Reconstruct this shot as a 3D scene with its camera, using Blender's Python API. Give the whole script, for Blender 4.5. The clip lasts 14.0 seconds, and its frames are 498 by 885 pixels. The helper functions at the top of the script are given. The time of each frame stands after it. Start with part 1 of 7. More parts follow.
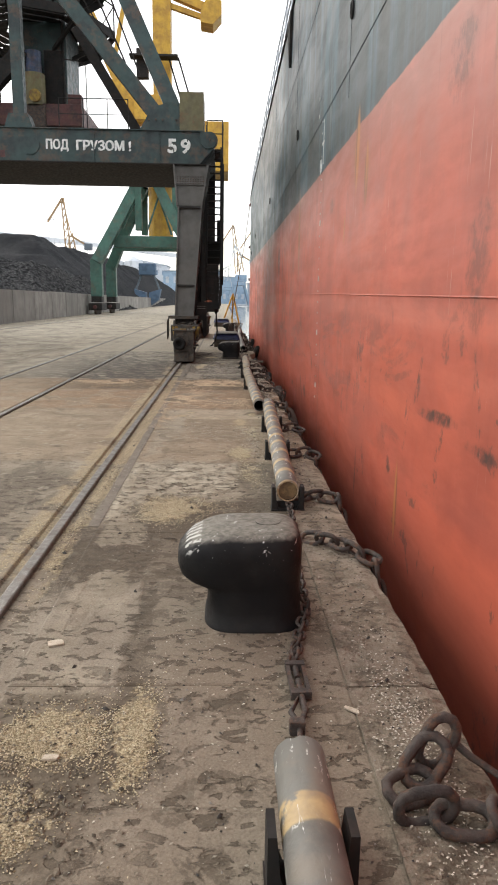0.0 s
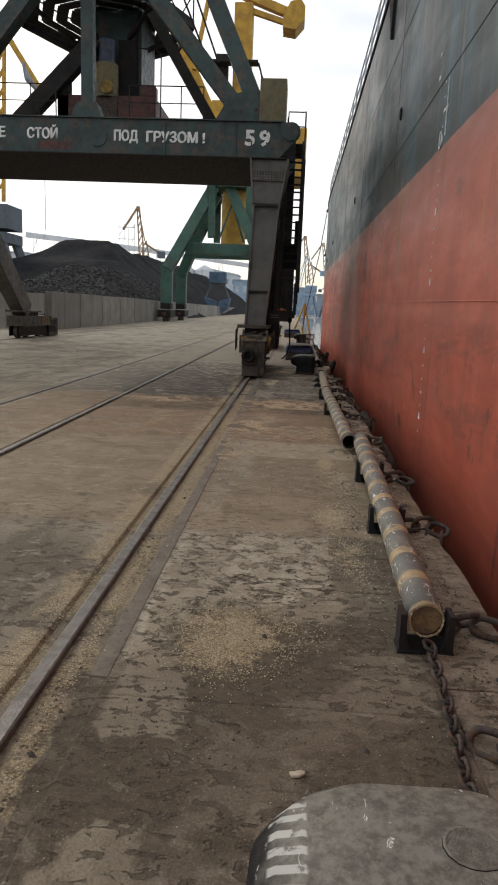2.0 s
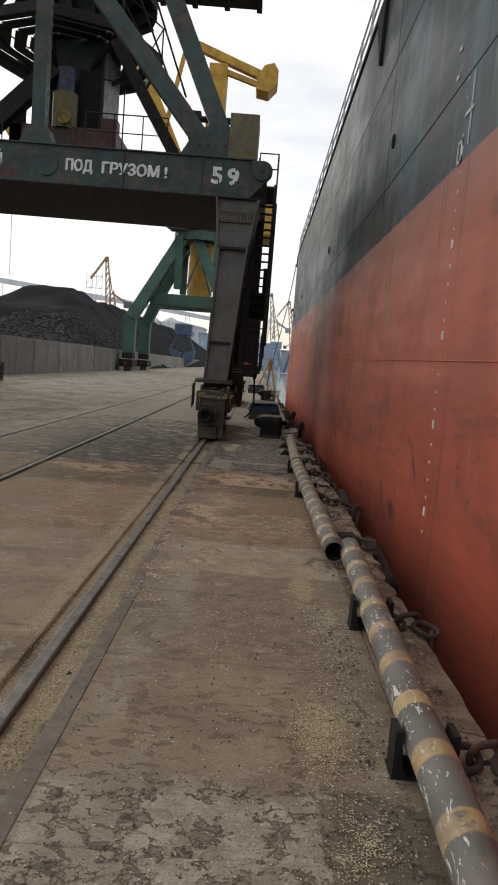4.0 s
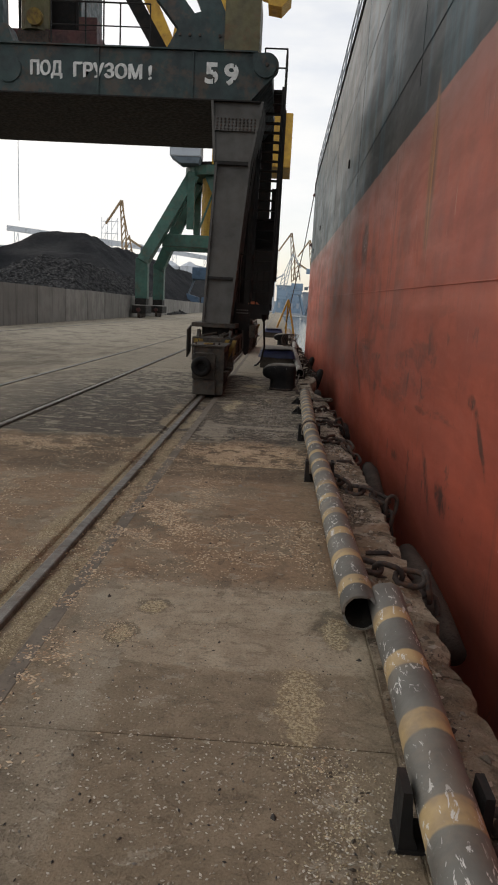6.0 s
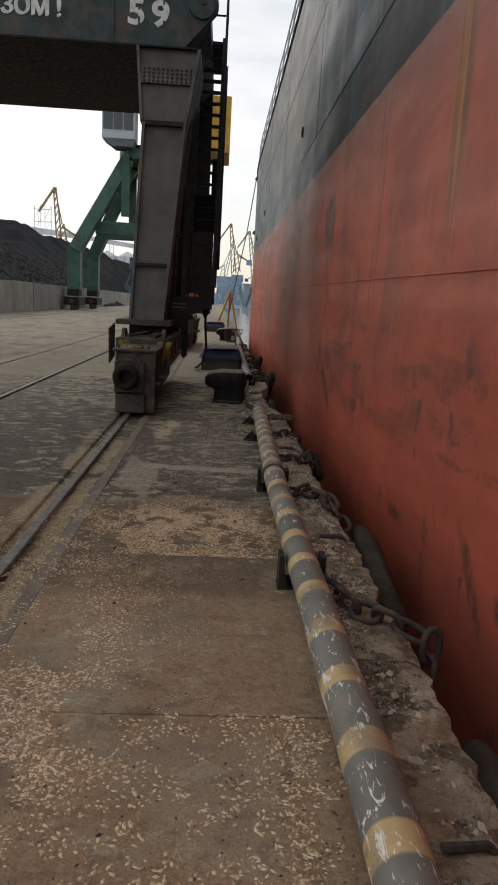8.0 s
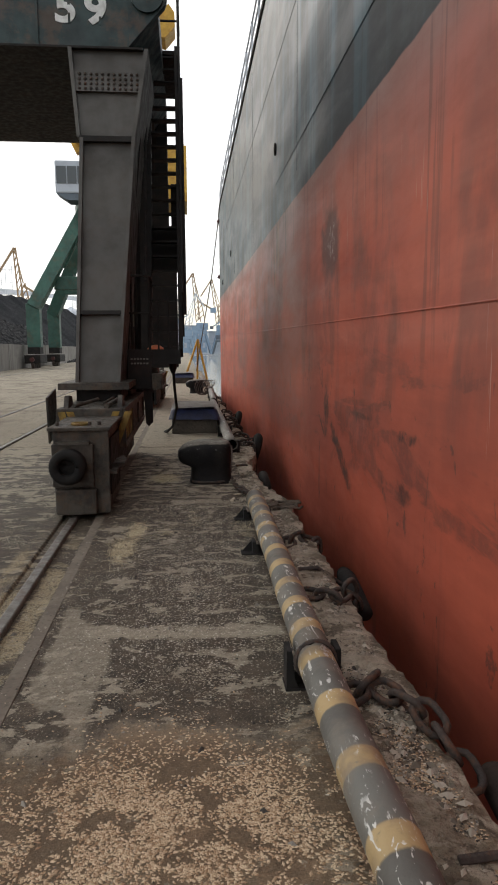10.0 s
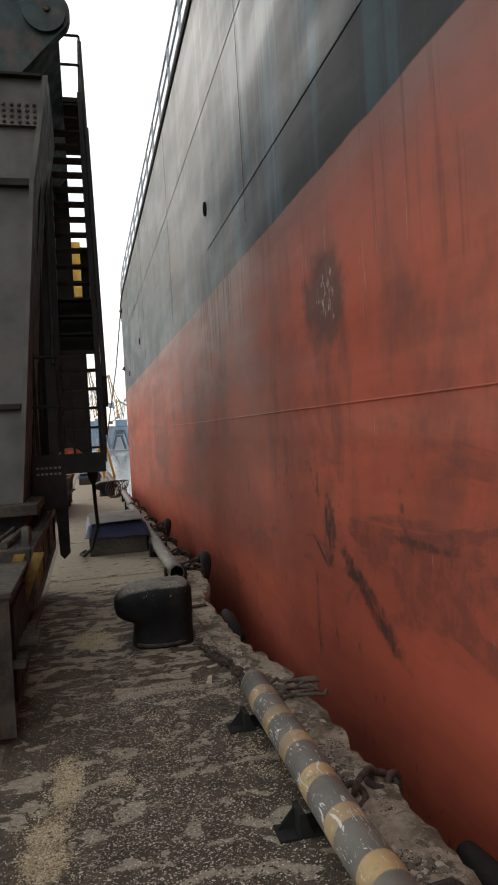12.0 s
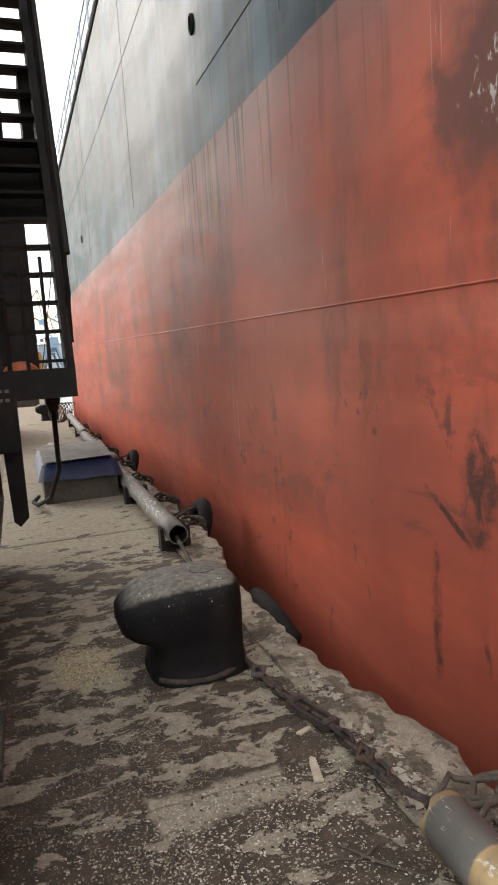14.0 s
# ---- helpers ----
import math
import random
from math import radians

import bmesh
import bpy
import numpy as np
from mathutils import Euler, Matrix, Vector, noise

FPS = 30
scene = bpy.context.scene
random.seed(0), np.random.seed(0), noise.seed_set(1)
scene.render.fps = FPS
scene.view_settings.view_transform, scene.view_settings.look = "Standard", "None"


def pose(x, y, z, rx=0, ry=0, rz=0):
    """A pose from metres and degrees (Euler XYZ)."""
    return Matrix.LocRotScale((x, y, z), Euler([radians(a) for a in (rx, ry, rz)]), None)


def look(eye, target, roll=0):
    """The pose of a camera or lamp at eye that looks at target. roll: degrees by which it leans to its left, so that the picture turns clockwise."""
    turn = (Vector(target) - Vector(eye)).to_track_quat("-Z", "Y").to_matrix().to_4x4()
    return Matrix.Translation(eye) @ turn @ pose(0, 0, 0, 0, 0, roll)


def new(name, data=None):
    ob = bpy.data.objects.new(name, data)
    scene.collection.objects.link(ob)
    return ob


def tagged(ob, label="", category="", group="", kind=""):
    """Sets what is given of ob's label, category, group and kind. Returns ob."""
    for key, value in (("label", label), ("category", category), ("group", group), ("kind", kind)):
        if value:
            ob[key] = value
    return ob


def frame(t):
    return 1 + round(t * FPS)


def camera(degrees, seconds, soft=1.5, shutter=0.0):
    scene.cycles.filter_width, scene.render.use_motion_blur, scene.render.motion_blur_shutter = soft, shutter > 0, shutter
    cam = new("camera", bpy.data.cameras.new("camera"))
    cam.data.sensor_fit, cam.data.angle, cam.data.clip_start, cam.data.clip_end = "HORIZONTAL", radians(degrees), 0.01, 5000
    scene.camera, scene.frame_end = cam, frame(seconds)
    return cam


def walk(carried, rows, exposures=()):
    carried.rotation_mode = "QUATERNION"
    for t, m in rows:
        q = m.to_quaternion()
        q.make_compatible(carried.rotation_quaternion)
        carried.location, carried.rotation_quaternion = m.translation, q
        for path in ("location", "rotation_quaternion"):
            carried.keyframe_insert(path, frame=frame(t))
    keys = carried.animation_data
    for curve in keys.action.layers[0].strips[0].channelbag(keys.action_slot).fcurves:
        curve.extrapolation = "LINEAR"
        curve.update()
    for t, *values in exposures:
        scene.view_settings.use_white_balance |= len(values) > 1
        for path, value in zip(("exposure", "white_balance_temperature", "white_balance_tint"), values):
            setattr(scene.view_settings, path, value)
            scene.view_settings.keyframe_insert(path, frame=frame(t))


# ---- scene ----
cam = camera(40.3, 14.0, soft=1.9)
PATH = [
    (0, (-0.011, 0.008, 1.594), (0.059, 1.965, 1.187), 0.8),
    (0.5, (-0.075, 0.435, 1.584), (-0.144, 2.409, 1.267), 0.7),
    (1, (-0.106, 1.01, 1.527), (-0.181, 2.982, 1.203), 1.5),
    (1.5, (-0.169, 1.537, 1.531), (-0.237, 3.503, 1.169), 3.5),
    (2, (-0.207, 2.106, 1.537), (-0.321, 4.066, 1.154), 2.3),
    (2.5, (-0.249, 2.703, 1.52), (-0.319, 4.682, 1.238), 2.1),
    (3, (-0.292, 3.253, 1.509), (-0.262, 5.226, 1.183), 3.5),
    (3.5, (-0.261, 3.799, 1.531), (-0.276, 5.78, 1.254), 4.1),
    (3.7, (-0.256, 4.01, 1.537), (-0.264, 5.997, 1.314), 4.6),
    (5.8, (0.013, 6.41, 1.48), (-0.048, 8.382, 1.151), 3.8),
    (6, (0.028, 6.646, 1.47), (-0.042, 8.607, 1.083), 3.0),
    (6.5, (0.033, 7.232, 1.487), (-0.086, 9.195, 1.118), 2.0),
    (7, (-0.02, 7.861, 1.486), (-0.128, 9.817, 1.086), 3.4),
    (7.5, (-0.014, 8.464, 1.501), (-0.057, 10.424, 1.11), 3.3),
    (7.7, (-0.027, 8.691, 1.501), (0.043, 10.647, 1.09), 4.2),
    (9.8, (-0.096, 11.22, 1.561), (0.033, 13.2, 1.311), -0.3),
    (10, (-0.109, 11.475, 1.546), (0.067, 13.449, 1.275), -0.4),
    (10.5, (-0.159, 12.073, 1.589), (0.034, 14.057, 1.424), -1.5),
    (11, (-0.207, 12.639, 1.603), (0.028, 14.623, 1.513), -1.7),
    (11.5, (-0.276, 13.257, 1.615), (0.025, 15.234, 1.59), -2.9),
    (12, (-0.39, 13.836, 1.626), (0.078, 15.781, 1.61), -3.3),
    (12.5, (-0.465, 14.415, 1.639), (0.032, 16.352, 1.607), -1.9),
    (13, (-0.565, 15.022, 1.617), (-0.093, 16.957, 1.446), -1.7),
    (13.5, (-0.636, 15.588, 1.603), (-0.155, 17.506, 1.304), -2.5),
    (14, (-0.585, 16.155, 1.594), (0.042, 18.035, 1.326), -3.7),
]
walk(cam, [(t, look(eye, target, roll)) for t, eye, target, roll in PATH],
     [(0, 1.27), (0.3, 0.73), (0.5, 0.45), (1.0, 0.16), (1.5, 0.56), (2.0, 0.36), (3.7, 0.25), (6, 0.15), (7.7, 0.15), (10, 0.67), (11, 0.65), (12.5, 0.63), (13.0, 0.75), (13.5, 1.31), (14, 1.56)])

# ---- world, sun, exposure ----
world = bpy.data.worlds.new("overcast_sky")
scene.world = world
world.use_nodes = True
wt = world.node_tree
wt.nodes.clear()
w_out = wt.nodes.new("ShaderNodeOutputWorld")
w_bg = wt.nodes.new("ShaderNodeBackground")
w_sky = wt.nodes.new("ShaderNodeTexSky")
w_sky.sky_type = "NISHITA"
w_sky.sun_disc = False
w_sky.sun_elevation = radians(30)
w_sky.sun_rotation = radians(-38)
w_sky.dust_density = 2.0
w_co = wt.nodes.new("ShaderNodeTexCoord")
w_map = wt.nodes.new("ShaderNodeMapping")
w_map.inputs["Scale"].default_value = (1.0, 1.0, 3.2)
w_noise = wt.nodes.new("ShaderNodeTexNoise")
w_noise.inputs["Scale"].default_value = 2.1
w_noise.inputs["Detail"].default_value = 6.0
w_noise.inputs["Roughness"].default_value = 0.55
w_range = wt.nodes.new("ShaderNodeMapRange")
w_range.interpolation_type = "SMOOTHSTEP"
for key, value in (("From Min", 0.36), ("From Max", 0.60), ("To Min", 0.45), ("To Max", 0.97)):
    w_range.inputs[key].default_value = value
w_mix = wt.nodes.new("ShaderNodeMix")
w_mix.data_type = "RGBA"
w_mix.inputs[7].default_value = (9.1, 9.05, 8.95, 1)
wt.links.new(w_co.outputs["Generated"], w_map.inputs["Vector"])
wt.links.new(w_map.outputs["Vector"], w_noise.inputs["Vector"])
wt.links.new(w_noise.outputs["Fac"], w_range.inputs["Value"])
wt.links.new(w_range.outputs["Result"], w_mix.inputs[0])
wt.links.new(w_sky.outputs["Color"], w_mix.inputs[6])
wt.links.new(w_mix.outputs[2], w_bg.inputs["Color"])
w_bg.inputs["Strength"].default_value = 0.1
wt.links.new(w_bg.outputs["Background"], w_out.inputs["Surface"])

sun = new("sun", bpy.data.lights.new("sun", "SUN"))
sun.data.energy, sun.data.angle, sun.data.color = 0.7, radians(25), (1.0, 0.95, 0.88)
sun.matrix_world = look((-40, 50, 37), (0, 0, 0))


# ---- materials ----
class Paint:
    """A node material made step by step from noise over the surface's place."""

    def __init__(self, name):
        self.m = bpy.data.materials.new(name)
        self.m.use_nodes = True
        self.t = self.m.node_tree
        self.b = self.t.nodes["Principled BSDF"]
        self.pos = self.t.nodes.new("ShaderNodeNewGeometry").outputs["Position"]

    def put(self, sock, v):
        if hasattr(v, "is_linked"):
            self.t.links.new(v, sock)
        elif isinstance(v, tuple) and len(v) == 3 and sock.type == "RGBA":
            sock.default_value = (*v, 1)
        else:
            sock.default_value = v

    def vec(self, sx, sy, sz):
        n = self.t.nodes.new("ShaderNodeVectorMath")
        n.operation = "MULTIPLY"
        self.put(n.inputs[0], self.pos)
        n.inputs[1].default_value = (sx, sy, sz)
        return n.outputs[0]

    def axis(self, i):
        n = self.t.nodes.new("ShaderNodeSeparateXYZ")
        self.put(n.inputs[0], self.pos)
        return n.outputs[i]

    def noise(self, scale, detail=4.0, rough=0.55, vec=None, warp=0.0):
        n = self.t.nodes.new("ShaderNodeTexNoise")
        self.put(n.inputs["Vector"], vec or self.pos)
        n.inputs["Scale"].default_value, n.inputs["Detail"].default_value = scale, detail
        n.inputs["Roughness"].default_value, n.inputs["Distortion"].default_value = rough, warp
        return n.outputs["Fac"]

    def cells(self, scale, vec=None, feature="F1"):
        n = self.t.nodes.new("ShaderNodeTexVoronoi")
        n.feature = feature
        self.put(n.inputs["Vector"], vec or self.pos)
        n.inputs["Scale"].default_value = scale
        return n.outputs["Distance"]

    def step(self, v, a, b, lo=0.0, hi=1.0):
        n = self.t.nodes.new("ShaderNodeMapRange")
        n.interpolation_type = "SMOOTHSTEP"
        self.put(n.inputs["Value"], v)
        if a > b:
            a, b, lo, hi = b, a, hi, lo
        for key, value in (("From Min", a), ("From Max", b), ("To Min", lo), ("To Max", hi)):
            n.inputs[key].default_value = value
        return n.outputs["Result"]

    def math(self, op, a, b=0.0):
        n = self.t.nodes.new("ShaderNodeMath")
        n.operation = op
        self.put(n.inputs[0], a)
        self.put(n.inputs[1], b)
        return n.outputs[0]

    def mul(self, *vs):
        r = vs[0]
        for v in vs[1:]:
            r = self.math("MULTIPLY", r, v)
        return r

    def band(self, v, a, b, soft):
        return self.mul(self.step(v, a - soft, a + soft), self.step(v, b + soft, b - soft))

    def mix(self, f, a, b):
        n = self.t.nodes.new("ShaderNodeMix")
        n.data_type = "RGBA"
        self.put(n.inputs[0], f)
        self.put(n.inputs[6], a)
        self.put(n.inputs[7], b)
        return n.outputs[2]

    def rand(self):
        return self.t.nodes.new("ShaderNodeObjectInfo").outputs["Random"]

    def island(self):
        return self.t.nodes.new("ShaderNodeNewGeometry").outputs["Random Per Island"]

    def done(self, colour, rough=0.8, metal=0.0, height=None, depth=0.01, strength=1.0, spec=0.5):
        self.put(self.b.inputs["Base Color"], colour)
        self.put(self.b.inputs["Roughness"], rough)
        self.put(self.b.inputs["Metallic"], metal)
        self.put(self.b.inputs["Specular IOR Level"], spec)
        if height is not None:
            n = self.t.nodes.new("ShaderNodeBump")
            n.inputs["Distance"].default_value, n.inputs["Strength"].default_value = depth, strength
            self.put(n.inputs["Height"], height)
            self.t.links.new(n.outputs["Normal"], self.b.inputs["Normal"])
        return self.m


def worn(name, base, dark, rough=0.6, metal=0.0, scale=3.0, rust=0.25, streak=0.3, rustcol=(0.13, 0.06, 0.03), depth=0.004, spec=0.4):
    """Painted or bare metal with dirt, rust spots and run-down streaks."""
    p = Paint(name)
    c = p.mix(p.step(p.noise(scale, 5), 0.35, 0.7), base, dark)
    c = p.mix(p.mul(p.step(p.noise(scale * 2.2, 5, 0.6, p.vec(1, 1, 0.12)), 0.5, 0.75), streak), c, dark)
    fine = p.noise(scale * 9, 4)
    c = p.mix(p.mul(p.step(p.math("ADD", p.noise(scale * 1.6, 6, 0.65), p.mul(fine, 0.25)), 0.62, 0.78), rust), c, rustcol)
    r = p.step(p.noise(scale * 4, 3), 0.3, 0.7, rough - 0.12, min(1.0, rough + 0.15))
    return p.done(c, r, metal, p.noise(scale * 14, 4), depth, 1.0, spec)


def concrete_ground(name, shade=1.0, cope=False):
    p = Paint(name)
    x, y = p.axis(0), p.axis(1)
    big = p.noise(0.5, 5, 0.6, None, 0.4)
    mid = p.noise(2.6, 7, 0.66, None, 0.5)
    small = p.noise(7.5, 6, 0.66, None, 0.3)
    fine = p.noise(26, 6, 0.7)
    grit = p.noise(110, 4, 0.7)
    tear = p.noise(1.7, 9, 0.70, None, 0.35)
    near = p.step(x, -5.5, -3.5)

    def off(v, amount):
        return p.mul(p.math("SUBTRACT", v, 0.5), amount)

    # coordinates with a wandering, broken edge
    xw = p.math("ADD", p.math("ADD", x, off(mid, 0.16)), off(small, 0.10))
    yw = p.math("ADD", p.math("ADD", y, off(p.noise(2.3, 6, 0.66), 0.24)), off(small, 0.10))

    # weathered concrete, brushed by wheels along the quay
    sweep = p.noise(1.0, 5, 0.6, p.vec(3.2, 0.25, 1), 0.3)
    c = p.mix(p.step(mid, 0.34, 0.66), (0.265 * shade, 0.222 * shade, 0.170 * shade), (0.180 * shade, 0.148 * shade, 0.110 * shade))
    c = p.mix(p.mul(p.step(sweep, 0.42, 0.66), 0.45), c, (0.300, 0.262, 0.205))
    c = p.mix(p.mul(p.step(big, 0.45, 0.62), p.step(y, 9.5, 7.0, 0.30, 0.55)), c, (0.130, 0.106, 0.079))
    c = p.mix(p.mul(p.rand(), 0.18), c, (0.29, 0.258, 0.205))
    # far apron lies paler and dusty
    c = p.mix(p.mul(p.step(p.math("ADD", y, p.mul(big, 10.0)), 24.0, 40.0), 0.5), c, (0.31, 0.285, 0.235))

    for rail_ in (-3.15, -4.58):
        side_ = p.math("ABSOLUTE", p.math("SUBTRACT", xw, rail_))
        c = p.mix(p.mul(p.step(side_, 0.20, 0.12), p.step(p.noise(1.1, 6, 0.68), 0.40, 0.52, 0.25, 0.75)), c, (0.385, 0.335, 0.255))
    track = p.noise(1.0, 6, 0.66, p.vec(5.5, 0.16, 1), 0.2)
    c = p.mix(p.mul(p.step(track, 0.52, 0.60), p.step(x, -1.25, -1.45), 0.35), c, (0.115, 0.094, 0.070))
    blotch = p.noise(0.75, 8, 0.70, p.vec(1.3, 0.8, 1), 0.6)
    c = p.mix(p.mul(p.step(blotch, 0.535, 0.565), p.step(x, -1.25, -1.45), p.step(fine, 0.34, 0.52, 0.4, 1.0), 0.62), c, (0.100, 0.081, 0.060))
    c = p.mix(p.mul(p.step(blotch, 0.435, 0.405), p.step(x, -1.25, -1.45), 0.5), c, (0.385, 0.345, 0.275))

    # caked mud of the first stretch, smooth, with small broken holes
    mud = p.mul(p.step(yw, 5.0, 4.7), p.step(x, -1.4, -1.2))
    cake = p.mix(p.step(big, 0.4, 0.6), (0.226, 0.186, 0.146), (0.186, 0.150, 0.115))
    cake = p.mix(p.mul(p.step(p.noise(1.9, 8, 0.72, None, 0.3), 0.525, 0.56), p.step(fine, 0.32, 0.50, 0.5, 1.0), 0.7), cake, (0.094, 0.074, 0.054))
    smooth = p.mul(p.band(xw, -1.16, -0.47, 0.02), p.band(yw, 2.62, 3.78, 0.025))
    smooth = p.mul(smooth, p.math("SUBTRACT", 1.0, p.mul(p.band(xw, -0.80, -0.70, 0.015), p.step(yw, 3.05, 3.1))))
    cake = p.mix(p.mul(smooth, 0.8), cake, p.mix(p.step(mid, 0.35, 0.65), (0.285, 0.244, 0.195), (0.215, 0.178, 0.140)))
    channel = p.mul(p.band(xw, -0.46, -0.37, 0.015), p.band(yw, 2.2, 3.75, 0.05))
    cake = p.mix(p.mul(channel, p.step(small, 0.62, 0.42, 0.3, 0.9)), cake, (0.095, 0.075, 0.055))
    c = p.mix(mud, c, cake)
    # a damp dark belt of soil before the repair
    belt = p.mul(p.band(p.math("ADD", yw, p.mul(x, -0.35)), 3.86, 5.35, 0.06), p.band(xw, -1.02, 0.50, 0.04))
    c = p.mix(p.mul(belt, p.step(tear, 0.58, 0.49, 0.45, 0.95)), c, p.mix(p.step(fine, 0.38, 0.62), (0.098, 0.076, 0.053), (0.070, 0.054, 0.038)))
    # rough pale repair, its near edge running slantwise
    slant = p.math("SUBTRACT", yw, p.mul(x, 0.95))
    patch = p.mul(p.step(slant, 5.62, 5.68), p.step(yw, 6.75, 6.55), p.step(xw, 0.13, 0.09), p.step(xw, -0.93, -0.89))
    worn_through = p.step(p.noise(8.5, 8, 0.74), 0.575, 0.535)
    c = p.mix(p.mul(patch, worn_through, p.step(fine, 0.32, 0.48, 0.45, 1.0), 0.92), c, p.mix(p.step(small, 0.36, 0.64), (0.445, 0.398, 0.318), (0.285, 0.246, 0.188)))
    lee = p.mul(p.band(xw, 0.14, 0.52, 0.04), p.band(yw, 5.2, 8.0, 0.2))
    c = p.mix(p.mul(lee, p.step(tear, 0.57, 0.46, 0.3, 0.75)), c, (0.105, 0.084, 0.061))
    # brown smooth slabs of the middle stretch
    plain = p.mul(p.band(yw, 6.7, 13.9, 0.12), near)
    c = p.mix(p.mul(plain, 0.78), c, p.mix(p.step(mid, 0.34, 0.66), (0.305, 0.238, 0.168), (0.225, 0.170, 0.117)))
    damp = p.mul(p.band(yw, 7.95, 9.22, 0.03), p.step(xw, -1.02, -0.98))
    c = p.mix(p.mul(damp, 0.75), c, p.mix(p.step(small, 0.36, 0.64), (0.250, 0.197, 0.140), (0.182, 0.142, 0.098)))
    screed = p.mul(p.band(yw, 9.24, 10.06, 0.02), p.band(xw, -0.82, 0.50, 0.03))
    c = p.mix(p.mul(screed, p.step(mid, 0.70, 0.42, 0.45, 0.92)), c, p.mix(p.step(small, 0.35, 0.65), (0.415, 0.350, 0.265), (0.330, 0.270, 0.200)))
    # smooth bare strip beside the rail
    bare = p.mul(p.band(xw, -0.86, -0.55, 0.018), p.step(p.noise(1.1, 6), 0.45, 0.47), p.step(y, 16.6, 15.6))
    c = p.mix(p.mul(bare, 0.7), c, p.mix(p.step(mid, 0.4, 0.6), (0.315, 0.270, 0.210), (0.235, 0.198, 0.150)))
    # reddish meal trodden in, in torn sheets
    meal = p.mul(p.step(yw, 10.02, 10.2), p.step(yw, 14.5, 13.9), p.step(p.noise(1.5, 8, 0.70, None, 0.3), 0.46, 0.50, 0.15, 1.0), p.step(x, -6.0, -2.0))
    c = p.mix(p.mul(meal, 0.62), c, p.mix(p.step(fine, 0.38, 0.6), (0.300, 0.188, 0.112), (0.205, 0.124, 0.072)))
    bed = p.mul(p.band(yw, 12.35, 14.0, 0.12), p.step(x, -4.2, -2.2), p.step(p.noise(2.6, 6, 0.68), 0.62, 0.48, 0.35, 0.85))
    c = p.mix(bed, c, p.mix(p.step(fine, 0.4, 0.62), (0.092, 0.066, 0.044), (0.150, 0.105, 0.067)))
    wet = p.mul(p.step(yw, 7.2, 5.6), p.step(xw, -1.28, -1.40), p.step(p.noise(1.1, 7, 0.68), 0.42, 0.54))
    c = p.mix(p.mul(wet, 0.5), c, (0.115, 0.094, 0.070))
    # dark oil and soil stains
    c = p.mix(p.mul(p.step(p.noise(1.2, 7, 0.68, None, 0.9), 0.57, 0.61), p.step(y, 6.5, 7.5), near, 0.40), c, (0.085, 0.067, 0.048))
    # scattered pale laitance
    pale = p.noise(5.5, 8, 0.70, p.vec(0.85, 1.25, 1), 0.3)
    c = p.mix(p.mul(p.step(pale, 0.585, 0.605), p.step(fine, 0.38, 0.52), p.step(x, -8.0, -3.5), p.step(y, 4.6, 6.0, 0.35, 1.0), 0.5), c, (0.375, 0.338, 0.272))

    # dark film by the crane, worn through to pale concrete in small torn scabs
    zone = p.mul(p.band(p.math("ADD", yw, off(tear, 1.2)), 14.05, 46.0, 0.10), p.step(p.math("ADD", x, off(mid, 2.0)), -5.4, -2.6))
    scab = p.noise(1.0, 9, 0.66, p.vec(4.4, 6.6, 1), 0.35)
    scab = p.math("ADD", scab, off(p.noise(1.3, 4, 0.6), 0.26))
    scab = p.math("ADD", scab, off(p.noise(16, 6, 0.70), 0.17))
    thin = p.math("ADD", p.step(y, 17.4, 19.6, 0.0, 0.060), p.step(y, 21.4, 22.2, 0.0, 0.12))
    seam_ = p.mul(p.band(p.math("ADD", yw, p.mul(x, 0.05)), 15.00, 15.16, 0.015), p.step(xw, 0.42, 0.38), p.step(xw, -0.72, -0.68))
    seam2_ = p.mul(p.band(yw, 18.26, 18.46, 0.02), p.step(xw, 0.24, 0.20), p.step(xw, -0.32, -0.28))
    shown = p.step(p.math("ADD", scab, thin), 0.560, 0.572)
    shown = p.math("MAXIMUM", shown, p.mul(p.math("MAXIMUM", seam_, seam2_), p.step(small, 0.66, 0.60)))
    film = p.mul(zone, p.math("SUBTRACT", 1.0, shown), p.math("SUBTRACT", 1.0, p.mul(bare, 0.7)))
    if cope:
        film = p.mul(film, p.step(mid, 0.45, 0.6, 0.0, 0.5))
    c = p.mix(p.mul(zone, 0.85), c, p.mix(p.step(fine, 0.34, 0.62), (0.400, 0.355, 0.288), (0.275, 0.240, 0.190)))
    c = p.mix(p.mul(film, 0.96), c, p.mix(p.step(small, 0.38, 0.66), (0.036, 0.027, 0.020), (0.088, 0.066, 0.047)))

    # small broken holes, longer across the quay
    pit = p.step(p.noise(1.0, 5, 0.62, p.vec(10, 17, 1), 0.5), 0.555, 0.582)
    pit = p.mul(pit, p.step(p.noise(1.3, 4), 0.36, 0.48, 0.10, 1.0), p.step(y, 8.0, 5.5, 0.30, 1.0))
    c = p.mix(p.mul(pit, 0.8), c, (0.074, 0.058, 0.042))
    c = p.mix(p.mul(p.step(grit, 0.50, 0.62), 0.34), c, (0.070, 0.056, 0.042))
    c = p.mix(p.mul(p.step(grit, 0.44, 0.36), 0.22), c, (0.38, 0.335, 0.265))
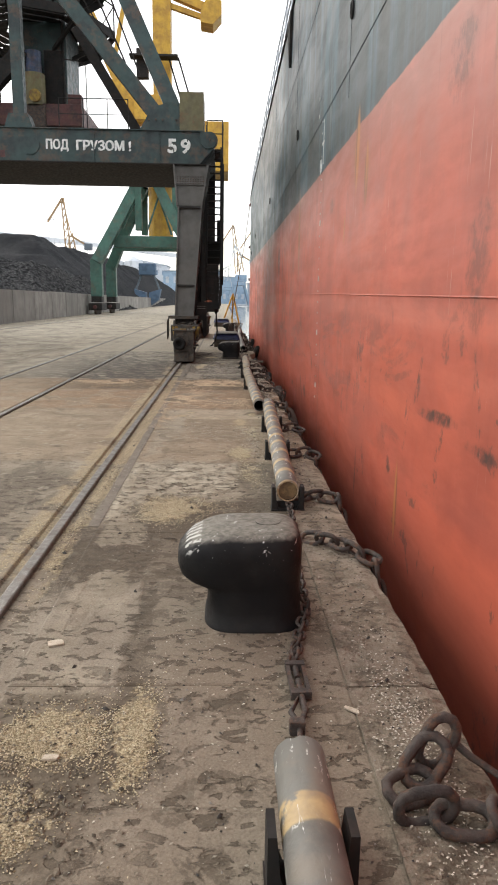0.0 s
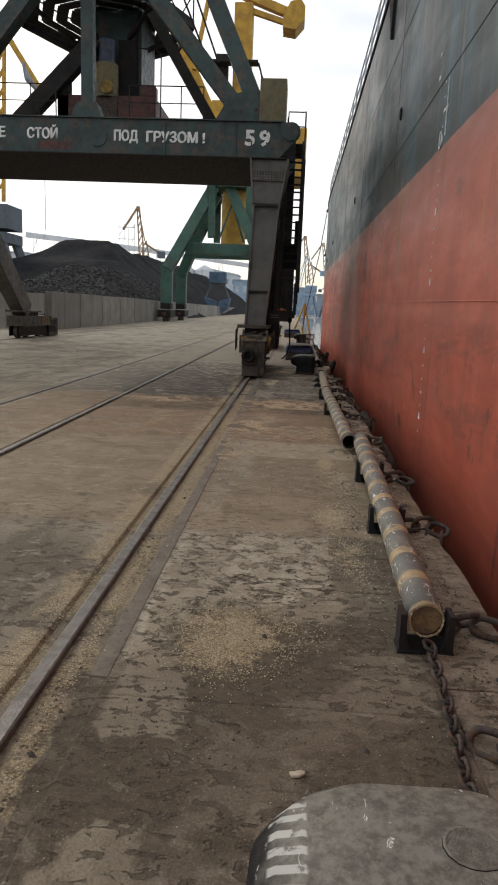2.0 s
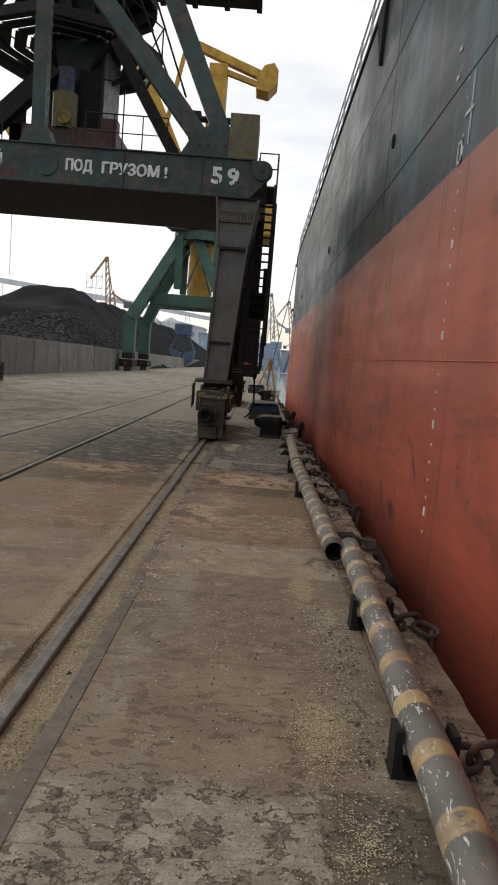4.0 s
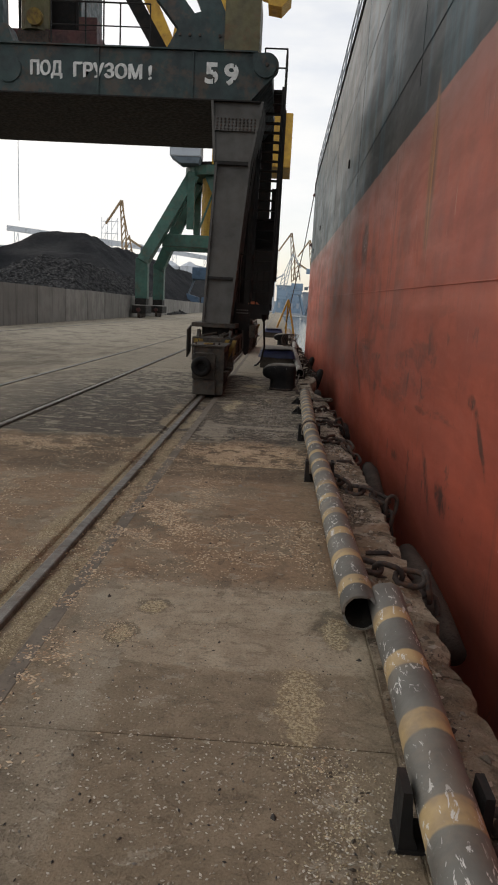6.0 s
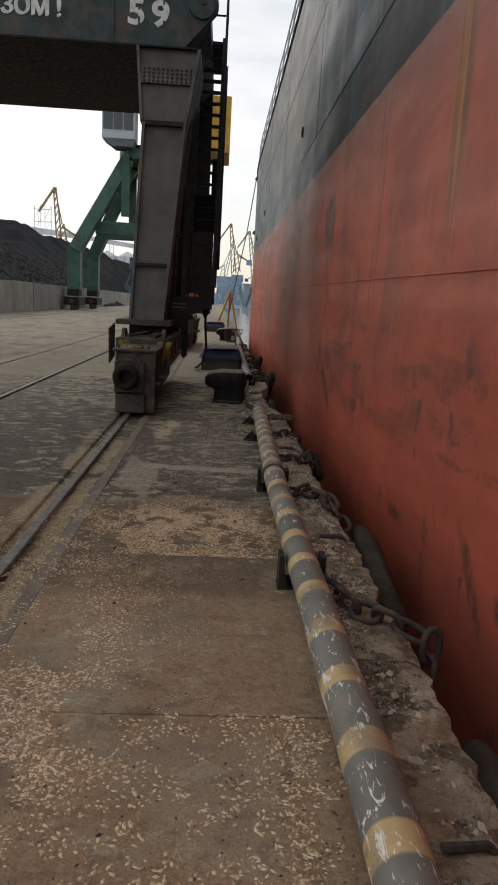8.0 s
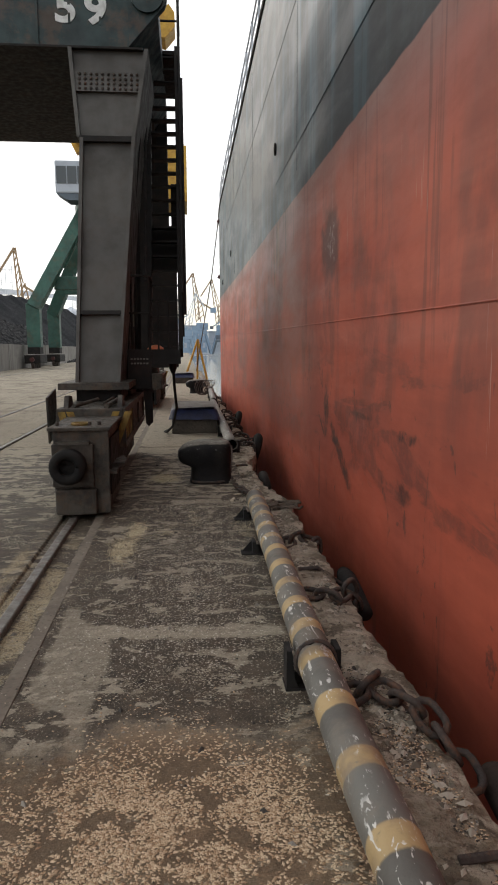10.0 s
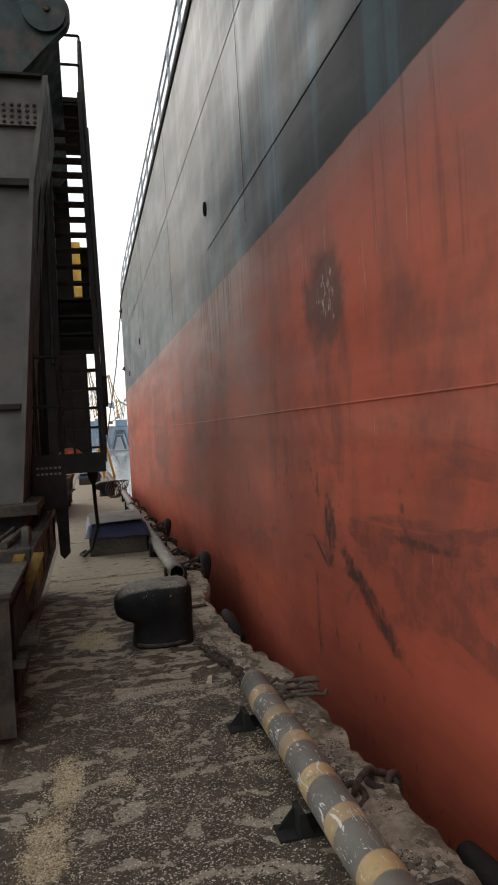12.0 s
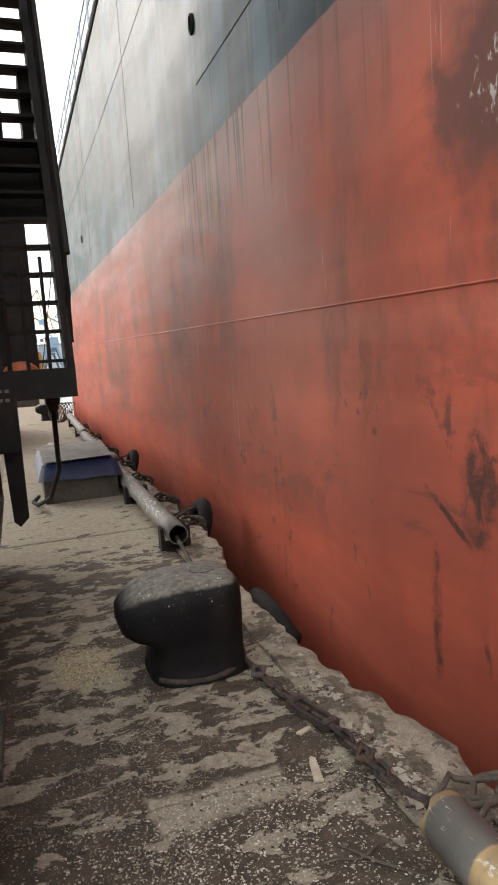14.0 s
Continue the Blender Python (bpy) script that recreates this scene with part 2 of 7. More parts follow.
    # mats of spilled grain and chaff, in dark trodden soil
    for sx, sy, rx, ry, soil in ((-0.66, 2.27, 0.19, 0.17, 2), (-0.35, 2.30, 0.08, 0.28, 1), (-0.74, 1.85, 0.17, 0.17, 2), (-0.44, 5.12, 0.21, 0.32, 1), (0.16, 7.12, 0.10, 0.26, 0), (0.19, 9.02, 0.09, 0.30, 0),
                                 (-0.61, 9.47, 0.06, 0.08, 1), (-0.51, 9.76, 0.07, 0.07, 1), (0.37, 9.62, 0.07, 0.16, 1), (-0.40, 19.68, 0.17, 0.28, 0), (-0.57, 17.25, 0.07, 0.26, 0), (-0.64, 16.7, 0.09, 0.32, 0)):
        gx, gy = p.math("SUBTRACT", x, sx), p.math("SUBTRACT", y, sy)
        d = p.math("ADD", p.mul(gx, gx, 1 / rx ** 2), p.mul(gy, gy, 1 / ry ** 2))
        if soil:
            rag = p.math("ADD", d, off(p.noise(7.5, 8, 0.74), 8.0))
            c = p.mix(p.mul(p.step(rag, 2.2 * soil, 1.2 * soil), 0.66), c, p.mix(p.step(fine, 0.4, 0.6), (0.075, 0.059, 0.042), (0.125, 0.100, 0.072)))
        rag = p.math("ADD", d, off(p.noise(9, 8, 0.74), 5.5))
        c = p.mix(p.mul(p.step(rag, 1.15, 0.55), p.step(p.noise(60, 4, 0.7), 0.40, 0.52, 0.25, 0.9)), c, p.mix(p.step(p.noise(95, 3, 0.6), 0.40, 0.60), (0.235, 0.178, 0.105), (0.510, 0.425, 0.285)))
    # chaff in the rail channel
    lane = p.mul(p.math("MAXIMUM", p.band(xw, -1.14, -1.01, 0.01), p.band(xw, -1.42, -1.24, 0.03)), p.step(p.noise(1.4, 6, 0.68), 0.42, 0.50), p.band(y, 3.6, 17.0, 0.5))
    c = p.mix(p.mul(lane, p.step(p.noise(60, 4, 0.7), 0.40, 0.52, 0.15, 0.85)), c, p.mix(p.step(p.noise(95, 3, 0.6), 0.40, 0.60), (0.240, 0.185, 0.112), (0.430, 0.355, 0.235)))
    # pale flecks, thick only in the film
    lay = p.math("ADD", p.step(p.noise(2.2, 7, 0.68, None, 0.5), 0.46, 0.64, 0.0, 0.40), p.mul(film, p.step(p.noise(1.7, 6, 0.66), 0.40, 0.60, 0.05, 0.80)))
    speck = p.noise(1, 3, 0.65, p.vec(92, 84, 88), 0.8)
    fleck = p.step(p.math("SUBTRACT", speck, p.math("SUBTRACT", 0.725, p.mul(lay, 0.145))), -0.006, 0.010)
    c = p.mix(p.mul(fleck, 0.85), c, p.mix(p.step(p.noise(37, 2), 0.4, 0.6), (0.58, 0.53, 0.43), (0.38, 0.325, 0.245)))
    if cope:
        c = p.mix(p.mul(p.step(mid, 0.60, 0.42), p.step(fine, 0.30, 0.5, 0.4, 1.0), p.step(y, 8.0, 12.0, 0.25, 0.7)), c, p.mix(p.step(p.noise(7, 5, 0.7), 0.35, 0.65), (0.48, 0.42, 0.345), (0.25, 0.215, 0.170)))
        c = p.mix(p.mul(p.step(p.noise(3.8, 8, 0.72), 0.52, 0.555), p.step(y, 7.0, 11.0, 0.4, 0.8)), c, p.mix(p.step(fine, 0.4, 0.6), (0.060, 0.048, 0.035), (0.130, 0.104, 0.076)))
    h = p.math("ADD", p.mul(fine, 0.40), p.mul(pit, -0.35))
    h = p.math("ADD", h, p.mul(mid, 0.6))
    h = p.math("ADD", h, p.mul(film, 0.30))
    h = p.math("ADD", h, p.math("ADD", p.mul(patch, worn_through, 0.6), p.mul(fleck, 0.35)))
    h = p.math("ADD", h, p.math("ADD", p.mul(smooth, 0.3), p.mul(screed, 0.2)))
    if cope:
        h = p.math("ADD", h, p.mul(p.noise(9, 6, 0.7), 2.6))
    dust = p.t.nodes.new("ShaderNodeVectorMath")
    dust.operation = "MULTIPLY"
    p.put(dust.inputs[0], c)
    dust.inputs[1].default_value = (0.99, 0.985, 0.945)
    c = dust.outputs[0]
    r = p.math("SUBTRACT", 0.93, p.mul(film, 0.2))
    return p.done(c, r, 0.0, h, 0.022, 1.0, 0.3)


def hull_paint():
    p = Paint("hull_paint")
    y, z = p.axis(1), p.axis(2)
    level = p.math("SUBTRACT", z, p.mul(y, 0.012))
    rough_edge = p.math("ADD", level, p.mul(p.noise(2.5, 5), 0.05))
    black = p.step(rough_edge, 3.345, 3.365)
    run = p.noise(1.0, 6, 0.62, p.vec(1, 2.6, 0.16))
    run2 = p.noise(1.0, 6, 0.6, p.vec(1, 9.0, 0.35))
    blot = p.noise(0.42, 6, 0.6)
    big_ = p.noise(0.35, 3, 0.5, p.vec(1, 1.3, 0.8))
    mid = p.noise(1.5, 6, 0.60, p.vec(1, 0.9, 0.60), 0.15)
    red = p.mix(p.step(blot, 0.38, 0.66), (0.475, 0.104, 0.058), (0.375, 0.086, 0.052))
    red = p.mix(p.mul(p.step(mid, 0.45, 0.66), 0.42), red, (0.27, 0.056, 0.037))
    # pale belt under the long seam; smudges above it, darkened against the sky sheen
    seam_z = p.math("SUBTRACT", z, p.mul(y, 0.0130))
    red = p.mix(p.mul(p.band(p.math("ADD", seam_z, p.mul(mid, 0.12)), 1.42, 1.60, 0.05), 0.28), red, (0.60, 0.210, 0.145))
    smudge = p.noise(1.0, 7, 0.66, p.vec(1, 1.1, 0.42), 0.3)
    red = p.mix(p.mul(p.step(smudge, 0.47, 0.62), p.band(z, 1.0, 3.4, 0.45), p.step(y, 10.0, 19.0, 0.20, 0.85)), red, (0.150, 0.060, 0.048))
    # soft plate highlights and the dark bands between them, painted into the red
    plate = p.noise(1.0, 4, 0.55, p.vec(1, 0.10, 2.3))
    red = p.mix(p.mul(p.step(plate, 0.46, 0.62), 0.30), red, (0.56, 0.150, 0.090))
    red = p.mix(p.mul(p.step(plate, 0.50, 0.36), 0.30), red, (0.27, 0.064, 0.042))
    # chalky faded belt under the black
    fade = p.mul(p.step(p.math("ADD", level, p.mul(mid, 1.1)), 2.7, 3.75), 0.75)
    red = p.mix(fade, red, (0.32, 0.135, 0.11))
    red = p.mix(p.mul(p.step(p.math("ADD", level, p.mul(mid, 0.35)), 3.1, 3.5), p.step(y, 9.0, 17.0, 0.15, 0.62)), red, (0.225, 0.160, 0.143))
    smear = p.noise(0.8, 7, 0.64, p.vec(1, 0.55, 1.9), 0.25)
    red = p.mix(p.mul(p.step(smear, 0.50, 0.66), 0.34), red, (0.22, 0.062, 0.044))
    red = p.mix(p.mul(p.step(smear, 0.46, 0.34), 0.35), red, (0.56, 0.125, 0.070))
    red = p.mix(p.mul(p.step(run, 0.54, 0.68), p.step(big_, 0.44, 0.60), 0.42), red, (0.17, 0.058, 0.046))
    red = p.mix(p.mul(p.step(run2, 0.56, 0.66), p.step(p.noise(0.55, 4), 0.50, 0.64), 0.5), red, (0.10, 0.042, 0.036))
    # fender scuffs
    scuff = p.mul(p.step(p.noise(1.0, 6, 0.62, p.vec(1, 2.1, 1.15), 1.6), 0.60, 0.635), p.step(z, 1.9, 1.0))
    red = p.mix(p.mul(scuff, p.step(p.noise(11, 5, 0.7), 0.42, 0.58), 0.7), red, (0.050, 0.036, 0.034))
    rubbed = p.mul(p.step(p.noise(0.9, 7, 0.68, p.vec(1, 0.55, 1.9), 0.7), 0.545, 0.60), p.band(z, 0.35, 1.5, 0.25), p.step(p.noise(7, 5, 0.7), 0.36, 0.56, 0.3, 1.0))
    red = p.mix(p.mul(rubbed, p.step(y, 8.0, 11.0, 0.45, 0.58)), red, (0.115, 0.046, 0.038))
    # single scuffs and drips: place, half sizes, slant
    for cy, cz, ay, az, sl, dark in ((18.74, 0.86, 0.13, 0.30, 0.0, 1), (18.02, 0.50, 0.18, 0.30, 1.6, 1), (18.30, 0.62, 0.20, 0.05, 0.0, 1), (17.3, 0.97, 0.40, 0.03, 0.0, 0.8), (19.10, 0.14, 0.05, 0.34, 0.0, 1),
                                     (18.97, 0.70, 0.04, 0.13, 1.5, 1), (15.95, 0.93, 0.28, 0.05, -1.0, 1), (16.02, 0.52, 0.20, 0.07, 0.0, 0.8), (20.22, 1.46, 0.13, 0.36, 0.0, 0.45), (19.78, 1.46, 0.10, 0.32, 0.0, 0.45),
                                     (4.40, 0.86, 0.45, 0.05, -4.0, 1), (3.55, 0.80, 0.25, 0.05, 0.0, 1), (5.62, 0.24, 0.08, 0.07, 0.0, 1), (7.05, -0.22, 0.04, 0.34, 0.0, 0.8), (3.85, 1.82, 0.20, 0.36, 0.0, 0.6), (4.35, 3.02, 0.26, 0.22, 0.0, 0.6),
                                     (11.9, 0.05, 0.22, 0.12, 0.8, 1), (11.1, 0.72, 0.06, 0.22, 0.9, 0.9), (11.36, 0.92, 0.09, 0.05, 0.0, 1), (14.1, -0.05, 0.20, 0.08, -1.0, 1), (12.5, 0.1, 0.10, 0.25, 0.9, 0.9), (13.03, 0.62, 0.30, 0.03, 0.0, 0.7), (9.4, 2.85, 0.20, 0.10, 0.0, 0.6)):
        ey = p.math("SUBTRACT", p.math("SUBTRACT", y, cy), p.mul(p.math("SUBTRACT", z, cz), sl))
        ez = p.math("SUBTRACT", z, cz)
        d = p.math("ADD", p.mul(ey, ey, 1 / ay ** 2), p.mul(ez, ez, 1 / az ** 2))
        d = p.math("ADD", d, p.mul(p.math("SUBTRACT", p.noise(5, 8, 0.74), 0.5), 4.4))
        red = p.mix(p.mul(p.step(d, 1.35, 0.15), p.step(p.noise(1.0, 6, 0.7, p.vec(1, 9, 6), 0.5), 0.36, 0.58, 0.15, 0.95), dark), red, (0.052, 0.030, 0.026))
    # shade of the gap by the quay, painted as darker red low down
    foot_shade = p.mul(p.step(p.math("ADD", z, p.mul(mid, 0.8)), 0.75, -0.1), p.step(y, 9.0, 17.0, 0.38, 0.15))
    red = p.mix(foot_shade, red, (0.12, 0.045, 0.034))
    # rubbed patch with bare scratches
    dy = p.math("SUBTRACT", y, 18.63)
    dz = p.math("SUBTRACT", z, 2.65)
    rub = p.math("ADD", p.math("ADD", p.mul(dy, dy, 1.6), p.mul(dz, dz, 2.4)), p.mul(p.noise(2.2, 6, 0.65), 1.1))
    red = p.mix(p.mul(p.step(rub, 0.98, 0.70), 0.85), red, (0.115, 0.058, 0.050))
    scratch = p.mul(p.step(rub, 0.64, 0.58), p.step(p.noise(1.0, 6, 0.68, p.vec(1, 26, 10), 0.8), 0.55, 0.575))
    red = p.mix(scratch, red, (0.5, 0.48, 0.45))
    ink = p.mix(p.step(blot, 0.35, 0.65), (0.014, 0.022, 0.027), (0.028, 0.046, 0.055))
    ink = p.mix(p.mul(p.step(run, 0.44, 0.64), 0.65), ink, (0.060, 0.132, 0.168))
    ink = p.mix(p.mul(p.step(run2, 0.54, 0.66), 0.45), ink, (0.018, 0.020, 0.022))
    ink = p.mix(p.mul(p.step(p.noise(1.0, 5, 0.6, p.vec(1, 5.0, 0.3)), 0.62, 0.70), 0.22), ink, (0.30, 0.34, 0.34))
    # the strake above the paint line was blackened again
    fresh = p.mul(p.step(p.math("ADD", z, p.mul(mid, 0.10)), 4.29, 4.24), p.step(p.math("ADD", y, p.mul(mid, 3.0)), 22.5, 20.0), p.step(y, 12.5, 14.5))
    ink = p.mix(p.mul(fresh, p.step(run, 0.62, 0.50, 0.45, 0.85)), ink, (0.014, 0.017, 0.020))
    c = p.mix(black, red, ink)
    for cy, cz, ay, az in ((22.75, 3.20, 0.16, 0.40), (23.15, 2.85, 0.10, 0.45), (7.70, 3.20, 0.12, 0.40), (7.15, 2.85, 0.10, 0.30), (5.30, 0.0, 0.05, 0.32), (13.50, 2.85, 0.17, 0.78), (8.35, 2.45, 0.05, 0.16)):
        ey, ez = p.math("SUBTRACT", y, cy), p.math("SUBTRACT", z, cz)
        d = p.math("ADD", p.math("ADD", p.mul(ey, ey, 1 / ay ** 2), p.mul(ez, ez, 1 / az ** 2)), p.mul(p.math("SUBTRACT", run2, 0.5), 2.2))
        c = p.mix(p.mul(p.step(d, 1.4, 0.3), 0.85), c, p.mix(p.step(run2, 0.42, 0.56), (0.40, 0.175, 0.05), (0.15, 0.07, 0.035)))
    # broad dull drift amidships, put into the colour to tame the sky sheen
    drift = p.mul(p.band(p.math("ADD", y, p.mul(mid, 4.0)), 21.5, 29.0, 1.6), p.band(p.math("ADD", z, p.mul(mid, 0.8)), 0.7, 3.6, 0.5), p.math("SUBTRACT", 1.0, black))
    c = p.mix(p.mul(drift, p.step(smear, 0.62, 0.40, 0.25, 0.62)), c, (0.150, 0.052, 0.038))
    # thin chalky scrapes
    chalk = p.mul(p.step(p.noise(1.0, 4, 0.6, p.vec(1, 30, 0.9)), 0.655, 0.68), p.step(p.noise(1.1, 4), 0.52, 0.60), p.band(z, 0.6, 3.2, 0.3))
    c = p.mix(p.mul(chalk, 0.5), c, (0.50, 0.36, 0.31))
    # rust runs below the paint line
    rust = p.mul(p.step(p.noise(1.0, 4, 0.6, p.vec(1, 2.1, 0.02)), 0.665, 0.70), p.band(level, 2.35, 3.5, 0.35), p.step(run2, 0.35, 0.6))
    c = p.mix(p.mul(rust, 0.75), c, (0.30, 0.13, 0.04))
    # thin brown drips from the paint line
    drip = p.noise(1.0, 5, 0.6, p.vec(1, 11.0, 0.22))
    reach = p.math("ADD", level, p.mul(p.noise(1.0, 2, 0.5, p.vec(1, 5, 0)), -1.6))
    drip = p.mul(p.step(drip, 0.56, 0.62), p.band(level, 2.0, 3.42, 0.06), p.step(reach, 1.55, 1.95), p.band(y, 20.6, 24.4, 0.8))
    c = p.mix(p.mul(drip, 0.85), c, (0.085, 0.045, 0.030))
    drip2 = p.mul(p.step(p.noise(1.0, 5, 0.6, p.vec(1, 7.0, 0.18)), 0.60, 0.66), p.band(level, 2.3, 3.42, 0.1), p.step(reach, 1.7, 2.2))
    c = p.mix(p.mul(drip2, p.step(big_, 0.45, 0.6), 0.45), c, (0.11, 0.055, 0.038))
    r = p.math("ADD", p.mul(p.step(smear, 0.35, 0.65), 0.16), p.math("SUBTRACT", 0.37, p.mul(black, 0.02)))
    h = p.math("ADD", p.mul(p.noise(0.8, 2), 1.0), p.mul(p.noise(16, 4), 0.015))
    return p.done(c, r, 0.0, h, 0.02, 0.5, p.math("ADD", 0.36, p.mul(black, 0.06)))


def pipe_paint(first, pitch, last):
    """Dusty grey pipe with yellow bands, the first at a place along the quay and so on at one pitch."""
    p = Paint("pipe_paint")
    y = p.axis(1)
    c = p.mix(p.step(p.noise(3.5, 5), 0.35, 0.7), (0.140, 0.136, 0.120), (0.090, 0.083, 0.072))
    at_ = p.math("ADD", p.mul(p.math("SUBTRACT", y, first), 1.0 / pitch), 0.5)
    turn = p.math("ADD", p.math("FRACT", at_), p.mul(p.math("SUBTRACT", p.noise(11, 4, 0.6), 0.5), 0.06))
    band = p.mul(p.band(turn, 0.5 - 0.055 / pitch, 0.5 + 0.055 / pitch, 0.02), p.step(y, last + 0.2, last + 0.19))
    band = p.mul(band, p.step(p.noise(9, 5, 0.65), 0.72, 0.58))
    c = p.mix(p.mul(band, p.step(p.noise(0.9, 3), 0.36, 0.52, 0.55, 0.9)), c, p.mix(p.step(p.noise(6, 4), 0.4, 0.65), (0.46, 0.325, 0.150), (0.34, 0.235, 0.115)))
    drop = p.mul(p.step(p.noise(1, 5, 0.66, p.vec(34, 10, 30), 1.2), 0.585, 0.615), p.step(p.noise(2.3, 4, 0.6), 0.43, 0.50))
    c = p.mix(p.mul(drop, 0.9), c, (0.62, 0.61, 0.57))
    dust = p.mul(p.step(p.noise(6, 5, 0.6), 0.46, 0.7), 0.55)
    c = p.mix(dust, c, (0.19, 0.155, 0.118))
    return p.done(c, 0.62, 0.0, p.noise(40, 4), 0.003)


def leaning(name, a, b, scale, rough, depth, extra=None, spec=0.5):
    p = Paint(name)
    c = p.mix(p.step(p.noise(scale, 5, 0.6), 0.35, 0.68), a, b)
    c = p.mix(p.mul(p.step(p.noise(scale * 8, 4), 0.5, 0.7), 0.5), c, tuple(0.55 * v for v in b))
    if extra:
        c = p.mix(p.mul(p.step(p.noise(scale * 1.7, 5, 0.6, p.vec(1, 1, 0.15)), 0.5, 0.68), 0.55), c, extra)
    return p.done(c, rough, 0.0, p.noise(scale * 10, 5), depth, 1.0, spec)


def bollard_paint():
    p = Paint("bollard_paint")
    up = p.t.nodes.new("ShaderNodeSeparateXYZ")
    p.put(up.inputs[0], p.t.nodes.new("ShaderNodeNewGeometry").outputs["Normal"])
    c = p.mix(p.step(p.noise(5, 5), 0.35, 0.7), (0.008, 0.008, 0.0085), (0.014, 0.0135, 0.013))
    wear = p.step(p.math("ADD", up.outputs[2], p.mul(p.noise(7, 5, 0.65), 0.5)), 0.86, 1.14)
    wear = p.mul(wear, p.step(p.axis(2), 0.2, 0.3))
    c = p.mix(p.mul(wear, 0.9), c, p.mix(p.step(p.noise(30, 5, 0.7), 0.35, 0.65), (0.235, 0.220, 0.185), (0.120, 0.110, 0.092)))
    fleck = p.mul(p.step(p.noise(1, 5, 0.65, p.vec(30, 13, 22), 1.2), 0.645, 0.68), p.step(p.axis(2), 0.30, 0.42))
    c = p.mix(p.mul(fleck, 0.85), c, (0.66, 0.65, 0.62))
    # worn painted bars of illegible writing on the lip
    turn = p.math("FRACT", p.math("ADD", p.mul(p.axis(1), 21.0), p.mul(p.axis(0), 9.0)))
    bar = p.mul(p.band(p.axis(0), -0.205, -0.125, 0.004), p.band(p.axis(1), 3.14, 3.50, 0.005), p.band(turn, 0.15, 0.62, 0.04), p.step(p.noise(22, 4, 0.6), 0.60, 0.5), p.step(p.axis(2), 0.36, 0.40))
    c = p.mix(p.mul(bar, 0.75), c, (0.52, 0.51, 0.47))
    c = p.mix(p.mul(p.step(p.noise(3, 5), 0.55, 0.7), 0.12), c, (0.06, 0.05, 0.04))
    return p.done(c, p.step(p.noise(9, 4), 0.3, 0.7, 0.48, 0.70), 0.0, p.noise(30, 4), 0.004, 1.0, 0.14)


M_GROUND = concrete_ground("apron_concrete")
M_SLAB = concrete_ground("slab_concrete", 1.06)
M_COPE = concrete_ground("coping_concrete", 1.45, True)
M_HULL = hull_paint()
M_BOLLARD = bollard_paint()
M_RAIL = worn("rail_steel", (0.160, 0.150, 0.136), (0.110, 0.098, 0.084), 0.5, 0.35, 5, 0.3, 0.0)
M_BLACK = worn("black_steel", (0.014, 0.014, 0.014), (0.024, 0.021, 0.019), 0.7, 0.0, 3, 0.08, depth=0.001, spec=0.2)
M_RUSTY = worn("rusty_steel", (0.065, 0.05, 0.042), (0.03, 0.026, 0.024), 0.8, 0.0, 12, 0.6, 0.1)
M_GREEN = worn("dark_green_paint", (0.022, 0.046, 0.045), (0.016, 0.026, 0.027), 0.5, 0.0, 1.6, 0.35, 0.5)
M_LEG = worn("grey_leg_paint", (0.080, 0.075, 0.066), (0.052, 0.048, 0.042), 0.55, 0.0, 1.3, 0.20, 0.5, (0.07, 0.045, 0.03))
M_BOGIE = worn("greasy_bogie_paint", (0.066, 0.057, 0.045), (0.020, 0.017, 0.014), 0.62, 0.0, 5, 0.5, 0.7, (0.085, 0.050, 0.028))
M_YELLOW = worn("faded_yellow_paint", (0.52, 0.31, 0.035), (0.36, 0.20, 0.03), 0.55, 0.0, 1.2, 0.25, 0.4)
M_STRIPE = worn("scuffed_yellow_stripe", (0.27, 0.175, 0.03), (0.12, 0.08, 0.025), 0.7, 0.0, 7, 0.7, 0.4)
M_KHAKI = worn("khaki_paint", (0.13, 0.115, 0.05), (0.08, 0.07, 0.04), 0.6, 0.0, 2, 0.4)
M_SEA_GREEN = worn("green_crane_paint", (0.034, 0.098, 0.074), (0.025, 0.062, 0.048), 0.55, 0.0, 0.9, 0.25, 0.4)
M_MAROON = worn("oxide_red_paint", (0.085, 0.028, 0.026), (0.04, 0.02, 0.02), 0.6, 0.0, 3, 0.4)
M_BLUE = worn("blue_motor_paint", (0.03, 0.05, 0.11), (0.02, 0.03, 0.05), 0.5, 0.0, 4, 0.3)
M_WHITE = worn("worn_white_paint", (0.72, 0.73, 0.71), (0.50, 0.50, 0.48), 0.6, 0.0, 7, 0.15, 0.5, (0.05, 0.07, 0.07))
M_RUBBER = leaning("black_rubber", (0.011, 0.011, 0.011), (0.022, 0.020, 0.018), 6, 0.8, 0.004, None, 0.15)
# near-black, so the shade inside the open pipes is in the colour
M_BORE = leaning("shaded_bore_dark", (0.012, 0.011, 0.010), (0.020, 0.017, 0.014), 8, 0.9, 0.004, None, 0.1)
M_TARP = leaning("blue_tarpaulin", (0.020, 0.028, 0.085), (0.014, 0.019, 0.05), 6, 0.5, 0.006)
M_SHEET = leaning("dusty_grey_sheet", (0.21, 0.20, 0.185), (0.14, 0.13, 0.115), 4, 0.85, 0.006)
p_ = Paint("stained_wall_concrete")
c_ = p_.mix(p_.step(p_.noise(0.9, 5, 0.6), 0.35, 0.68), (0.31, 0.295, 0.27), (0.19, 0.18, 0.165))
c_ = p_.mix(p_.mul(p_.rand(), 0.75), c_, (0.14, 0.132, 0.118))
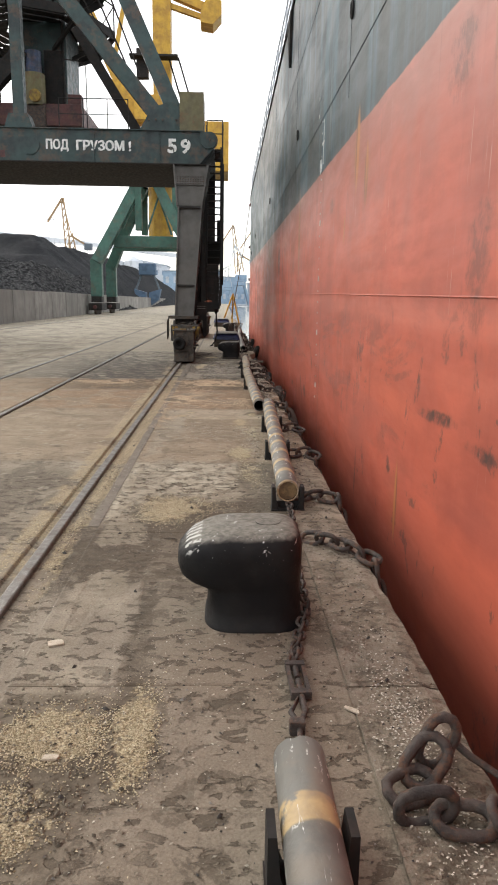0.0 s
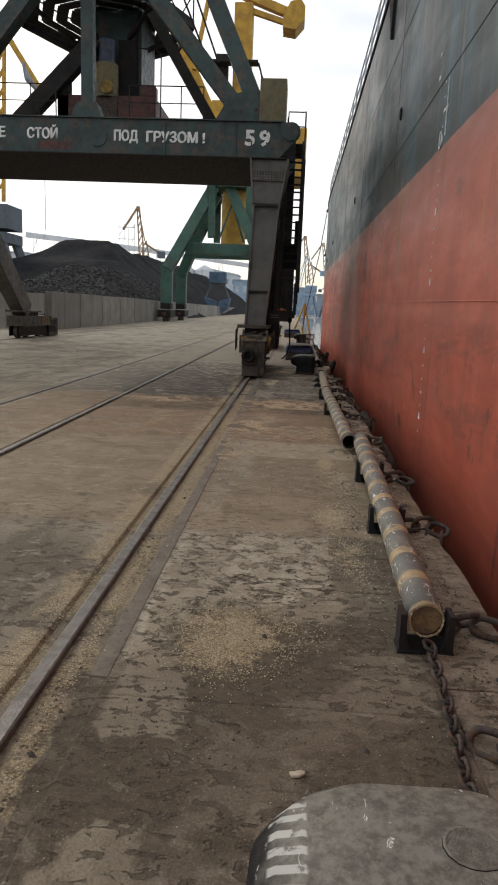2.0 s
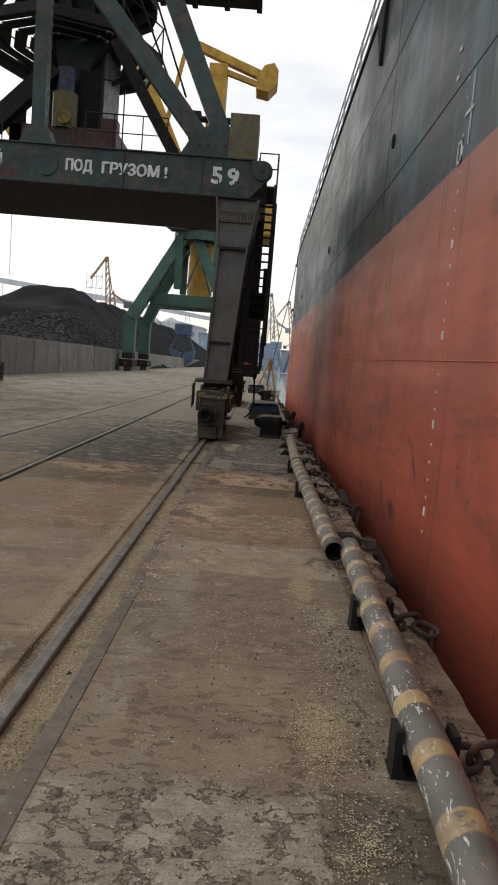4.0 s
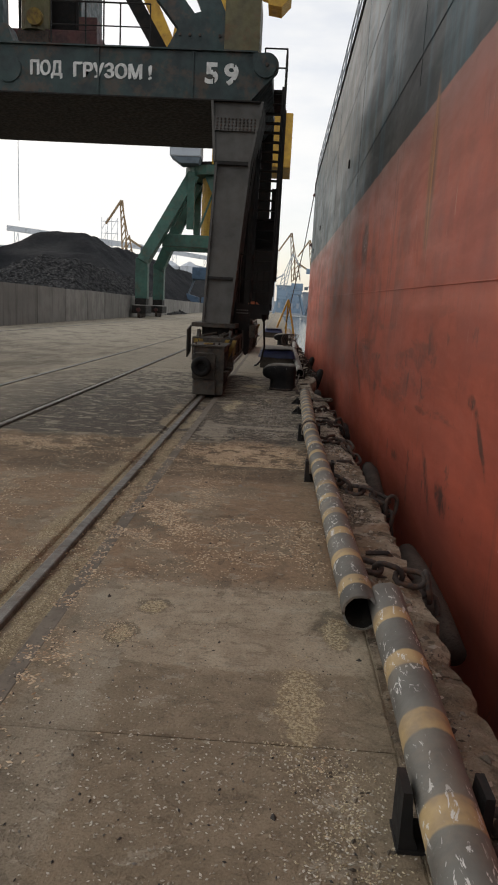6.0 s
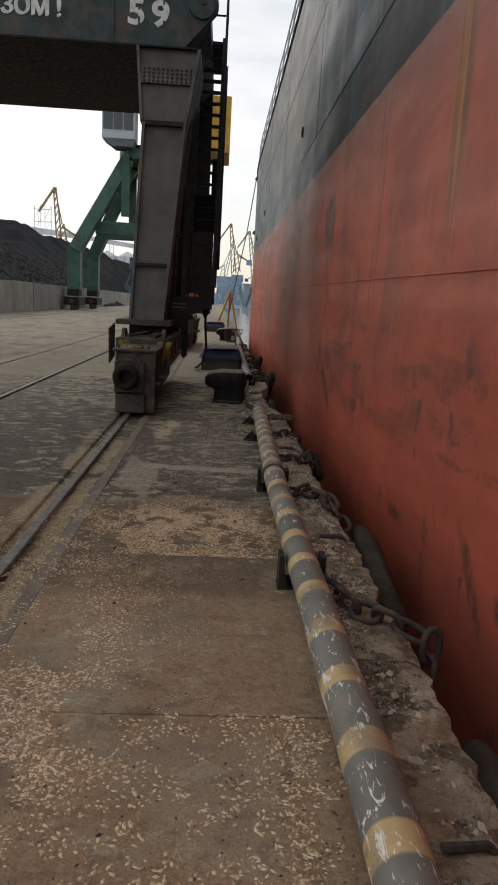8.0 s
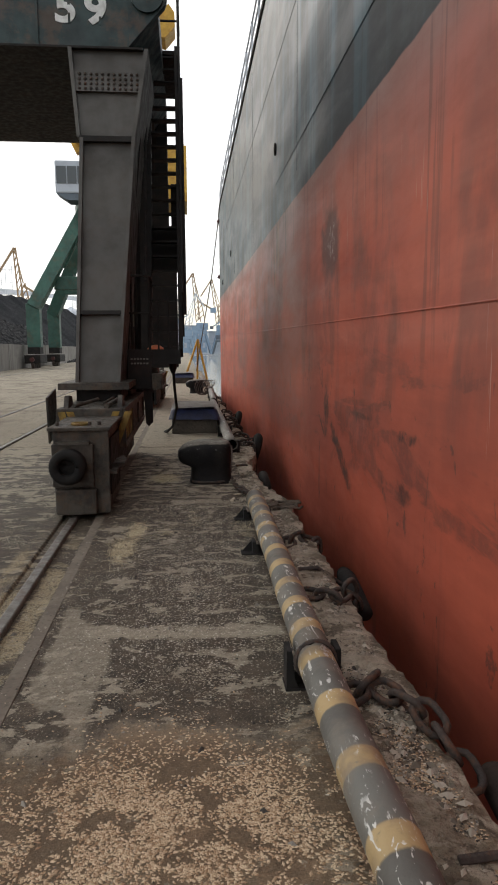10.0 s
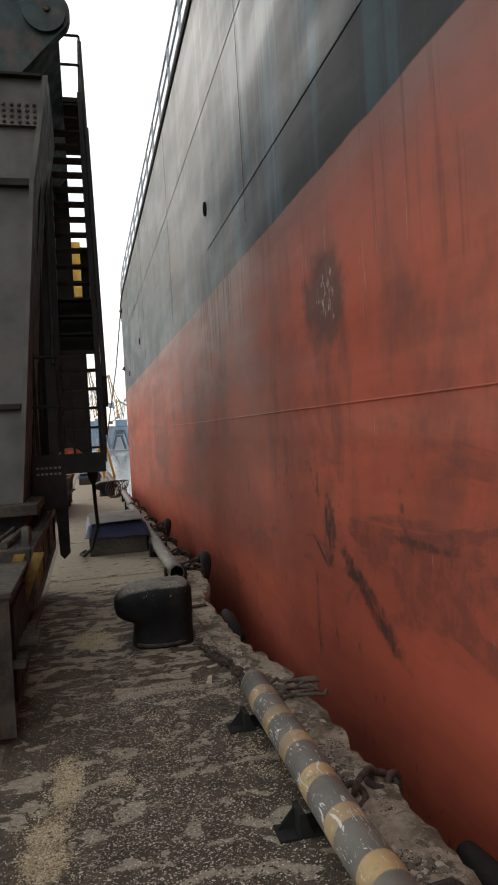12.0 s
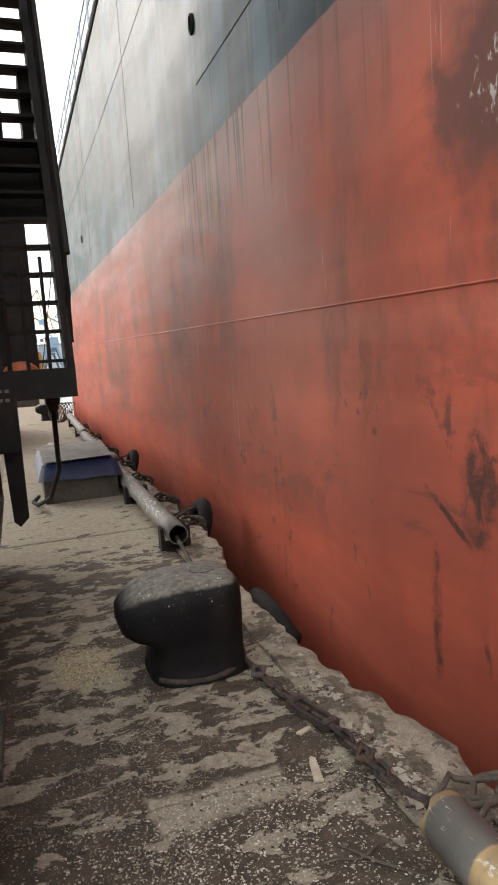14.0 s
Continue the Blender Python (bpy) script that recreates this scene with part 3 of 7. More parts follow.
c_ = p_.mix(p_.mul(p_.step(p_.noise(2.4, 6, 0.65, p_.vec(1, 1, 0.10)), 0.48, 0.66), 0.6), c_, (0.085, 0.08, 0.072))
c_ = p_.mix(p_.mul(p_.step(p_.noise(9, 5), 0.55, 0.7), 0.4), c_, (0.11, 0.10, 0.09))
M_WALL = p_.done(c_, 0.9, 0.0, p_.noise(9, 5), 0.01)
M_COAL = leaning("coal", (0.010, 0.011, 0.013), (0.016, 0.017, 0.020), 1.2, 0.9, 0.08, None, 0.08)
p_ = Paint("grey_coal_lumps")
lump_ = p_.cells(3.0)
# cell edges go near black: the shade between lumps is painted in
M_RUBBLE = p_.done(p_.mix(p_.step(lump_, 0.15, 0.75), p_.mix(p_.step(p_.noise(2.5, 3), 0.4, 0.65), (0.085, 0.085, 0.086), (0.05, 0.05, 0.052)), (0.018, 0.018, 0.019)), 0.9, 0.0, p_.mul(lump_, -1.0), 0.35, 1.0, 0.1)
# far colours with the distance haze mixed in, since no fog is built
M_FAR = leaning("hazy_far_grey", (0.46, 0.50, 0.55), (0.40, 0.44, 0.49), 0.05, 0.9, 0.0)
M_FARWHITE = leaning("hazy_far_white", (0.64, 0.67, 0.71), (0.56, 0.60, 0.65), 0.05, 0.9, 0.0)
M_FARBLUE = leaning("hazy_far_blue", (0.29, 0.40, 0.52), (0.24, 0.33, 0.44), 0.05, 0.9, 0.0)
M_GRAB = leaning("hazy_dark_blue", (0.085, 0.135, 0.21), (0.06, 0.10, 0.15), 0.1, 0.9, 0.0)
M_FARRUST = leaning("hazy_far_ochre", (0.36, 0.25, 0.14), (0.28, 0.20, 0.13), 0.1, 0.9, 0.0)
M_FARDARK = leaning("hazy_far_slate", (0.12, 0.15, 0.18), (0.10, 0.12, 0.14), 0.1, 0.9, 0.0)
M_CURB = leaning("grimy_curb_concrete", (0.085, 0.074, 0.058), (0.050, 0.043, 0.035), 3, 0.9, 0.01)
M_GRITFILL = leaning("packed_grit", (0.20, 0.185, 0.155), (0.11, 0.10, 0.082), 30, 0.9, 0.006)
M_ORANGE = leaning("orange_plastic", (0.55, 0.13, 0.03), (0.40, 0.09, 0.03), 8, 0.45, 0.001)
M_PLUG = leaning("rusty_ochre_plug", (0.20, 0.135, 0.06), (0.10, 0.066, 0.035), 14, 0.85, 0.004)
M_FENDER = leaning("dusty_brown_rubber", (0.062, 0.050, 0.041), (0.034, 0.028, 0.024), 5, 0.85, 0.006, None, 0.15)
M_STRIP = leaning("trodden_edging", (0.165, 0.136, 0.105), (0.115, 0.093, 0.070), 5, 0.85, 0.003, (0.21, 0.18, 0.14))
M_CHIP = leaning("bleached_wood", (0.55, 0.48, 0.38), (0.42, 0.35, 0.26), 20, 0.85, 0.003)
M_ROPE = leaning("dirty_rope", (0.13, 0.105, 0.08), (0.07, 0.058, 0.045), 30, 0.9, 0.004)

p_ = Paint("spilled_grain")
M_GRAIN = p_.done(p_.mix(p_.step(p_.island(), 0, 1), (0.27, 0.215, 0.125), (0.58, 0.50, 0.345)), 0.8)
p_ = Paint("reddish_husk")
M_HUSK = p_.done(p_.mix(p_.step(p_.island(), 0, 1), (0.29, 0.180, 0.100), (0.60, 0.470, 0.315)), 0.8)
p_ = Paint("pale_fleck")
M_FLECK = p_.done(p_.mix(p_.step(p_.island(), 0, 1), (0.26, 0.225, 0.170), (0.56, 0.515, 0.43)), 0.8)
p_ = Paint("soil_crumb")
M_CRUMB = p_.done(p_.mix(p_.step(p_.island(), 0, 1), (0.060, 0.048, 0.034), (0.170, 0.138, 0.100)), 0.95)
p_ = Paint("broken_concrete")
M_STONE = p_.done(p_.mix(p_.step(p_.island(), 0, 1), (0.13, 0.108, 0.082), (0.42, 0.37, 0.30)), 0.9)
p_ = Paint("dark_grit")
M_GRIT = p_.done(p_.mix(p_.step(p_.island(), 0.55, 1), (0.045, 0.04, 0.036), (0.25, 0.23, 0.20)), 0.9)
p_ = Paint("harbour_water")
M_WATER = p_.done((0.030, 0.040, 0.040), 0.12, 0.0, p_.noise(1.6, 4, 0.6, p_.vec(1, 0.5, 1)), 0.06)
p_ = Paint("window_glass")
M_GLASS = p_.done((0.05, 0.06, 0.065), 0.08)


# ---- mesh helpers ----
def thing(name, place, label, category, group="", kind=""):
    ob = new(name)
    ob.location = place
    ob.empty_display_size = 0.2
    return tagged(ob, label, category, group, kind)


def finish(name, bm, material, smooth=False):
    me = bpy.data.meshes.new(name)
    bm.normal_update()
    bm.to_mesh(me)
    bm.free()
    me.materials.append(material)
    if smooth:
        for f in me.polygons:
            f.use_smooth = True
    return me


def base_of(ob):
    m = Matrix.Translation(ob.location)
    return base_of(ob.parent) if ob.parent else m


def part(name, bm, material, parent, label="", smooth=False):
    """Links a bmesh, built in world places, as one mesh under a thing or a part."""
    ob = new(name, bm if isinstance(bm, bpy.types.Mesh) else finish(name, bm, material, smooth))
    ob.parent = parent
    if parent.type == "EMPTY":
        ob.matrix_parent_inverse = Matrix.Translation(-parent.location)
    return tagged(ob, label)


def solo(name, bm, material, label, category, group="", kind="", smooth=False):
    return tagged(new(name, finish(name, bm, material, smooth)), label, category, group, kind)


def box(bm, x0, x1, y0, y1, z0, z1, bevel=0.0):
    v = [bm.verts.new((x, y, z)) for z in (z0, z1) for y in (y0, y1) for x in (x0, x1)]
    fs = [bm.faces.new([v[i] for i in q]) for q in ((0, 2, 3, 1), (4, 5, 7, 6), (0, 1, 5, 4), (2, 6, 7, 3), (0, 4, 6, 2), (1, 3, 7, 5))]
    if bevel:
        bmesh.ops.bevel(bm, geom=list({e for f in fs for e in f.edges}), offset=bevel, segments=2, affect="EDGES", profile=0.6)
    return bm


def B(*a, **k):
    return box(bmesh.new(), *a, **k)


def beam(bm, p0, p1, w, h, up=(0, 0, 1), w1=None, h1=None):
    """A straight box bar from p0 to p1, w wide and h deep, tapering to w1 and h1."""
    p0, p1 = Vector(p0), Vector(p1)
    d = (p1 - p0).normalized()
    s = d.cross(Vector(up))
    if s.length < 1e-4:
        s = d.cross(Vector((1, 0, 0)))
    s.normalize()
    u = s.cross(d)
    rings = []
    for p, a, b in ((p0, w, h), (p1, w1 or w, h1 or h)):
        rings.append([bm.verts.new(p + s * a * i / 2 + u * b * j / 2) for i, j in ((-1, -1), (1, -1), (1, 1), (-1, 1))])
    a, b = rings
    for i in range(4):
        bm.faces.new((a[i], a[(i + 1) % 4], b[(i + 1) % 4], b[i]))
    bm.faces.new(a[::-1])
    bm.faces.new(b)
    return bm


def tube(bm, pts, r, seg=8, cap=True, closed=False):
    """A round bar along a line of points; r may be a list."""
    pts = [Vector(p) for p in pts]
    n = len(pts)
    rings = []
    ref = None
    for i, p in enumerate(pts):
        if closed:
            d = pts[(i + 1) % n] - pts[i - 1]
        else:
            d = pts[min(i + 1, n - 1)] - pts[max(i - 1, 0)]
        d.normalize()
        if ref is None:
            ref = d.cross(Vector((0, 0, 1)))
            if ref.length < 1e-3:
                ref = d.cross(Vector((1, 0, 0)))
        ref = (ref - d * ref.dot(d)).normalized()
        o = d.cross(ref)
        rr = r[i] if isinstance(r, (list, tuple)) else r
        rings.append([bm.verts.new(p + (ref * math.cos(2 * math.pi * k / seg) + o * math.sin(2 * math.pi * k / seg)) * rr) for k in range(seg)])
    for i in range(n if closed else n - 1):
        a, b = rings[i], rings[(i + 1) % n]
        for k in range(seg):
            bm.faces.new((a[k], a[(k + 1) % seg], b[(k + 1) % seg], b[k]))
    if cap and not closed:
        bm.faces.new(rings[0][::-1])
        bm.faces.new(rings[-1])
    return bm


def T(pts, r, seg=8):
    return tube(bmesh.new(), pts, r, seg)


def prism(bm, poly, axis, a, b):
    """A flat outline pushed along an axis from a to b: outline in the other two axes, in order."""
    def at(p, v):
        q = list(p)
        q.insert(axis, v)
        return q
    lo = [bm.verts.new(at(p, a)) for p in poly]
    hi = [bm.verts.new(at(p, b)) for p in poly]
    n = len(poly)
    for i in range(n):
        bm.faces.new((lo[i], lo[(i + 1) % n], hi[(i + 1) % n], hi[i]))
    bm.faces.new(lo[::-1])
    bm.faces.new(hi)
    bmesh.ops.recalc_face_normals(bm, faces=bm.faces)
    return bm


def P(poly, axis, a, b):
    return prism(bmesh.new(), poly, axis, a, b)


def letters(body, size, place, rx, material, name, parent, squeeze=1.0):
    """Raised stencil letters as one mesh."""
    cu = bpy.data.curves.new(name, "FONT")
    cu.body, cu.size, cu.extrude, cu.offset = body, size, 0.006, size * (0.032 if body in "59" else 0.008)
    tmp = new(name, cu)
    me = bpy.data.meshes.new_from_object(tmp)
    bpy.data.objects.remove(tmp)
    if body not in "59":
        # struck twice, a little apart, as broad stencil strokes
        bm = bmesh.new()
        bm.from_mesh(me)
        again = bmesh.ops.duplicate(bm, geom=bm.verts[:] + bm.edges[:] + bm.faces[:])["geom"]
        bmesh.ops.translate(bm, vec=(size * 0.075, size * 0.035, 0.0015), verts=[v for v in again if isinstance(v, bmesh.types.BMVert)])
        bm.to_mesh(me)
        bm.free()
    me.transform(pose(*place, rx) @ Matrix.Diagonal((squeeze, 1, 1, 1)))
    me.materials.append(material)
    return part(name, me, material, parent, "chipped white stencilled writing")


# ---- setting: apron, quay, water ----
RAIL_X = (-1.19, -3.15, -4.58, -11.7)
QUAY_Y0, QUAY_Y1 = -6.0, 150.0


def ground_sheet():
    """The apron as one sheet to the horizon, with a slot round each rail."""
    prof = [(-1500, -0.006), (-60, -0.006)]
    for rx in sorted(RAIL_X):
        lo, hi = (0.10, 0.20) if rx == -1.19 else (0.06, 0.09)
        prof += [(rx - lo - 0.012, -0.006), (rx - lo, -0.024), (rx + hi, -0.024), (rx + hi + 0.004, -0.006)]
    prof += [(0.52, -0.006), (0.524, -0.6)]
    ys = [-300, -6] + [i * 4.0 for i in range(0, 16)] + [80, 150, 400, 2500]
    bm = bmesh.new()
    rows = [[bm.verts.new((x, y, z)) for x, z in prof] for y in ys]
    for a, b in zip(rows, rows[1:]):
        for i in range(len(prof) - 1):
            bm.faces.new((a[i], a[i + 1], b[i + 1], b[i]))
    return solo("ground", bm, M_GROUND, "stained brown-grey concrete quay apron", "ground", kind="structure")


ground = ground_sheet()
bm = bmesh.new()
v = [bm.verts.new(p) for p in ((0.6, -300, -1.9), (1500, -300, -1.9), (1500, 2500, -1.9), (0.6, 2500, -1.9))]
bm.faces.new(v)
solo("water", bm, M_WATER, "dull grey-green harbour water beside the quay", "water", kind="structure")
solo("quay_wall", B(0.53, 0.86, -300, 2500, -3.0, -0.34), M_WALL, "weathered concrete quay face above the water", "quay wall", kind="structure")


def rail_bar(name, rx, w, top, y0, y1, label):
    prof = [(rx - w, top - 0.035), (rx - w, top - 0.006), (rx - w + 0.008, top), (rx + w - 0.008, top), (rx + w, top - 0.006), (rx + w, top - 0.035),
            (rx + 0.012, top - 0.045), (rx + 0.012, -0.072), (rx - 0.012, -0.072), (rx - 0.012, top - 0.045)]
    return solo(name, P([(x, z) for x, z in prof], 1, y0, y1), M_RAIL, label, "rail", kind="structure")


rail_bar("crane_rail", -1.19, 0.034, 0.012, -6, 300, "worn steel crane rail sunk in the apron")
rail_bar("crane_rail", -11.7, 0.038, 0.012, -6, 300, "worn steel crane rail sunk in the apron")
rail_bar("railway_rail", -3.15, 0.036, 0.008, -6, 300, "polished steel railway rail sunk in the apron")
rail_bar("railway_rail", -4.58, 0.036, 0.008, -6, 300, "polished steel railway rail sunk in the apron")
solo("guard_strip", B(-0.992, -0.912, 4.68, 60, -0.05, 0.001, bevel=0.004), M_STRIP, "dirty flat edging strip beside the crane rail", "edging", kind="structure")

# ---- the ship ----
DECK = 7.75


def hull_x(y):
    x = 1.38 + 0.03 * min(1, max(0, (y - 16) / 14.0)) ** 1.5
    if y > 41:
        x += 0.0065 * (y - 41) ** 2
    return x


def ship():
    s = thing("cargo_ship", (12, 10, -1.9), "black and red cargo ship with a streaked hull moored alongside", "ship")
    ys = [-60, -30, -12] + [-6 + 1.0 * i for i in range(45)] + [39 + 1.5 * i for i in range(16)]
    plan = [(hull_x(y), y) for y in ys]
    x_end, y_end = plan[-1]
    plan += [(x_end + 2.5 * i, y_end + 2.4 * math.sqrt(i)) for i in (1, 2)]
    plan += [(24 - x, y) for x, y in plan[::-1] if x < 11.5]
    zs = [-3.0, -1.9, -0.8, 0.2, 1.2, 2.2, 3.2, 4.2, 5.2, 6.2, 7.0, DECK]
    bm = bmesh.new()
    rows = [[bm.verts.new((x, y, z)) for x, y in plan] for z in zs]
    n = len(plan)
    for a, b in zip(rows, rows[1:]):
        for i in range(n):
            bm.faces.new((a[i], a[(i + 1) % n], b[(i + 1) % n], b[i]))
    bmesh.ops.recalc_face_normals(bm, faces=bm.faces)
    for f in bm.faces:
        f.smooth = True
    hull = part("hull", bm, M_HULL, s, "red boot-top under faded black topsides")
    bm = bmesh.new()
    bm.faces.new([bm.verts.new((x, y, DECK)) for x, y in plan])
    part("deck", bm, M_GREEN, s)

    def bead(z0, slope, y0, y1, r):
        pts = [(hull_x(y) - 0.001, y, z0 + slope * y) for y in np.arange(y0, y1, 1.0)]
        part("weld_seam", tube(bmesh.new(), pts, r, 6), M_HULL, hull)

    bead(1.585, 0.0130, -6, 44, 0.008)
    bead(4.19, 0.0015, -6, 24, 0.006)
    bead(6.05, 0.0, -6, 40, 0.005)
    for y in (2.2, 8.4, 14.6, 20.8, 27.0, 33.2, 39.4):
        part("weld_seam", T([(hull_x(y) - 0.0005, y, z) for z in (3.9, 5, DECK)], 0.004, 6), M_HULL, hull)
    # scuppers with black rims
    for y, z in ((8.34, 4.79), (14.2, 4.79), (23.0, 4.78), (34.8, 4.74), (40.0, 4.3)):
        x = hull_x(y)
        ring = [(x - 0.012, y + 0.055 * math.cos(a), z + 0.085 * math.sin(a)) for a in np.arange(0, 6.28, 0.42)]
        sc = part("scupper", tube(bmesh.new(), ring, 0.016, 6, closed=True), M_BLACK, hull)
        # flat black disc stands in for the shade inside the hole
        bm = bmesh.new()
        bm.faces.new([bm.verts.new((x - 0.006, q[1], q[2])) for q in ring])
        part("opening", bm, M_RUBBER, sc)
    # draught marks: a row of small bars, and a load mark
    for i in range(26):
        z = 0.15 + 0.16 * i
        y = 10.45 + 0.004 * i
        big = i % 5 == 1
        part("draught_mark", B(hull_x(y) - 0.008, hull_x(y) - 0.001, y - (0.030 if big else 0.014), y + (0.030 if big else 0.014), z, z + (0.075 if big else 0.022)), M_WHITE, hull)
    for y0, y1, z0, z1 in ((10.35, 10.37, 3.55, 4.15), (10.30, 10.52, 3.83, 3.86), (10.54, 10.66, 3.45, 3.48), (10.54, 10.56, 3.45, 3.65), (10.64, 10.66, 3.45, 3.65), (10.54, 10.66, 3.63, 3.65), (10.9, 10.98, 4.3, 4.34), (10.9, 10.98, 4.55, 4.59)):
        part("load_mark", B(1.368, 1.376, y0, y1, z0, z1), M_WHITE, hull)
    # open rail along the deck edge
    for i, y in enumerate(np.arange(-4.0, 50.0, 1.5)):
        x = hull_x(y) + 0.05
        part("rail_post", beam(bmesh.new(), (x, y, DECK), (x, y, DECK + 0.95), 0.05, 0.03, up=(0, 1, 0)), M_FARWHITE, s)
    for h in (0.32, 0.63, 0.95):
        part("guard_rail", tube(bmesh.new(), [(hull_x(y) + 0.05, y, DECK + h) for y in np.arange(-5, 52, 1.5)], 0.02, 6), M_FARWHITE, s)
    part("sheer_bar", tube(bmesh.new(), [(hull_x(y) - 0.01, y, DECK - 0.02) for y in np.arange(-6, 52, 1.0)], 0.035, 6), M_BLACK, s)
    # mooring lamp bracket and line near the shoulder
    part("fairlead", T([(1.60, 43.2, 7.35), (1.42, 43.2, 7.35), (1.38, 43.2, 7.25)], 0.08, 8), M_MAROON, s)
    part("fairlead", T([(1.60, 43.4, 4.9), (1.42, 43.4, 4.9), (1.38, 43.4, 4.8)], 0.07, 8), M_MAROON, s)
    part("hanging_pad", P([(16.0, 7.7), (16.9, 7.7), (16.15, 6.6)], 0, 1.32, 1.378), M_BLACK, s, "black wedge-shaped pad hung over the side")
    return s


ship()
solo("mooring_line", T([(1.38, 43.2, 7.25), (1.1, 44, 5.0), (0.6, 46, 2.0), (0.35, 48.4, 0.4)], 0.025, 6), M_ROPE, "slack mooring rope from the ship to the quay", "rope")


# ---- crane 59 ----
def crane_leg(c, dx=0.0, back=0.0, flip=1):
    """One leg with its plates; flip -1 mirrors it to the far side."""
    def Y(y):
        return y if flip == 1 else back - y
    def quad(x0, x1, y0, z0, x2, x3, y2, z2, d0, d2):
        bm = bmesh.new()
        a = [(x0, Y(y0), z0), (x1, Y(y0), z0), (x1, Y(y0 + d0), z0), (x0, Y(y0 + d0), z0)]
        b = [(x2, Y(y2), z2), (x3, Y(y2), z2), (x3, Y(y2 + d2), z2), (x2, Y(y2 + d2), z2)]
        va = [bm.verts.new((p[0] + dx, p[1], p[2])) for p in a]
        vb = [bm.verts.new((p[0] + dx, p[1], p[2])) for p in b]
        for i in range(4):
            bm.faces.new((va[i], va[(i + 1) % 4], vb[(i + 1) % 4], vb[i]))
        bm.faces.new(va[::-1])
        bm.faces.new(vb)
        bmesh.ops.recalc_face_normals(bm, faces=bm.faces)
        return bm
    leg = part("leg", quad(-1.46, -0.99, 20.16, 1.16, -1.40, -0.78, 20.95, 4.30, 1.1, 1.5), M_LEG, c, "grey-brown painted box leg")
    part("haunch", quad(-1.44, -0.78, 20.97, 4.30, -1.55, -0.60, 21.24, 5.5, 1.5, 1.6), M_LEG, leg)
    part("flange", quad(-1.50, -1.46, 20.08, 1.16, -1.445, -1.40, 20.87, 4.30, 1.2, 1.6), M_LEG, leg)
    part("flange", quad(-0.99, -0.95, 20.08, 1.16, -0.78, -0.735, 20.87, 4.30, 1.2, 1.6), M_LEG, leg)
    part("flange", quad(-1.485, -1.44, 20.89, 4.30, -1.60, -1.55, 21.16, 5.5, 1.6, 1.7), M_LEG, leg)
    part("flange", quad(-0.78, -0.735, 20.89, 4.30, -0.60, -0.55, 21.16, 5.5, 1.6, 1.7), M_LEG, leg)
    part("stiffener", quad(-1.45, -0.78, 20.86, 4.24, -1.45, -0.78, 20.87, 4.31, 0.2, 0.2), M_BLACK, leg)
    part("stiffener", quad(-1.46, -0.95, 20.30, 2.00, -1.46, -0.94, 20.31, 2.05, 0.2, 0.2), M_BLACK, leg)
    plate = part("splice_plate", quad(-1.50, -0.66, 21.06, 4.92, -1.53, -0.63, 21.12, 5.19, 0.2, 0.2), M_LEG, leg)
    if flip == 1 and dx == 0.0:
        bm0 = bmesh.new()
        bmesh.ops.create_icosphere(bm0, subdivisions=1, radius=0.022)
        rivet = finish("rivet", bm0, M_RUSTY)
        for i in range(11):
            for j in range(4):
                o = part("rivet", rivet, M_RUSTY, plate)
                o.location = (-1.45 + 0.075 * i, 21.065 + 0.012 * j, 4.955 + 0.065 * j)
    part("base_plate", quad(-1.66, -0.82, 19.78, 1.08, -1.66, -0.82, 19.78, 1.16, 1.9, 1.9), M_BOGIE, leg)
    return leg


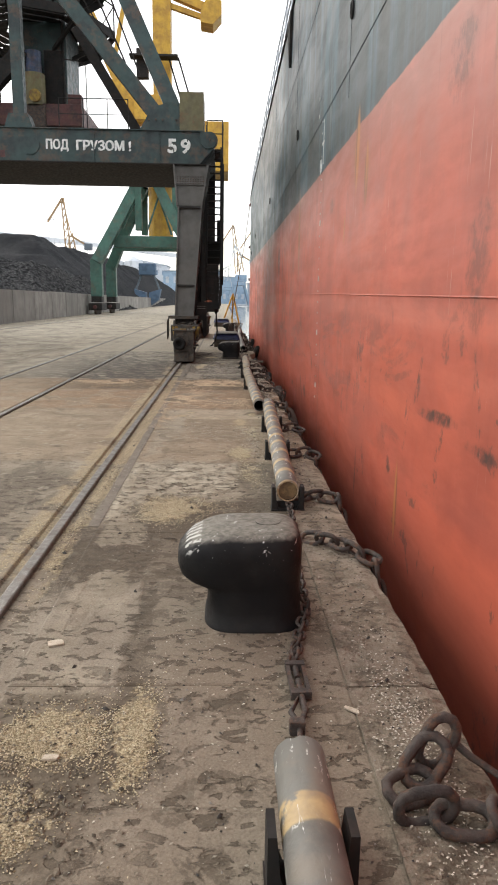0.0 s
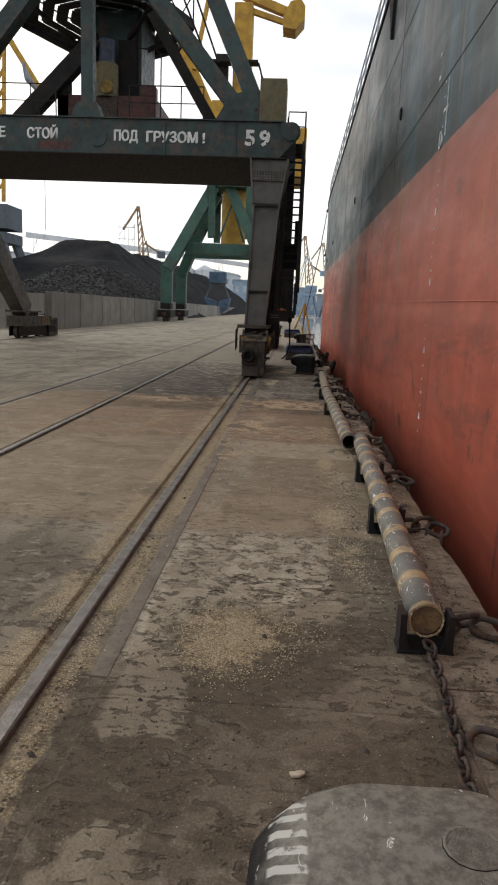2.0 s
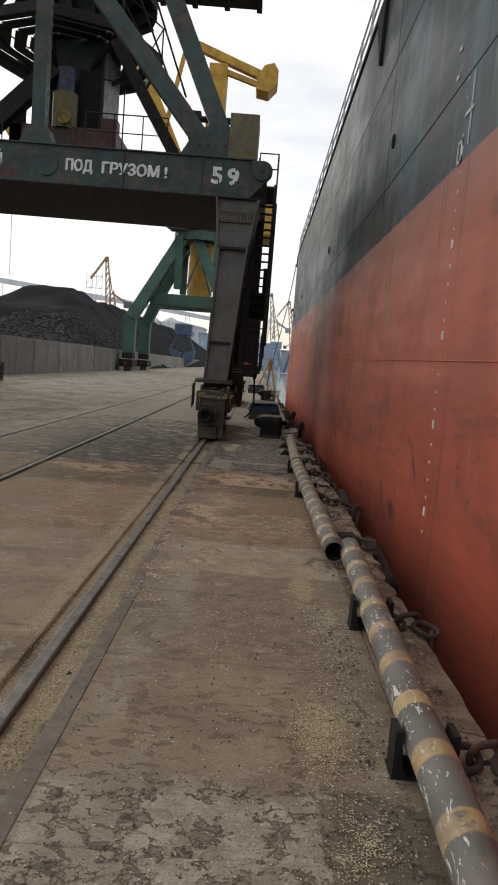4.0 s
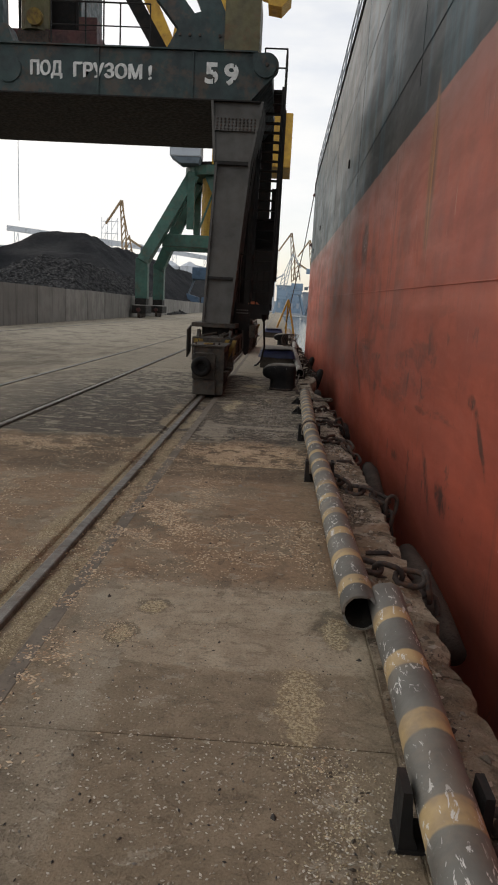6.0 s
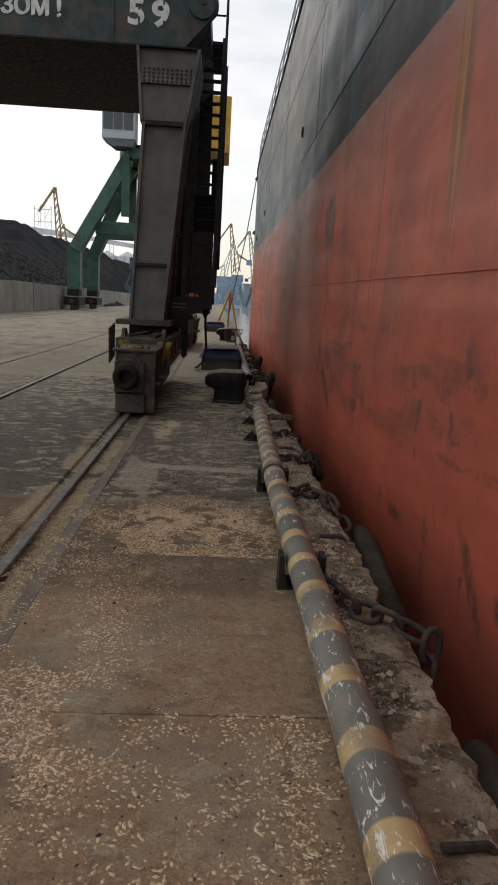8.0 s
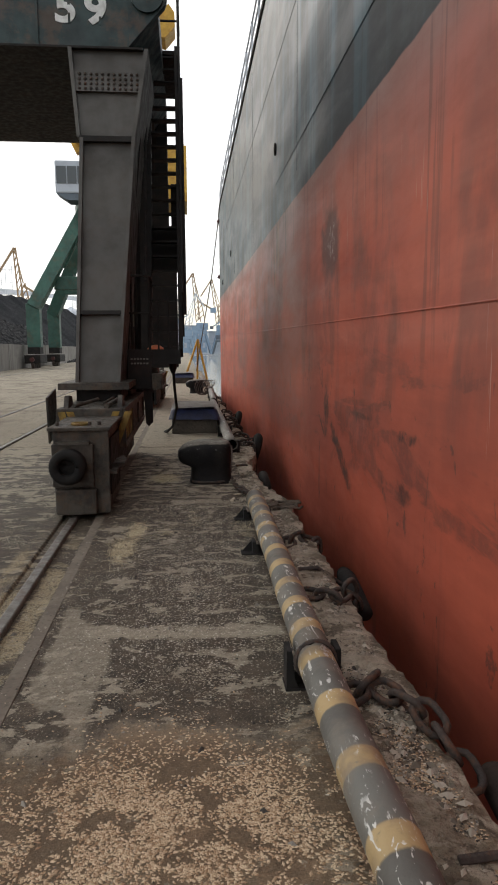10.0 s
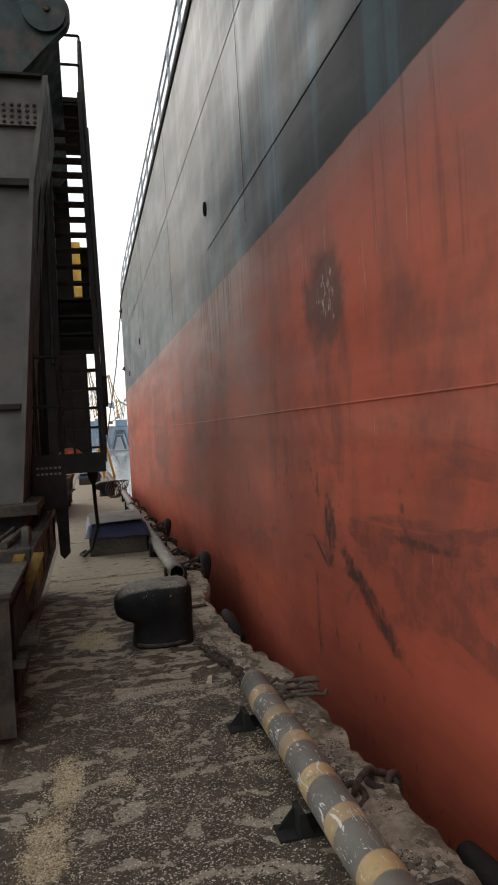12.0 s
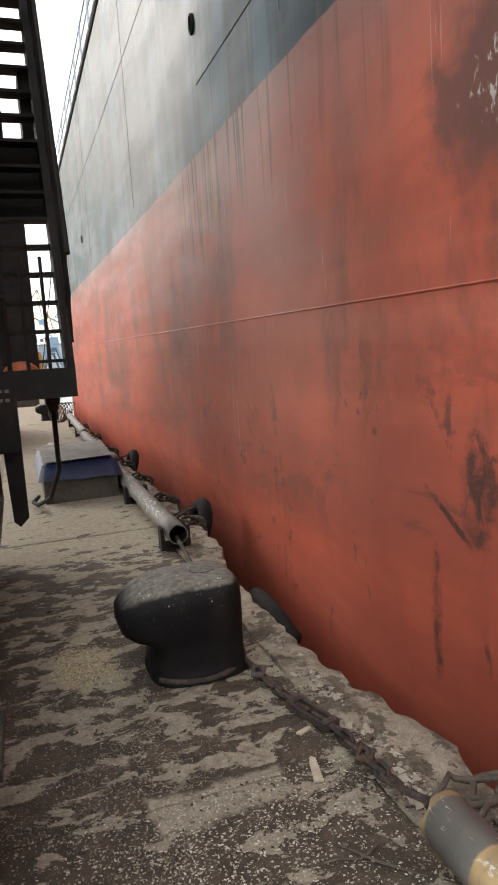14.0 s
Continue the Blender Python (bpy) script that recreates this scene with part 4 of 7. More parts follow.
def bogie(c, dx=0.0, back=0.0, flip=1):
    def Y(y):
        return y if flip == 1 else back - y
    def bx(x0, x1, y0, y1, z0, z1, bevel=0.0):
        a, b = sorted((Y(y0), Y(y1)))
        return B(x0 + dx, x1 + dx, a, b, z0, z1, bevel=bevel)
    g = part("bogie", bx(-1.52, -0.81, 18.85, 22.0, 0.50, 0.93, 0.012), M_BOGIE, c, "greasy travelling bogie with worn yellow stripes")
    part("pedestal", bx(-1.48, -0.94, 20.0, 21.3, 0.93, 1.08, 0.01), M_BLACK, g)
    casing = part("motor_casing", bx(-1.36, -0.87, 17.80, 18.84, 0.03, 0.82, 0.02), M_BOGIE, g, "grimy steel motor casing")
    part("cap_plate", bx(-1.40, -0.83, 17.75, 18.835, 0.82, 0.85, 0.006), M_BOGIE, casing)
    part("backing_plate", bx(-1.365, -0.99, 17.74, 17.80, 0.30, 0.70, 0.012), M_BOGIE, casing)
    part("lower_box", bx(-1.34, -0.97, 17.72, 17.80, 0.04, 0.28, 0.02), M_BOGIE, casing)
    part("plate_lip", bx(-1.32, -1.02, 17.70, 17.80, 0.70, 0.725), M_BOGIE, casing)
    part("corner_post", bx(-0.93, -0.85, 17.775, 17.80, 0.05, 0.82), M_BOGIE, casing)
    # black plate laid on the side in place of a shaded recess
    part("side_recess", bx(-0.868, -0.85, 17.95, 18.75, 0.18, 0.72), M_BLACK, casing)
    part("side_shelf", bx(-0.868, -0.79, 17.85, 18.80, 0.40, 0.425), M_BOGIE, casing)
    cx, cz = -1.20 + dx, 0.51
    buf = part("buffer", T([(cx, Y(17.75), cz), (cx, Y(17.62), cz)], 0.15, 20), M_RUBBER, casing)
    ring = [(cx + 0.118 * math.cos(a), Y(17.585), cz + 0.118 * math.sin(a)) for a in np.arange(0, 6.28, 0.33)]
    part("buffer_ring", tube(bmesh.new(), ring, 0.048, 8, closed=True), M_RUBBER, buf, smooth=True)
    part("filler_ring", tube(bmesh.new(), [(cx + 0.07 + 0.08 * math.cos(a), Y(18.0) + 0.08 * math.sin(a), 0.862) for a in np.arange(0, 6.28, 0.4)], 0.014, 6, closed=True), M_STRIPE, casing)
    for x in (-1.34, -1.04, -0.95):
        part("bolt", T([(x + dx, Y(17.95), 0.85), (x + dx, Y(17.95), 0.885)], 0.018, 6), M_RUSTY, casing)
    # hazard stripes, proud of the box
    for x0, lean in ((-1.28, -0.13), (-1.42, -0.08), (-1.06, 0.14), (-0.93, 0.14)):
        part("stripe", P([(x0 + dx, 0.55), (x0 + dx + 0.075, 0.55), (x0 + dx + 0.075 + lean, 0.90), (x0 + dx + lean, 0.90)], 1, *sorted((Y(18.838), Y(18.848)))), M_STRIPE, g)
    for y0_ in (18.98, 19.22, 19.46, 19.70):
        part("stripe", P([(Y(y0_), 0.575), (Y(y0_ + 0.10), 0.575), (Y(y0_ + 0.26), 0.855), (Y(y0_ + 0.16), 0.855)], 0, -0.807 + dx, -0.798 + dx), M_STRIPE, g)
    for x0, x1, y0, y1, r in ((-1.35, -1.15, 19.0, 19.45, 0.022), (-1.00, -0.90, 18.95, 19.6, 0.03), (-1.08, -1.0, 19.2, 19.7, 0.016)):
        part("lever", T([(x0 + dx, Y(y0), 0.95), (x1 + dx, Y(y1), 0.99)], r, 8), M_BOGIE, g)
    part("side_rim", bx(-0.808, -0.785, 18.85, 22.0, 0.86, 0.93), M_BOGIE, g)
    part("side_rim", bx(-0.808, -0.785, 18.85, 22.0, 0.50, 0.57), M_BOGIE, g)
    for y in (18.85, 19.9, 20.9, 21.93):
        part("side_rib", bx(-0.808, -0.787, y, y + 0.06, 0.57, 0.86), M_BOGIE, g)
    for x in (-1.44, -0.86):
        part("lug", P([(Y(19.0), 0.93), (Y(19.35), 0.93), (Y(19.3), 1.04), (Y(19.1), 1.06)], 0, x + dx - 0.025, x + dx + 0.025), M_BOGIE, g)
    part("side_flap", P([(Y(18.9), 1.05), (Y(19.4), 1.12), (Y(19.4), 0.62), (Y(18.95), 0.55)], 0, -1.63 + dx, -1.61 + dx), M_BOGIE, g)
    part("step_bracket", bx(-0.93, -0.74, 18.1, 18.45, 0.42, 0.46), M_BOGIE, g)
    for y in (18.45, 19.5, 20.9, 21.7):
        w = part("wheel", T([(-1.27 + dx, Y(y), 0.275), (-1.11 + dx, Y(y), 0.275)], 0.262, 20), M_RUSTY, g, "worn steel crane wheel")
        part("hub", T([(-1.32 + dx, Y(y), 0.275), (-1.05 + dx, Y(y), 0.275)], 0.08, 10), M_BLACK, w)
    part("wheel_guard", bx(-1.02, -0.96, 18.9, 22.0, 0.10, 0.5), M_BLACK, g)
    part("wheel_guard", bx(-1.44, -1.38, 18.9, 22.0, 0.10, 0.5), M_BLACK, g)
    return g


def stair_flight(c, p0, p1, width, axis, count, mat_tread, name="stair"):
    """A steep flight with two stringers; width runs along axis 0 or 1."""
    a, b = Vector(p0), Vector(p1)
    off = Vector((width, 0, 0)) if axis == 0 else Vector((0, width, 0))
    st = part(name, beam(bmesh.new(), a, b, 0.06, 0.30), M_BLACK, c, "steep black steel stair")
    part("stringer", beam(bmesh.new(), a + off, b + off, 0.06, 0.30), M_BLACK, st)
    along = Vector((b.x - a.x, b.y - a.y, 0)).normalized()
    for i in range(count):
        q = a.lerp(b, (i + 0.5) / count)
        bm = bmesh.new()
        beam(bm, q, q + off, 0.17, 0.025)
        part("tread", bm, mat_tread, st)
    return st, along


def hand_rail(c, pts, height, r=0.018, mid=True, name="handrail", every=1):
    h = Vector((0, 0, height))
    hr = part(name, T([Vector(p) + h for p in pts], r, 6), M_BLACK, c)
    if mid:
        part("mid_rail", T([Vector(p) + h * 0.5 for p in pts], r * 0.8, 6), M_BLACK, hr)
    for p in pts[::every]:
        part("post", T([p, Vector(p) + h], r, 6), M_BLACK, hr)
    return hr


def crane_59():
    c = thing("portal_crane", (-6.45, 25.6, 0.0), "dark green portal crane with stencilled warning on its girder", "crane")
    back = 51.2
    # girder box with lips
    g = part("girder", B(-12.35, -0.80, 21.22, 25.3, 5.52, 6.40), M_GREEN, c, "dark green girder with white stencilled lettering")
    part("bottom_flange", B(-12.4, -0.62, 21.16, 25.36, 5.49, 5.517), M_BLACK, g)
    part("top_flange", B(-12.4, -0.72, 21.16, 25.36, 6.402, 6.43), M_GREEN, g)
    part("end_lug", P([(-0.80, 5.53)] + [(-0.53 + 0.24 * math.cos(a), 6.17 + 0.24 * math.sin(a)) for a in np.arange(-0.55, 1.9, 0.22)] + [(-0.80, 6.40)], 1, 21.17, 21.30), M_GREEN, g)
    part("end_plate", P([(-0.80, 5.53), (-0.42, 6.0), (-0.42, 6.40), (-0.80, 6.40)], 1, 21.32, 25.2), M_GREEN, g)
    disc = part("pin_disc", T([(-0.55, 21.16, 6.15), (-0.55, 21.12, 6.15)], 0.215, 24), M_GREEN, g)
    part("pin", T([(-0.52, 21.12, 6.17), (-0.52, 21.09, 6.17)], 0.035, 10), M_RUSTY, disc)
    part("round_cover", T([(-5.72, 21.22, 5.96), (-5.72, 21.195, 5.96)], 0.27, 24), M_GREEN, g)
    part("paint_patch", B(-7.35, -6.45, 21.212, 21.2195, 5.60, 5.80), M_MAROON, g, "faded red paint patch")
    for x in (-9.6, -3.9, -2.0):
        part("web_stiffener", B(x, x + 0.03, 21.19, 21.22, 5.52, 6.40), M_GREEN, g)
    letters("НЕ", 0.36, (-8.70, 21.213, 5.87), 90, M_WHITE, "lettering", g, 0.95)
    letters("СТОЙ", 0.36, (-7.66, 21.213, 5.86), 90, M_WHITE, "lettering", g, 0.83)
    letters("ПОД", 0.36, (-5.29, 21.213, 5.85), 90, M_WHITE, "lettering", g, 0.80)
    letters("ГРУЗОМ !", 0.36, (-4.42, 21.213, 5.84), 90, M_WHITE, "lettering", g, 0.96)
    for x0, z0, z1 in ((-1.585, 5.81, 5.935), (-1.585, 6.03, 6.08), (-1.185, 6.13, 6.22), (-1.185, 5.80, 5.90)):
        part("stencil_gap", B(x0, x0 + 0.032, 21.2065, 21.2125, z0, z1), M_GREEN, g)
    letters("5", 0.52, (-1.76, 21.213, 5.83), 90, M_WHITE, "lettering", g, 1.12)
    letters("9", 0.52, (-1.37, 21.213, 5.82), 90, M_WHITE, "lettering", g, 1.12)
    for dx in (0.0, -10.5):
        crane_leg(c, dx)
        bogie(c, dx)
        bogie(c, dx, back + 0.6, -1)
        bm = bmesh.new()
        beam(bm, (-1.2 + dx, 30.8, 1.1), (-1.2 + dx, 25.0, 5.9), 0.55, 0.8, up=(0, 1, 0), w1=0.7, h1=0.9)
        part("rear_leg", bm, M_LEG, c)
        part("rear_base_plate", B(-1.62 + dx, -0.82 + dx, 29.9, 31.9, 1.08, 1.16), M_BOGIE, c)
    # ladder side
    part("stair_platform", B(-0.93, -0.22, 20.95, 21.95, 1.38, 1.48), M_BLACK, c)
    part("platform_lip", B(-0.60, -0.20, 20.93, 20.97, 1.36, 1.56), M_BLACK, c)
    board = part("notice_board", B(-0.92, -0.60, 20.90, 20.93, 1.02, 1.56), M_BLACK, c, "black notice plate with small white lettering")
    for z in (1.42, 1.36):
        for i in range(6):
            part("lettering_bar", B(-0.88 + 0.042 * i, -0.852 + 0.042 * i, 20.894, 20.899, z, z + 0.022), M_SHEET, board)
    part("rail_sweep", P([(-0.74, 1.45), (-0.60, 1.45), (-0.60, 0.56), (-0.66, 0.50), (-0.70, 0.54)], 1, 20.96, 21.0), M_BLACK, c)
    part("side_panel", B(-0.97, -0.9, 21.0, 22.4, 0.55, 1.9), M_BLACK, c)
    st, _ = stair_flight(c, (-0.64, 21.45, 1.5), (-0.64, 23.45, 6.38), 0.44, 0, 22, M_BLACK)
    part("handrail", T([(-0.16, 21.2, 2.35), (-0.16, 23.2, 7.05), (-0.16, 23.5, 7.25), (-0.16, 25.0, 7.3)], 0.022, 6), M_BLACK, st)
    part("handrail", T([(-0.67, 21.2, 2.5), (-0.67, 23.2, 7.05)], 0.022, 6), M_BLACK, st)
    for f in (0.05, 0.3, 0.55, 0.8):
        y, z = 21.45 + 2.0 * f, 1.5 + 4.88 * f
        part("post", T([(-0.16, y, z), (-0.16, y - 0.15, z + 0.95)], 0.018, 6), M_BLACK, st)
    for y in (23.5, 25.0):
        part("post", T([(-0.16, y, 6.38), (-0.16, y, 7.3)], 0.018, 6), M_BLACK, st)
    part("landing", B(-0.66, -0.14, 23.35, 25.1, 6.32, 6.38), M_BLACK, c)
    part("mid_rail", T([(-0.16, 23.5, 6.85), (-0.16, 25, 6.85)], 0.016, 6), M_BLACK, c)
    for y0 in (21.0, 21.7):
        part("cage_post", T([(-0.86, y0, 1.48), (-0.86, y0, 2.6)], 0.018, 6), M_BLACK, c)
        part("cage_post", T([(-0.62, y0, 1.48), (-0.62, y0, 2.55)], 0.018, 6), M_BLACK, c)
    for z in (2.05, 2.55):
        part("cage_rail", T([(-0.9, 20.98, z), (-0.62, 20.98, z), (-0.62, 21.8, z)], 0.018, 6), M_BLACK, c)
    part("cable_conduit", T([(-0.94, 21.0, 1.1), (-0.90, 21.2, 2.6), (-0.72, 21.6, 4.6)], 0.03, 6), M_BLACK, c)
    part("cable_conduit", T([(-0.85, 21.9, 0.9), (-0.80, 22.0, 5.4)], 0.05, 6), M_BLACK, c)
    part("switch_cabinet", B(-0.32, -0.12, 22.5, 22.9, 2.9, 4.1, bevel=0.01), M_BLACK, c)
    # plain dark blocks added behind the stair to stop sky showing between treads
    part("cable_duct", B(-1.1, -0.43, 25.4, 26.0, 1.2, 6.4), M_BLACK, c)
    part("lower_duct", B(-0.43, -0.29, 25.4, 25.6, 1.2, 3.5), M_BLACK, c)
    for x in (-0.50, -0.36, -0.24):
        part("cage_post", T([(x, 20.98, 1.48), (x, 20.98, 2.3)], 0.014, 6), M_BLACK, c)
    part("back_panel", beam(bmesh.new(), (-0.42, 22.15, 2.75), (-0.42, 22.45, 3.45), 0.42, 0.03), M_BLACK, c)
    for z in (6.85, 7.25):
        part("end_rail", T([(-0.66, 23.4, z), (-0.16, 23.4, z)], 0.018, 6), M_BLACK, c)
    part("end_post", T([(-0.66, 23.4, 6.38), (-0.66, 23.4, 7.25)], 0.018, 6), M_BLACK, c)
    part("cable_tray", beam(bmesh.new(), (-0.13, 21.9, 2.1), (-0.13, 23.3, 5.9), 0.05, 0.14), M_BLACK, c)
    # upper works
    part("counter_block", B(-1.40, -0.70, 21.3, 22.3, 6.43, 7.50, bevel=0.015), M_KHAKI, c, "khaki painted steel box on the girder")
    lug = part("strut_shoe", P([(-2.6, 6.43), (-1.1, 6.43), (-1.15, 6.9), (-1.6, 7.25), (-2.2, 7.1)], 1, 21.4, 22.0), M_GREEN, c)
    for x in (-2.3, -2.1, -1.9, -1.5):
        part("rivet", T([(x, 21.40, 6.75), (x, 21.37, 6.75)], 0.03, 8), M_RUSTY, lug)
    bm = beam(bmesh.new(), (-1.9, 21.7, 6.7), (-6.0, 21.9, 11.6), 0.42, 0.46, up=(0, 1, 0))
    part("strut", bm, M_GREEN, c)
    bm = beam(bmesh.new(), (-1.45, 21.8, 6.8), (-3.75, 22.6, 11.9), 0.44, 0.40, up=(0, 1, 0))
    part("strut", bm, M_GREEN, c)
    bm = beam(bmesh.new(), (-10.2, 21.7, 6.6), (-6.1, 21.9, 11.6), 0.42, 0.46, up=(0, 1, 0))
    part("strut", bm, M_GREEN, c)
    bm = beam(bmesh.new(), (-11.3, 21.8, 6.6), (-9.0, 22.6, 12.0), 0.44, 0.40, up=(0, 1, 0))
    part("strut", bm, M_GREEN, c)
    post = part("king_strut", B(-6.24, -5.92, 21.5, 21.8, 6.75, 11.8), M_GREEN, c)
    part("strut_shoe", P([(-6.51, 6.43), (-5.66, 6.43), (-5.81, 6.85), (-6.36, 6.85)], 1, 21.42, 21.9), M_GREEN, c)
    part("strut", beam(bmesh.new(), (-9.8, 24.5, 6.4), (-6.9, 25.2, 9.7), 0.5, 0.4, up=(0, 1, 0)), M_BLACK, c)
    tower = part("tower", B(-7.20, -5.55, 25.7, 27.8, 6.43, 14.79, bevel=0.04), M_GREEN, c, "square dark green tower on the girder")
    part("turntable_base", B(-8.10, -4.95, 25.0, 28.3, 7.35, 8.05, bevel=0.03), M_MAROON, tower, "oxide red turntable base")
    part("base_bracket", B(-8.10, -7.75, 25.0, 25.4, 6.43, 8.6), M_BLACK, tower)
    part("base_bracket", B(-5.4, -4.95, 25.0, 25.4, 8.05, 8.35), M_MAROON, tower)
    motor = part("slewing_motor", T([(-6.55, 25.2, 8.0), (-6.55, 25.2, 9.0)], 0.36, 14), M_KHAKI, tower)
    part("motor_cover", T([(-6.55, 25.2, 9.0), (-6.55, 25.2, 9.7)], 0.26, 14), M_BLUE, motor)
    for i in range(8):
        a = i * math.pi / 4
        p0 = (-6.95 + 2.9 * math.cos(a), 26.7 + 2.9 * math.sin(a))
        a += math.pi / 4
        p1 = (-6.95 + 2.9 * math.cos(a), 26.7 + 2.9 * math.sin(a))
        gal = part("gallery_edge", beam(bmesh.new(), (*p0, 10.75), (*p1, 10.75), 0.08, 0.28), M_BLACK, tower)
        for k in range(5):
            f = 0.12 + 0.17 * k
            q0 = [p0[j] + (p1[j] - p0[j]) * 0 + ((-6.95, 26.7)[j] - p0[j]) * f for j in (0, 1)]
            q1 = [p1[j] + ((-6.95, 26.7)[j] - p1[j]) * f for j in (0, 1)]
            part("grating_bar", beam(bmesh.new(), (*q0, 10.8), (*q1, 10.8), 0.36, 0.04), M_BLACK, gal)
        part("rail", T([(*p0, 11.7), (*p1, 11.7)], 0.025, 6), M_BLACK, gal)
        part("rail_post", T([(*p0, 10.8), (*p0, 11.7)], 0.025, 6), M_BLACK, gal)
        part("gallery_brace", beam(bmesh.new(), (*p0, 10.65), (-6.95 + (p0[0] + 6.95) * 0.36, 26.7 + (p0[1] - 26.7) * 0.36, 9.8), 0.1, 0.12), M_BLACK, gal)
    house = part("machine_house", B(-11.2, -1.4, 23.2, 31.5, 14.8, 17.8, bevel=0.05), M_BLACK, c, "dark underside of the slewing machine house")
    part("house_skirt", B(-1.4, -0.5, 24.2, 29.0, 14.95, 15.8), M_BLACK, house)
    for i in range(9):
        part("house_joist", B(-11.0 + 1.2 * i, -10.8 + 1.2 * i, 23.3, 31.3, 14.6, 14.797), M_BLACK, house)
    part("slewing_ring", T([(-6.5, 26.7, 12.2), (-6.5, 26.7, 12.6)], 2.2, 24), M_BLACK, c)
    for k in range(12):
        a = k * math.pi / 6
        part("ring_bracket", beam(bmesh.new(), (-6.5 + 1.0 * math.cos(a), 26.7 + 1.0 * math.sin(a), 11.5), (-6.5 + 2.15 * math.cos(a), 26.7 + 2.15 * math.sin(a), 12.25), 0.08, 0.3), M_BLACK, c)
    part("inner_ladder", T([(-5.1, 23.9, 10.4), (-4.6, 23.9, 14.6)], 0.025, 6), M_BLACK, c)
    part("inner_ladder", T([(-4.75, 23.9, 10.4), (-4.25, 23.9, 14.6)], 0.025, 6), M_BLACK, c)
    for k in range(12):
        part("rung", T([(-5.08 + 0.04 * k, 23.9, 10.6 + 0.33 * k), (-4.73 + 0.04 * k, 23.9, 10.6 + 0.33 * k)], 0.014, 5), M_BLACK, c)
    part("tower_door", B(-6.3, -5.7, 25.66, 25.7, 8.2, 9.9), M_BLACK, tower)
    part("junction_box", B(-7.1, -6.75, 25.55, 25.7, 8.6, 9.4, bevel=0.01), M_BLACK, tower)
    part("cable_run", T([(-5.65, 25.66, 6.5), (-5.65, 25.66, 12.4)], 0.05, 6), M_BLACK, tower)
    part("cable_run", T([(-7.10, 25.66, 6.5), (-7.10, 25.66, 12.4)], 0.04, 6), M_BLACK, tower)
    part("pinion_casing", B(-6.95, -6.15, 24.95, 25.45, 7.3, 8.0, bevel=0.03), M_RUSTY, tower)
    part("pulley", T([(-6.45, 24.9, 8.25), (-6.45, 24.78, 8.25)], 0.2, 14), M_STRIPE, tower)
    # upper stair with worn yellow nosings
    st2, _ = stair_flight(c, (-2.62, 23.4, 6.45), (-4.75, 23.4, 9.85), 0.6, 1, 16, M_STRIPE, "upper_stair")
    part("handrail", T([(-2.42, 23.38, 7.35), (-4.55, 23.38, 10.75)], 0.02, 6), M_BLACK, st2)
    part("ladder", T([(-3.1, 23.6, 8.6), (-4.9, 23.6, 12.6)], 0.03, 6), M_BLACK, c)
    part("ladder", T([(-2.8, 23.6, 8.6), (-4.4, 23.6, 12.6)], 0.03, 6), M_BLACK, c)
    hand_rail(c, [(-4.9, 21.4, 6.43), (-4.2, 21.4, 6.43), (-3.5, 21.4, 6.43), (-2.9, 21.4, 6.43)], 0.85, 0.016)
    part("hoop", T([(-4.75, 24.9, 6.43), (-4.75, 24.9, 9.2), (-4.9, 24.9, 9.35), (-5.5, 24.9, 9.4)], 0.02, 6), M_BLACK, c)
    hand_rail(c, [(-12.0, 21.4, 6.43), (-10.8, 21.4, 6.43), (-9.6, 21.4, 6.43), (-8.6, 21.4, 6.43), (-7.6, 21.4, 6.43), (-6.9, 21.4, 6.43)], 0.85, 0.016)
    part("signal_horn", T([(-7.9, 22.6, 7.5), (-8.05, 22.4, 7.7), (-8.15, 22.3, 8.1)], [0.06, 0.10, 0.03], 10), M_FAR, c)
    part("horn_stem", T([(-7.8, 22.6, 6.43), (-7.85, 22.6, 7.5)], 0.03, 6), M_BLACK, c)
    return c


crane_59()

# hard hat left on the stair platform, and the cable that hangs from it
bm = bmesh.new()
bmesh.ops.create_uvsphere(bm, u_segments=20, v_segments=12, radius=0.145)
bmesh.ops.delete(bm, geom=[v for v in bm.verts if v.co.z < -0.005], context="VERTS")
for v in bm.verts:
    v.co = Vector((v.co.x, v.co.y * 1.1, v.co.z * 0.95)) + Vector((-0.55, 21.15, 1.485))
hat = thing("hard_hat", (-0.55, 21.15, 1.48), "orange plastic hard hat lying on the stair platform", "helmet")
part("shell", bm, M_ORANGE, hat, smooth=True)
part("brim", tube(bmesh.new(), [(-0.55 + 0.15 * math.cos(a), 21.15 + 0.165 * math.sin(a), 1.49) for a in np.arange(0, 6.28, 0.35)], 0.012, 6, closed=True), M_ORANGE, hat, smooth=True)
hose = thing("power_cable", (-0.3, 22.6, 0.0), "thick dark cable hanging from the stair platform to the ground", "cable")
part("cable", T([(-0.33, 21.9, 1.38), (-0.32, 22.1, 1.0), (-0.30, 22.6, 0.62), (-0.38, 23.2, 0.25), (-0.50, 23.7, 0.09), (-0.55, 24.1, 0.05), (-0.48, 24.4, 0.05)], 0.022, 8), M_RUBBER, hose, smooth=True)
part("gland", T([(-0.33, 21.85, 1.40), (-0.33, 21.9, 1.28), (-0.33, 21.93, 1.20)], [0.07, 0.06, 0.03], 10), M_BLACK, hose)


